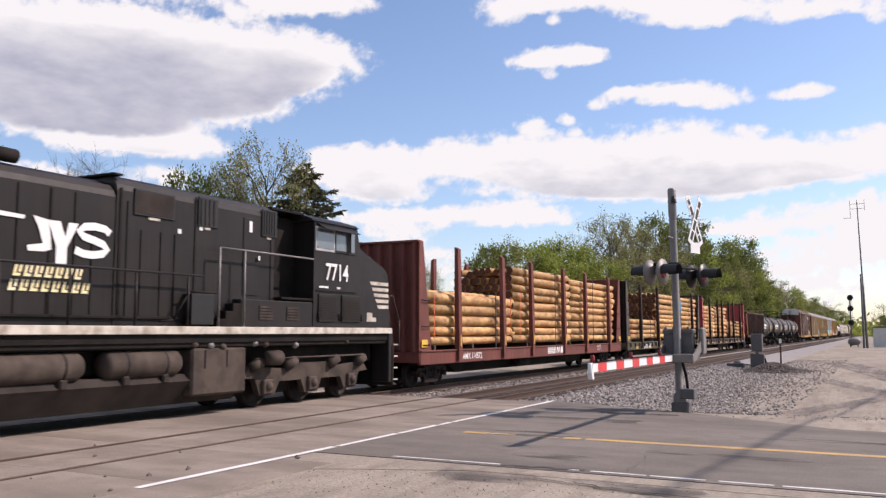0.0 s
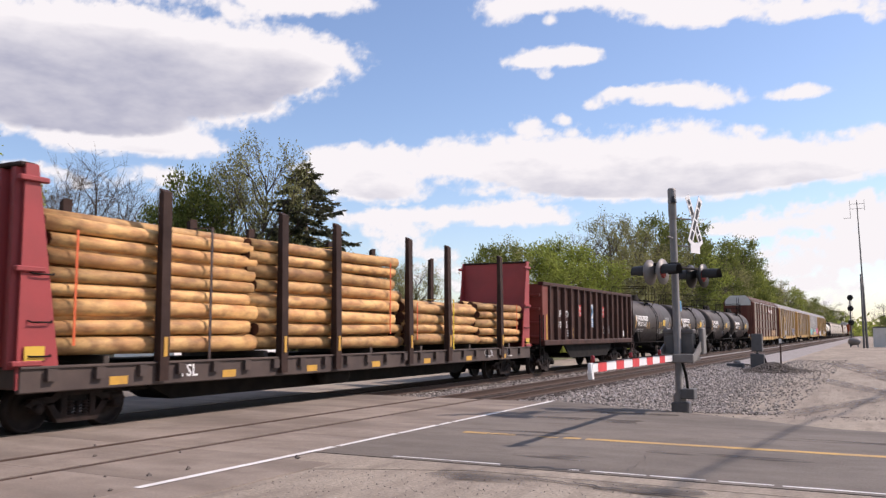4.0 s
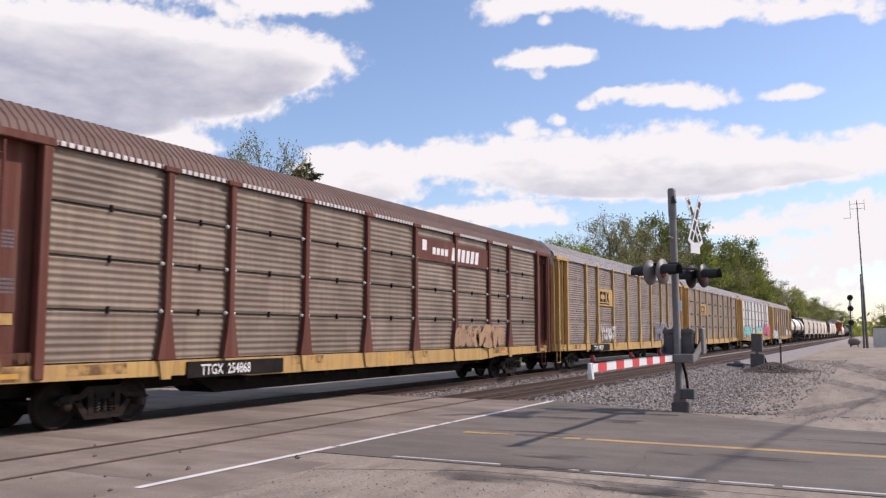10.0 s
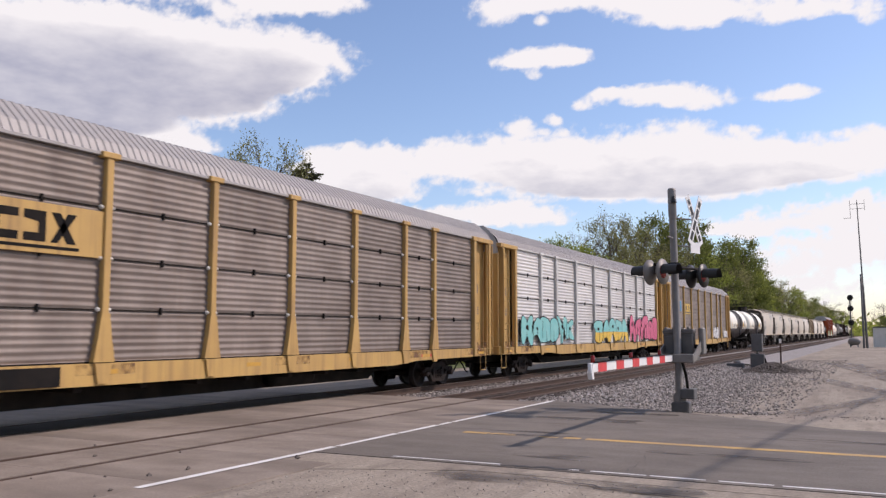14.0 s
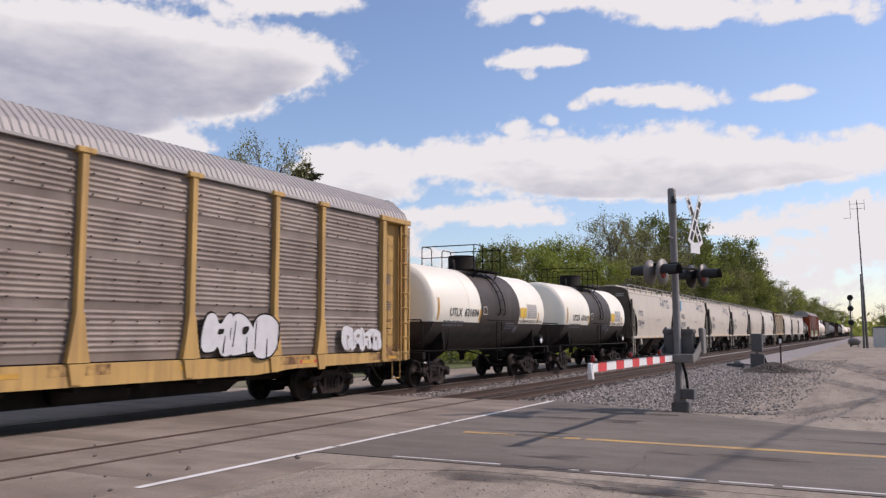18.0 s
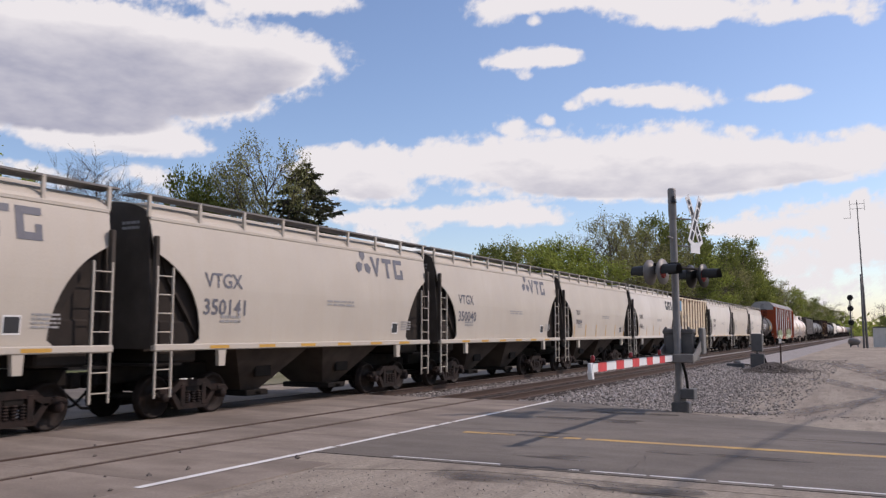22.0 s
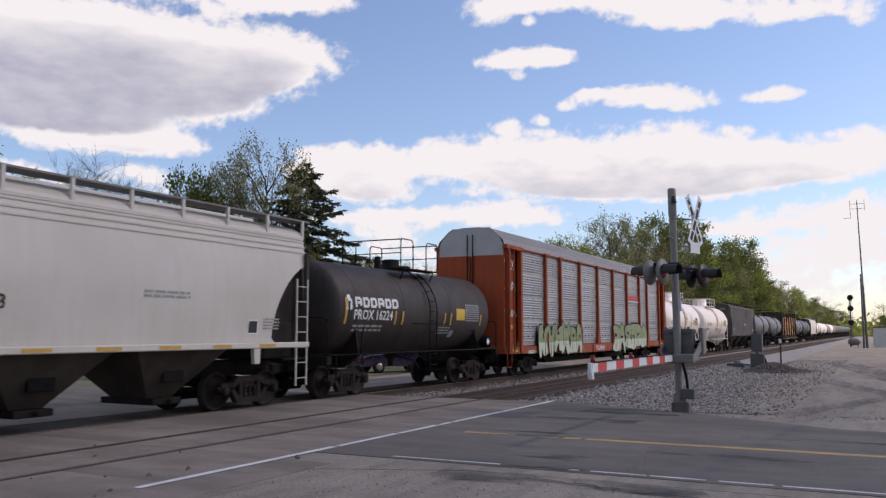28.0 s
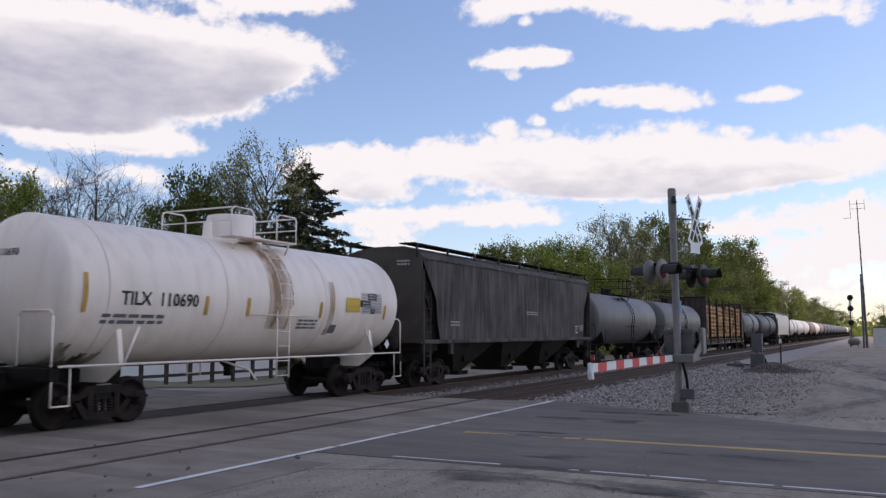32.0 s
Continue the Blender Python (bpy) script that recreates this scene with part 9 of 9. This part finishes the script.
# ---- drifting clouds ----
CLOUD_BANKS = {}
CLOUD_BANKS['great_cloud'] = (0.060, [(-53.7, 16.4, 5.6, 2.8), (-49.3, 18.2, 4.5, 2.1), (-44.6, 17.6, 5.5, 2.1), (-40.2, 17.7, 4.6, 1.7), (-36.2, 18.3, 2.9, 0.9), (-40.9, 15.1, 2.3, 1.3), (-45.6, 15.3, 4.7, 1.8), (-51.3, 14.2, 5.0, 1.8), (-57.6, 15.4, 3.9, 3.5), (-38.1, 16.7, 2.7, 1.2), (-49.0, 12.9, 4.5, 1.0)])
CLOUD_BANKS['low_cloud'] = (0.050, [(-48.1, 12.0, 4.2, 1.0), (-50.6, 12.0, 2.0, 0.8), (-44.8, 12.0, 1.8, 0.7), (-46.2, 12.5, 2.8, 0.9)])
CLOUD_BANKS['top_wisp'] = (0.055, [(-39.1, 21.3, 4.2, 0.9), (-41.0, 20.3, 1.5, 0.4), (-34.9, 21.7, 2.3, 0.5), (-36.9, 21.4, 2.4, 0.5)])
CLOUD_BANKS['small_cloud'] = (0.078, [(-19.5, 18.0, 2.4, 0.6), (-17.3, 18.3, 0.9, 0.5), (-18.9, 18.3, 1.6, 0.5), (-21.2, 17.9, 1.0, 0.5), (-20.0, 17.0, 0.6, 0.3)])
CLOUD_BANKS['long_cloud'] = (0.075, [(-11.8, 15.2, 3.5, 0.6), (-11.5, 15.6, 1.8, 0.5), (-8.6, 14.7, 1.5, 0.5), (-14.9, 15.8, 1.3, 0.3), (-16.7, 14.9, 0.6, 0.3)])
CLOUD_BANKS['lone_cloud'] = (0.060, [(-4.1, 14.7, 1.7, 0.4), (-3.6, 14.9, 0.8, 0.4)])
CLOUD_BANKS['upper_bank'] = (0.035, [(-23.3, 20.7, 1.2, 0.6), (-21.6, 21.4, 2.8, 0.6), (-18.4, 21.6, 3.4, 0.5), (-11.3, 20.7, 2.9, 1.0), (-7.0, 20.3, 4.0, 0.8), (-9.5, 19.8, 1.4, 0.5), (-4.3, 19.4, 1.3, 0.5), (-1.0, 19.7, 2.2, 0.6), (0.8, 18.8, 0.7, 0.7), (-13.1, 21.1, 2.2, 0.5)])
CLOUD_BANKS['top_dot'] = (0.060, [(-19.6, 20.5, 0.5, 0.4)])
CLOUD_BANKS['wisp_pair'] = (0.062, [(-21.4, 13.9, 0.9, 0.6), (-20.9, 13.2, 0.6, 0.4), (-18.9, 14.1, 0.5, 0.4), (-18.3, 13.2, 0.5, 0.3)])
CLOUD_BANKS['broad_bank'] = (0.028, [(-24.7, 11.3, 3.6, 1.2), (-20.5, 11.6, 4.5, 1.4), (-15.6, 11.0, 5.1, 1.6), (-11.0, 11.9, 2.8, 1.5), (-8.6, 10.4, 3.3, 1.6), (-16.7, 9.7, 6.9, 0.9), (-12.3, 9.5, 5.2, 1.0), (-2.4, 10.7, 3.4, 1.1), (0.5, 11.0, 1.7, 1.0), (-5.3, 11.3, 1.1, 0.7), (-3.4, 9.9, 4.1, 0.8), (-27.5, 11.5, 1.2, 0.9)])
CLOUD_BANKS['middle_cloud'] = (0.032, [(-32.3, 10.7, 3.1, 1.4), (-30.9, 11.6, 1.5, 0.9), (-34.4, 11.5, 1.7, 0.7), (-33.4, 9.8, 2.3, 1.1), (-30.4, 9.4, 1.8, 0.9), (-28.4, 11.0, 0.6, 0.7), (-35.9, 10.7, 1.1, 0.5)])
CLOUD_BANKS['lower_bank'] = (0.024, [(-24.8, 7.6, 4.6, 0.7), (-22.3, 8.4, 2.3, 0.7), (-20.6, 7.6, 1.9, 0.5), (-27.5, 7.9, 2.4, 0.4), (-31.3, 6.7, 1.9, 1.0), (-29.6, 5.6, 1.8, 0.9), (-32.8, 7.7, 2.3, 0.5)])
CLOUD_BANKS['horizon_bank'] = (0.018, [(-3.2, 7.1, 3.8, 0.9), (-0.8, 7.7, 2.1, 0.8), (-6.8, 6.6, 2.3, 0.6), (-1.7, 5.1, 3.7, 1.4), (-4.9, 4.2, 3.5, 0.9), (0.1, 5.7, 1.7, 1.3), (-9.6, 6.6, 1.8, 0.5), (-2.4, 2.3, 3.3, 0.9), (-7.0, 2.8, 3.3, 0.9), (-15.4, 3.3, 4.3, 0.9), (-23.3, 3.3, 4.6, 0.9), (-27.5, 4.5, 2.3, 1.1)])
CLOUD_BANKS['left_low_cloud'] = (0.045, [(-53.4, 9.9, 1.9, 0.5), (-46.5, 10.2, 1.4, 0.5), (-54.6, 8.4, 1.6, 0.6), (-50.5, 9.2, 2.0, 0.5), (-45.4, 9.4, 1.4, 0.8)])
CLOUD_PAINT = bpy.data.materials.new("sunlit_cloud")
CLOUD_PAINT.use_nodes = True
ct = CLOUD_PAINT.node_tree
ct.nodes.clear()


def cloud_node(kind, **values):
    nd = ct.nodes.new(kind)
    for key, value in values.items():
        nd.inputs[key.replace("_", " ")].default_value = value
    return nd


co_ = ct.nodes.new("ShaderNodeTexCoord")
de_ = ct.nodes.new("ShaderNodeAttribute")
de_.attribute_name = "thickness"
be_ = ct.nodes.new("ShaderNodeAttribute")
be_.attribute_name = "belly"
nz_ = cloud_node("ShaderNodeTexNoise", Scale=0.03, Detail=8.0, Roughness=0.6)
ct.links.new(co_.outputs["Object"], nz_.inputs["Vector"])
ad_ = ct.nodes.new("ShaderNodeMath")
ad_.operation = "MULTIPLY_ADD"
ct.links.new(nz_.outputs["Fac"], ad_.inputs[0])
ad_.inputs[1].default_value = 1.0
ct.links.new(de_.outputs["Fac"], ad_.inputs[2])
al_ = cloud_node("ShaderNodeMapRange", From_Min=0.18, From_Max=1.05)
al_.interpolation_type = "SMOOTHSTEP"
ct.links.new(ad_.outputs[0], al_.inputs["Value"])
sm_ = cloud_node("ShaderNodeTexNoise", Scale=0.006, Detail=4.0, Roughness=0.55)
fl_ = cloud_node("ShaderNodeMapping", Scale=(1, 1, 2.6))
ct.links.new(co_.outputs["Object"], fl_.inputs["Vector"])
ct.links.new(fl_.outputs["Vector"], sm_.inputs["Vector"])
gr_ = ct.nodes.new("ShaderNodeMath")
gr_.operation = "MULTIPLY_ADD"
ct.links.new(sm_.outputs["Fac"], gr_.inputs[0])
gr_.inputs[1].default_value = -0.75
ct.links.new(be_.outputs["Fac"], gr_.inputs[2])
cr_ = ct.nodes.new("ShaderNodeValToRGB")
cr_.color_ramp.elements[0].position, cr_.color_ramp.elements[0].color = 0.0, (0.82, 0.855, 0.88, 1)
cr_.color_ramp.elements[1].position, cr_.color_ramp.elements[1].color = 0.6, (0.375, 0.415, 0.53, 1)
ct.links.new(gr_.outputs[0], cr_.inputs[0])
# clouds glow by themselves, from white to the grey of their self-shade
em_ = cloud_node("ShaderNodeEmission", Strength=0.92)
ct.links.new(cr_.outputs[0], em_.inputs["Color"])
tp_ = ct.nodes.new("ShaderNodeBsdfTransparent")
ms_ = ct.nodes.new("ShaderNodeMixShader")
ou_ = ct.nodes.new("ShaderNodeOutputMaterial")
ct.links.new(al_.outputs[0], ms_.inputs[0])
ct.links.new(tp_.outputs[0], ms_.inputs[1])
ct.links.new(em_.outputs[0], ms_.inputs[2])
ct.links.new(ms_.outputs[0], ou_.inputs["Surface"])
CLOUDS = []
ROUGH = {"horizon_bank": 0.75, "lower_bank": 0.6, "broad_bank": 0.55, "upper_bank": 0.5, "top_dot": 0.2}
BELLY = {"great_cloud": 1.12, "broad_bank": 0.85, "horizon_bank": 0.6, "lower_bank": 0.7, "upper_bank": 0.6, "middle_cloud": 0.8}
THIN = {"horizon_bank": 0.74, "left_low_cloud": 0.85, "lower_bank": 0.9}


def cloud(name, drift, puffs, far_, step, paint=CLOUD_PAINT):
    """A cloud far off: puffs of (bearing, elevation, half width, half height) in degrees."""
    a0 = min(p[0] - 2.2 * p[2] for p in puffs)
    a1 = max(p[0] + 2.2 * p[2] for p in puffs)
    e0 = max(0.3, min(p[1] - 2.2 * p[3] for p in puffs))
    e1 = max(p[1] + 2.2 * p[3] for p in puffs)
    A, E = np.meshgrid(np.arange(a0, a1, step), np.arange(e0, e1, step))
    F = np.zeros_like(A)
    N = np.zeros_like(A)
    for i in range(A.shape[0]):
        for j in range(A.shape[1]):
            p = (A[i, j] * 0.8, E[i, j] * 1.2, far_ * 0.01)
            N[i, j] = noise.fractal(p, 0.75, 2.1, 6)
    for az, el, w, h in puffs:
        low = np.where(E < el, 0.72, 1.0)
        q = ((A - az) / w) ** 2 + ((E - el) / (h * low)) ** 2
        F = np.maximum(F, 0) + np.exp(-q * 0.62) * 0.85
    F *= THIN.get(name, 1.0)
    gate = np.clip(F * 2.4, 0, 1)
    D = np.minimum(F, 1.15) - 0.46 + ROUGH.get(name, 0.55) * N * gate - 0.5 * (1 - gate)
    D = np.maximum(D, (F - 0.8) * 2.0)
    C = np.clip(np.minimum(F, 1.15) - 0.5 + 0.1 * N, 0, 1)
    # depth of cloud above each place greys it: self-shade put into the colour
    B = np.zeros_like(C)
    for k in range(1, min(30, C.shape[0] - 1)):
        B[:-k] += C[k:] * step * 1.15 * math.exp(-k * step / 2.2)
    for shift in (3, 6, 12):
        B = (B + np.roll(B, shift, 1) + np.roll(B, -shift, 1)) / 3
    B = B * np.clip((np.minimum(F, 1.15) - 0.4) * 1.8 + 0.15 * N, 0, 1)
    ok = D > -0.35
    keep = ok[:-1, :-1] | ok[1:, :-1] | ok[:-1, 1:] | ok[1:, 1:]
    n = A.shape[1]
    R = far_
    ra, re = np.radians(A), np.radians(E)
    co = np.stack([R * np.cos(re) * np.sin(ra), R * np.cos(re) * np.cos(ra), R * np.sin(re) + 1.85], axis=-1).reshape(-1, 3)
    ii, jj = np.nonzero(keep)
    quads = np.stack([ii * n + jj, ii * n + jj + 1, (ii + 1) * n + jj + 1, (ii + 1) * n + jj], axis=1)
    used = np.unique(quads)
    back = np.full(len(co), -1)
    back[used] = np.arange(len(used))
    me = bpy.data.meshes.new(name)
    me.from_pydata(co[used].tolist(), [], back[quads].tolist())
    at = me.attributes.new("thickness", "FLOAT", "POINT")
    at.data.foreach_set("value", D.reshape(-1)[used].astype(np.float32))
    bt = me.attributes.new("belly", "FLOAT", "POINT")
    bt.data.foreach_set("value", (BELLY.get(name, 0.9) * (1 - np.exp(-(B * 0.95) ** 1.7))).reshape(-1)[used].astype(np.float32))
    me.polygons.foreach_set("use_smooth", [True] * len(me.polygons))
    ob = solid(name, me, paint, "white fair-weather cloud with a soft grey base", "cloud", "drifting clouds", "structure")
    CLOUDS.append((ob, drift))


# same broken clouds added round the unseen sky, clear of the sun, whitening skylight
rc_ = random.Random(12)
for k in range(26):
    az, el = rc_.uniform(25, 300), rc_.choice((14, 20, 28, 40, 55, 68)) + rc_.uniform(-4, 4)
    if abs(az - 62) < 40 and el > 18 or (az > 285 and el < 30):
        continue
    s_ = rc_.uniform(6, 14) / max(0.35, math.cos(math.radians(el)))
    CLOUD_BANKS["cloud_%s" % "abcdefghijklmnopqrstuvwxyz"[k]] = (0.04, [(az + rc_.uniform(-1, 1) * s_, el + rc_.uniform(-0.3, 0.3) * s_ * 0.4, s_ * rc_.uniform(0.5, 0.9), rc_.uniform(2, 5)) for _ in range(5)])
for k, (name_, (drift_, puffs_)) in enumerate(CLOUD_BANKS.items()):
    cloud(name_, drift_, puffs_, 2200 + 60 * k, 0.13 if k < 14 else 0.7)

# a broad cloud that slowly slides over the sun, outside the view
VEIL_PAINT = bpy.data.materials.new("thin_cloud")
VEIL_PAINT.use_nodes = True
vt = VEIL_PAINT.node_tree
vt.nodes.clear()
va_ = vt.nodes.new("ShaderNodeAttribute")
va_.attribute_name = "thickness"
ve_ = vt.nodes.new("ShaderNodeEmission")
ve_.inputs["Color"].default_value = (0.95, 0.95, 0.97, 1)
vp_ = vt.nodes.new("ShaderNodeBsdfTransparent")
vm_ = vt.nodes.new("ShaderNodeMixShader")
vo_ = vt.nodes.new("ShaderNodeOutputMaterial")
vt.links.new(va_.outputs["Fac"], vm_.inputs[0])
vt.links.new(vp_.outputs[0], vm_.inputs[1])
vt.links.new(ve_.outputs[0], vm_.inputs[2])
vt.links.new(vm_.outputs[0], vo_.inputs["Surface"])
VEIL_DRIFT = 0.6
bearing = math.degrees(math.atan2(SUN_TO.x, SUN_TO.y))
height_ = math.degrees(math.asin(SUN_TO.z))
A, E = np.meshgrid(np.arange(bearing - 4, bearing + 34, 0.5), np.arange(height_ - 12, height_ + 12.1, 0.5))
ra, re = np.radians(A), np.radians(E)
co = np.stack([3000 * np.cos(re) * np.sin(ra), 3000 * np.cos(re) * np.cos(ra), 3000 * np.sin(re)], axis=-1).reshape(-1, 3)
n = A.shape[1]
quads = [(i * n + j, i * n + j + 1, (i + 1) * n + j + 1, (i + 1) * n + j) for i in range(A.shape[0] - 1) for j in range(n - 1)]
me = bpy.data.meshes.new("sun_cloud")
me.from_pydata(co.tolist(), [], quads)
at = me.attributes.new("thickness", "FLOAT", "POINT")
edge_ = np.minimum(1, (12.2 - np.abs(E - height_)) / 5)
VEIL_TIMES, VEIL_COVER = (-5, 0, 9, 12, 17, 24, 28, 32, 40), (0, 0.0, 0.28, 0.34, 0.28, 0.5, 0.93, 1.0, 1.0)
at.data.foreach_set("value", np.array([np.interp((x - bearing) / VEIL_DRIFT, VEIL_TIMES, VEIL_COVER) * k * ease(34, 28, x - bearing) for x, k in zip(A.reshape(-1), edge_.reshape(-1))], dtype=np.float32))
CLOUDS.append((solid("sun_cloud", me, VEIL_PAINT, "broad white cloud drifting across the sun", "cloud", "drifting clouds", "structure"), VEIL_DRIFT))


def motions():
    """The train runs at an even speed along the far track; the clouds drift slowly."""
    for ob, y in TRAIN:
        walk(ob, [(t, pose(TRACK_X, y - SPEED * t, 0)) for t in (0.0, 16.0, SECONDS)])
    for ob, drift in CLOUDS:
        walk(ob, [(t, pose(0, 0, 0, 0, 0, drift * t)) for t in (0.0, 16.0, SECONDS)])


motions()
